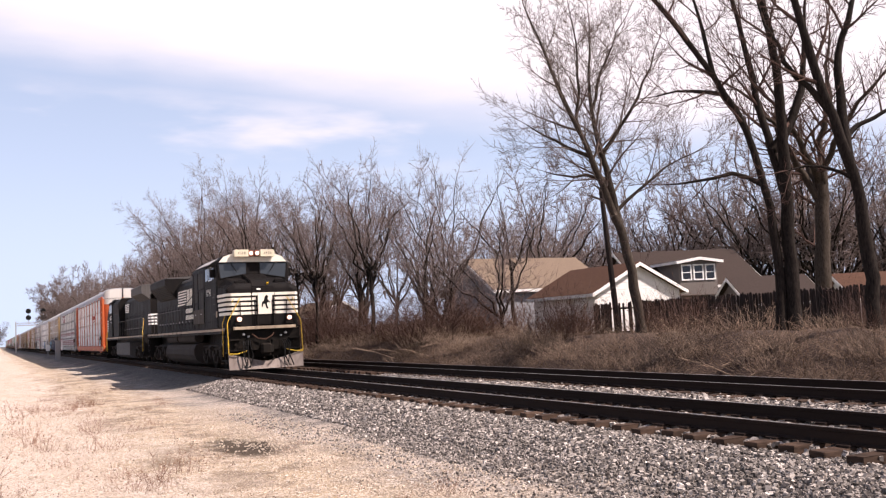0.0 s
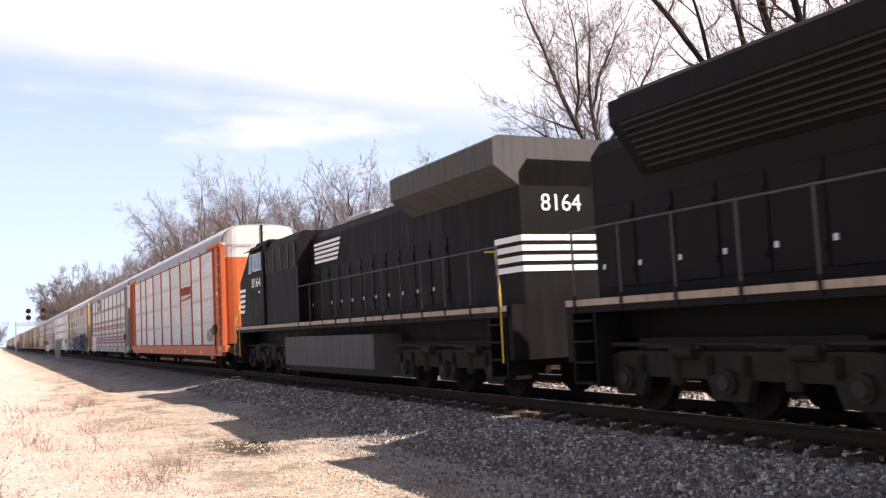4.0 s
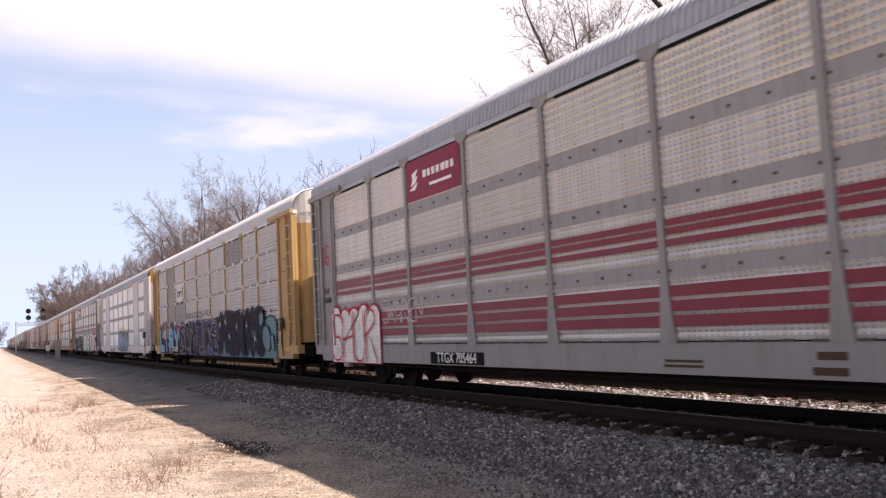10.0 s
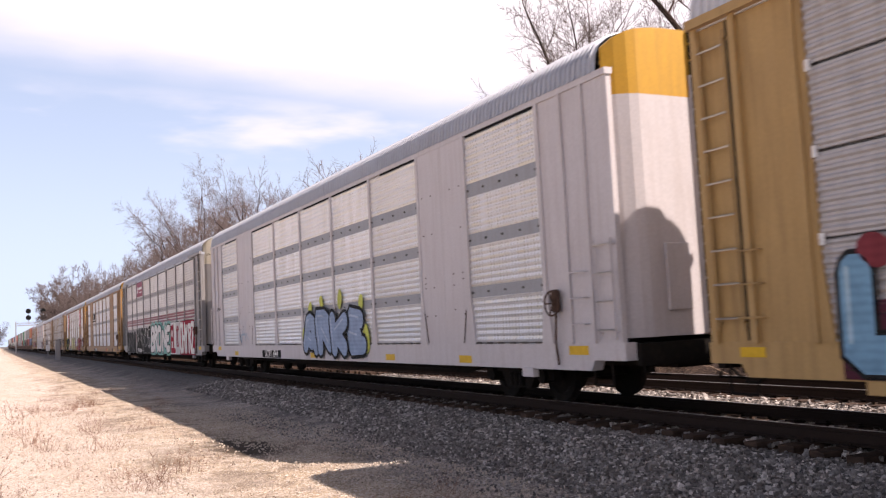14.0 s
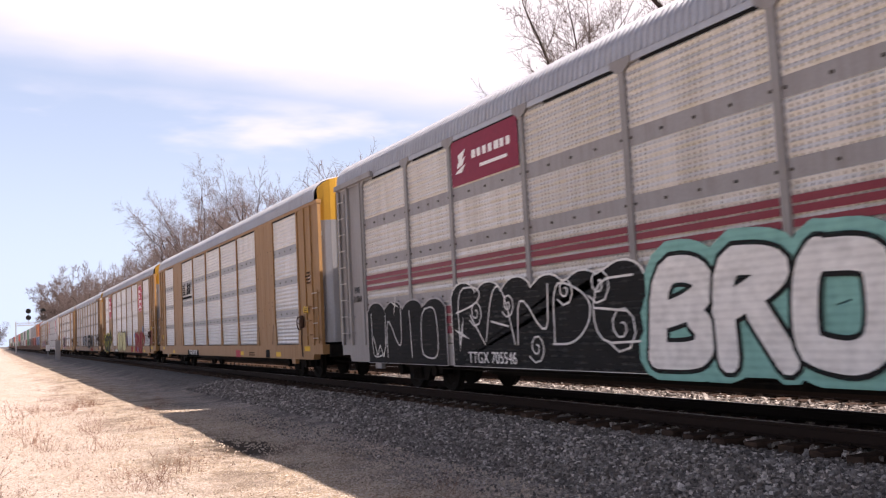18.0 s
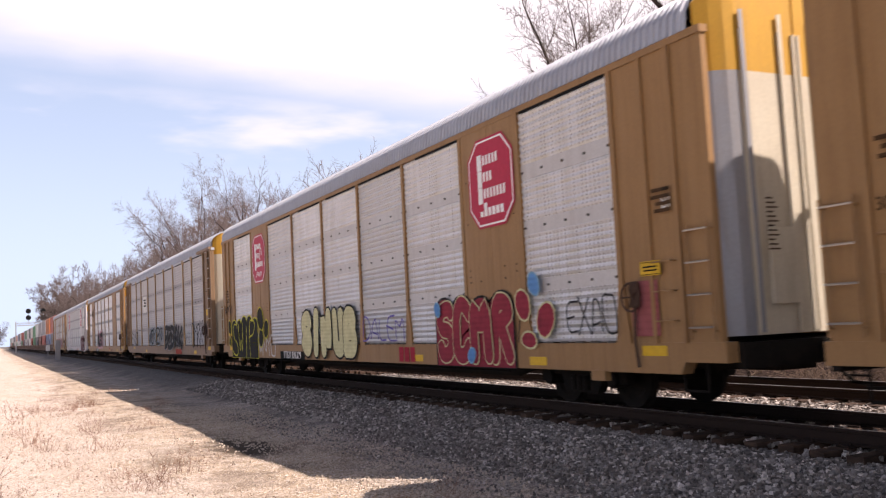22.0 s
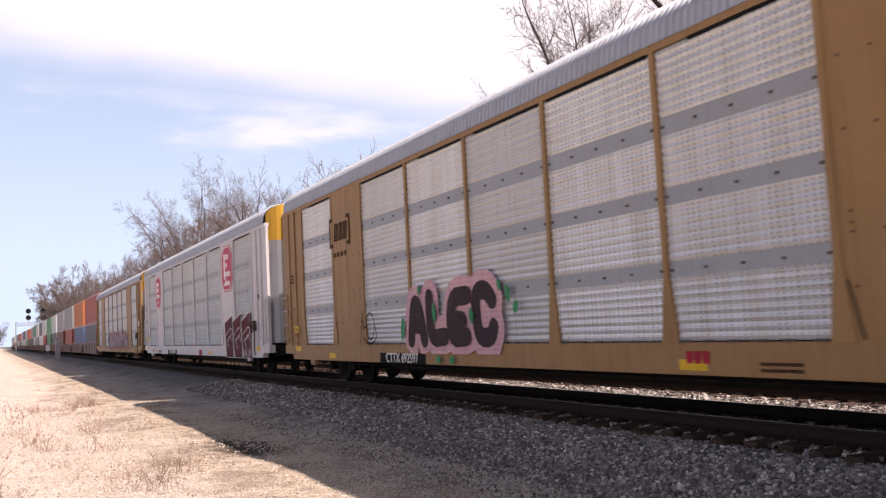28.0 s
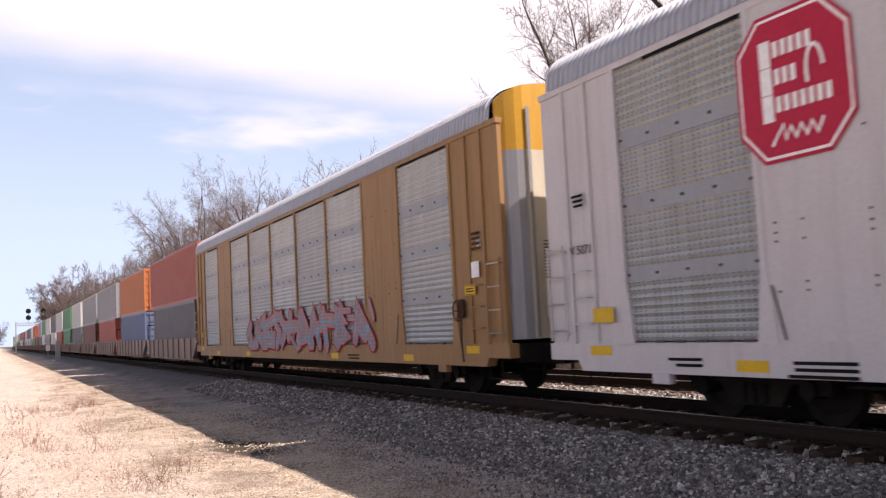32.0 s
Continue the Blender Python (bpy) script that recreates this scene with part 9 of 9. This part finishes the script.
def gable_house(name, label, w, l, wall_h, rise, wall, roof, at, over=0.4, windows=(), boards=True, door=None):
    """A house with its ridge along local y; gables face -y and +y."""
    h = thing(name, label, "house", at=at)
    bm = bmesh.new()
    out = [(-w / 2, -0.6), (w / 2, -0.6), (w / 2, wall_h), (0, wall_h + rise), (-w / 2, wall_h)]
    prism(bm, out, "y", -l / 2, l / 2)
    body = part("wall", bm, wall, h)
    # lapped boards on the visible gable and side
    if boards:
        n = int((wall_h + rise) / 0.2)
        for k in range(n):
            z = 0.05 + k * 0.2
            half = w / 2 if z < wall_h else w / 2 * (1 - (z + 0.2 - wall_h) / rise)
            if half < 0.1:
                continue
            bm = bmesh.new()
            e = s = -1
            prism(bm, [(e * l / 2, z), (e * (l / 2 + 0.03), z), (e * (l / 2 + 0.008), z + 0.19), (e * l / 2, z + 0.19)], "x", -half + 0.02, half - 0.02)
            part("clapboard", bm, wall, body)
            if z < wall_h - 0.2:
                bm = bmesh.new()
                prism(bm, [(s * w / 2, z), (s * (w / 2 + 0.03), z), (s * (w / 2 + 0.008), z + 0.19), (s * w / 2, z + 0.19)], "y", -l / 2, l / 2)
                part("clapboard", bm, wall, body)
    for s in (-1, 1):
        bm = bmesh.new()
        ex = w / 2 + over
        drop = rise * over / (w / 2)
        prism(bm, [(0, wall_h + rise + 0.02), (s * ex, wall_h - drop + 0.02), (s * ex, wall_h - drop + 0.16), (0, wall_h + rise + 0.18)], "y", -l / 2 - over, l / 2 + over)
        r = part("roof", bm, roof, h)
        bm = bmesh.new()
        for e in (-1, 1):
            prism(bm, [(0, wall_h + rise - 0.06), (s * ex, wall_h - drop - 0.06), (s * ex, wall_h - drop + 0.14), (0, wall_h + rise + 0.14)], "y", *sorted((e * (l / 2 + over), e * (l / 2 + over + 0.04))))
        box(bm, *sorted((s * ex, s * (ex + 0.04))), -l / 2 - over, l / 2 + over, wall_h - drop - 0.05, wall_h - drop + 0.14)
        part("fascia", bm, TRIM, r, "white painted fascia")
    for face, u, z, ww, hh in windows:
        bm = bmesh.new()
        win = new("window", None)
        win.parent = h
        if face in ("-y", "+y"):
            e = -1 if face == "-y" else 1
            a, b = sorted((e * (l / 2 + 0.02), e * (l / 2 + 0.07)))
            for x0, x1, z0, z1 in ((u - ww / 2 - 0.1, u - ww / 2, z, z + hh), (u + ww / 2, u + ww / 2 + 0.1, z, z + hh), (u - ww / 2 - 0.1, u + ww / 2 + 0.1, z + hh, z + hh + 0.1), (u - ww / 2 - 0.1, u + ww / 2 + 0.1, z - 0.1, z), (u - ww / 2, u + ww / 2, z + hh / 2 - 0.03, z + hh / 2 + 0.03)):
                box(bm, x0, x1, a, b, z0, z1)
            part("window_frame", bm, TRIM, win)
            part("pane", boxed(u - ww / 2, u + ww / 2, *sorted((e * (l / 2 + 0.01), e * (l / 2 + 0.04))), z, z + hh), DARKGLASS, win)
        else:
            e = -1 if face == "-x" else 1
            a, b = sorted((e * (w / 2 + 0.02), e * (w / 2 + 0.07)))
            for y0, y1, z0, z1 in ((u - ww / 2 - 0.1, u - ww / 2, z, z + hh), (u + ww / 2, u + ww / 2 + 0.1, z, z + hh), (u - ww / 2 - 0.1, u + ww / 2 + 0.1, z + hh, z + hh + 0.1), (u - ww / 2 - 0.1, u + ww / 2 + 0.1, z - 0.1, z), (u - ww / 2, u + ww / 2, z + hh / 2 - 0.03, z + hh / 2 + 0.03)):
                box(bm, a, b, y0, y1, z0, z1)
            part("window_frame", bm, TRIM, win)
            part("pane", boxed(*sorted((e * (w / 2 + 0.01), e * (w / 2 + 0.04))), u - ww / 2, u + ww / 2, z, z + hh), DARKGLASS, win)
    return h


BROWNWALL = paint("brown_siding", (0.15, 0.13, 0.12), 0.8, (0.07, 0.06, 0.05), 0.3)


def build_houses():
    gable_house("garage", "white clapboard garage with a brown roof behind the fence", 6.2, 6.4, 2.5, 1.55, SIDING, RUSTROOF, pose(33.5, 45.3, 0.3), 0.35)
    gable_house("house", "grey-white house with a tan shingle roof among trees", 7.5, 8.6, 3.2, 2.1, BLUEGREY, SHINGLE, pose(33.7, 55.2, 0.4, 0, 0, 90), 0.4, (("+x", 1.0, 1.0, 1.1, 1.3),))
    gable_house("house", "grey bungalow with a dark roof behind the fence", 8.5, 9.0, 3.2, 2.6, BROWNWALL, DARKROOF, pose(47.5, 55.0, 0.3, 0, 0, 75), 0.5)
    gable_house("dormer_house", "white-trimmed upper storey with a row of windows", 3.0, 3.4, 1.75, 0.22, BROWNWALL, DARKROOF, pose(45.6, 51.6, 3.25, 0, 0, -12), 0.35, (("-y", -0.95, 0.55, 0.62, 0.95), ("-y", 0.0, 0.55, 0.62, 0.95), ("-y", 0.95, 0.55, 0.62, 0.95)), False)
    gable_house("house", "small brown-grey house with a dark roof behind the fence", 5.0, 4.6, 3.0, 1.5, BROWNWALL, DARKROOF, pose(45.2, 43.6, -1.1, 0, 0, 70), 0.4, (("-x", 1.6, 1.9, 0.8, 1.0),))
    gable_house("house", "low white house with a rusty roof behind the fence", 5.5, 9.0, 2.3, 1.2, SIDING, RUSTROOF, pose(46.0, 33.0, -0.5, 0, 0, 60), 0.5)
    gable_house("house", "far house with a white-edged gable beyond the trees", 5.2, 8.0, 2.9, 1.4, BLUEGREY, SHINGLE, pose(31.0, 91.0, 0.0, 0, 0, 6), 0.35)


def parked_car(label, col, at):
    car = thing("parked_car", label, "car", at=at)
    mat = paint("car_" + col[0], col[1], 0.3, (0.3, 0.28, 0.26), 0.15, streak=False)
    bm = bmesh.new()
    prism(bm, [(-2.2, 0.35), (2.2, 0.35), (2.25, 0.75), (1.9, 0.92), (0.95, 1.0), (-1.7, 1.02), (-2.2, 0.9)], "x", -0.86, 0.86)
    bmesh.ops.bevel(bm, geom=list(bm.edges), offset=0.06, segments=2, affect="EDGES")
    part("body", bm, mat, car)
    bm = bmesh.new()
    prism(bm, [(0.95, 0.98), (0.35, 1.42), (-1.0, 1.45), (-1.7, 1.0)], "x", -0.74, 0.74)
    part("greenhouse", bm, DARKGLASS, car)
    bm = bmesh.new()
    prism(bm, [(0.40, 1.42), (0.30, 1.47), (-0.95, 1.50), (-1.05, 1.45)], "x", -0.72, 0.72)
    part("roof", bm, mat, car)
    for sx in (-1, 1):
        for y in (-1.35, 1.4):
            bm = bmesh.new(); rod(bm, (sx * 0.72, y, 0.32), (sx * 0.88, y, 0.32), 0.32, 14)
            w = part("wheel", bm, INK, car)
            bm = bmesh.new(); rod(bm, (sx * 0.86, y, 0.32), (sx * 0.895, y, 0.32), 0.19, 10)
            part("rim", bm, CHROME, w)
        bm = boxed(*sorted((sx * 0.45, sx * 0.78)), 2.2, 2.27, 0.62, 0.78, 0.02)
        part("headlight", bm, LETTER, car)


def build_parked():
    parked_car("white parked car seen through the brush", ("white", (0.7, 0.7, 0.7)), pose(26.6, 64.5, ground_z(26.6, 64.5) + 0.05, 0, 0, 70))
    parked_car("silver parked car seen through the brush", ("silver", (0.42, 0.43, 0.45)), pose(27.0, 71.8, ground_z(27.0, 71.8) + 0.05, 0, 0, 110))


def build_poles():
    # leaning old utility pole by the large tree
    p = thing("utility_pole", "short leaning grey wooden pole", "pole", at=pose(25.5, 33.6, 0.4, 0, -4, 0))
    bm = bmesh.new()
    bmesh.ops.create_cone(bm, cap_ends=True, segments=10, radius1=0.15, radius2=0.11, depth=7.2, matrix=Matrix.Translation((0, 0, 3.4)))
    part("shaft", bm, FENCE, p)
    # signal bridge far down the line
    s = thing("signal_mast", "grey signal cantilever with black signal heads", "railway signal", at=pose(5.7, 300, -0.6))
    bm = bmesh.new()
    rod(bm, (0, 0, 0), (0, 0, 9.2), 0.16, 8)
    box(bm, -0.2, 8.9, -0.15, 0.15, 7.9, 8.12)
    box(bm, -0.2, 8.9, -0.15, 0.15, 8.75, 8.85)
    for k in range(8):
        rod(bm, (1.1 * k, 0, 8.0), (1.1 * k + 0.55, 0, 8.8), 0.05, 5)
        rod(bm, (1.1 * k + 0.55, 0, 8.8), (1.1 * k + 1.1, 0, 8.0), 0.05, 5)
    part("mast", bm, CHROME, s)
    for x in (3.45, 7.5):
        for z in (10.3, 12.3):
            bm = bmesh.new()
            rod(bm, (x, -0.4, z), (x, -0.15, z), 0.75, 16)
            rod(bm, (x, -0.5, z), (x, -0.15, z), 0.3, 8)
            part("signal_head", bm, INK, s)
        bm = bmesh.new(); rod(bm, (x, 0, 8.5), (x, 0, 12.8), 0.08, 6); part("head_post", bm, CHROME, s)
    # trackside cabinet and marker post
    c = thing("relay_cabinet", "grey steel relay cabinet beside the track", "cabinet", at=pose(6.75, 118, -0.50))
    part("case", boxed(-0.28, 0.28, -0.25, 0.25, 0.0, 2.3, 0.03), GREYPAINT, c)
    part("lid", boxed(-0.32, 0.32, -0.3, 0.3, 2.3, 2.38, 0.02), GREYPAINT, c)
    m = thing("marker_post", "white marker post beside the track", "post", at=pose(7.2, 150, -0.45))
    part("post", boxed(-0.06, 0.06, -0.06, 0.06, 0, 2.4), GREYPAINT, m)
    part("plate", boxed(-0.28, 0.28, -0.10, -0.06, 0.9, 1.8), TRIM, m)


build_ground()
build_track("near_track", D, "near track with dark rails on worn wooden ties")
build_track("far_track", D2, "far track with dark rails on worn wooden ties")
TRAIN = [(build_lead(), 46.4), (build_second(), 68.6)] + build_cars() + build_wells()
build_fence()
build_houses()
build_parked()
build_poles()
build_trees()
build_sticks()
build_brush()
build_stones("ballast", [(5.2, 6.4, 7, 24, 90, 0.015, 0), (6.1, 7.0, 5, 18, 420, 0.020, 0.0), (6.8, 8.5, 4.5, 16, 760, 0.025, 0.0), (6.6, 8.5, 16, 36, 320, 0.033, 0.0), (8.6, 10.9, 4.5, 26, 150, 0.036, 0.045), (10.9, 12.7, 6, 30, 250, 0.040, 0.05), (12.7, 15.4, 6, 28, 90, 0.038, 0.045)], "crushed grey and buff ballast stones")


build_stones("drive_gravel", [(-4.0, 4.6, 5.5, 14, 85, 0.011, 0.0), (-3.0, 5.0, 14, 30, 28, 0.016, 0.0), (4.2, 6.2, 6, 26, 110, 0.014, 0.0)], "loose pale gravel on the drive", plain("pale_pebble", (0.46, 0.385, 0.31), 0.9, 0, 3, 0.5))


def build_weeds():
    """Dry weeds strewn along the verge, joined as one."""
    rng = random.Random(41)
    kinds = [brush_mesh(60 + k, 26, 0.34, 0.22, WEED, 0.004, 0.6) for k in range(3)]
    shapes = [([v.co.copy() for v in me.vertices], [tuple(p.vertices) for p in me.polygons]) for me in kinds]
    vs, fs = [], []
    for k in range(70):
        y = rng.uniform(9, 46) if k < 46 else rng.uniform(13, 34)
        x = rng.uniform(-0.6, 3.0) if k >= 46 else rng.gauss(2.2, 1.0) if k % 3 else rng.uniform(4.0, 5.2)
        s = rng.uniform(0.5, 1.2) if k < 46 else rng.uniform(0.9, 1.9)
        m = pose(x, y, ground_z(x, y), 0, 0, rng.uniform(0, 360)) @ Matrix.Scale(s, 4)
        b = len(vs)
        vs += [tuple(m @ v) for v in shapes[k % 3][0]]
        fs += [tuple(i + b for i in f) for f in shapes[k % 3][1]]
    for me in kinds:
        bpy.data.meshes.remove(me)
    tagged(new("dry_weeds", arrays_mesh("dry_weeds", vs, fs, WEED)), "dry reddish weeds in the gravel beside the drive", "weed", kind="stuff")


WEED = bark_mat("weed_stem", (0.12, 0.06, 0.045), (0.33, 0.20, 0.14))
build_weeds()


def motions():
    for ob, y in TRAIN:
        walk(ob, [(0.0, pose(D, y, 0)), (32.0, pose(D, y - SPEED * 32.0, 0))])


motions()
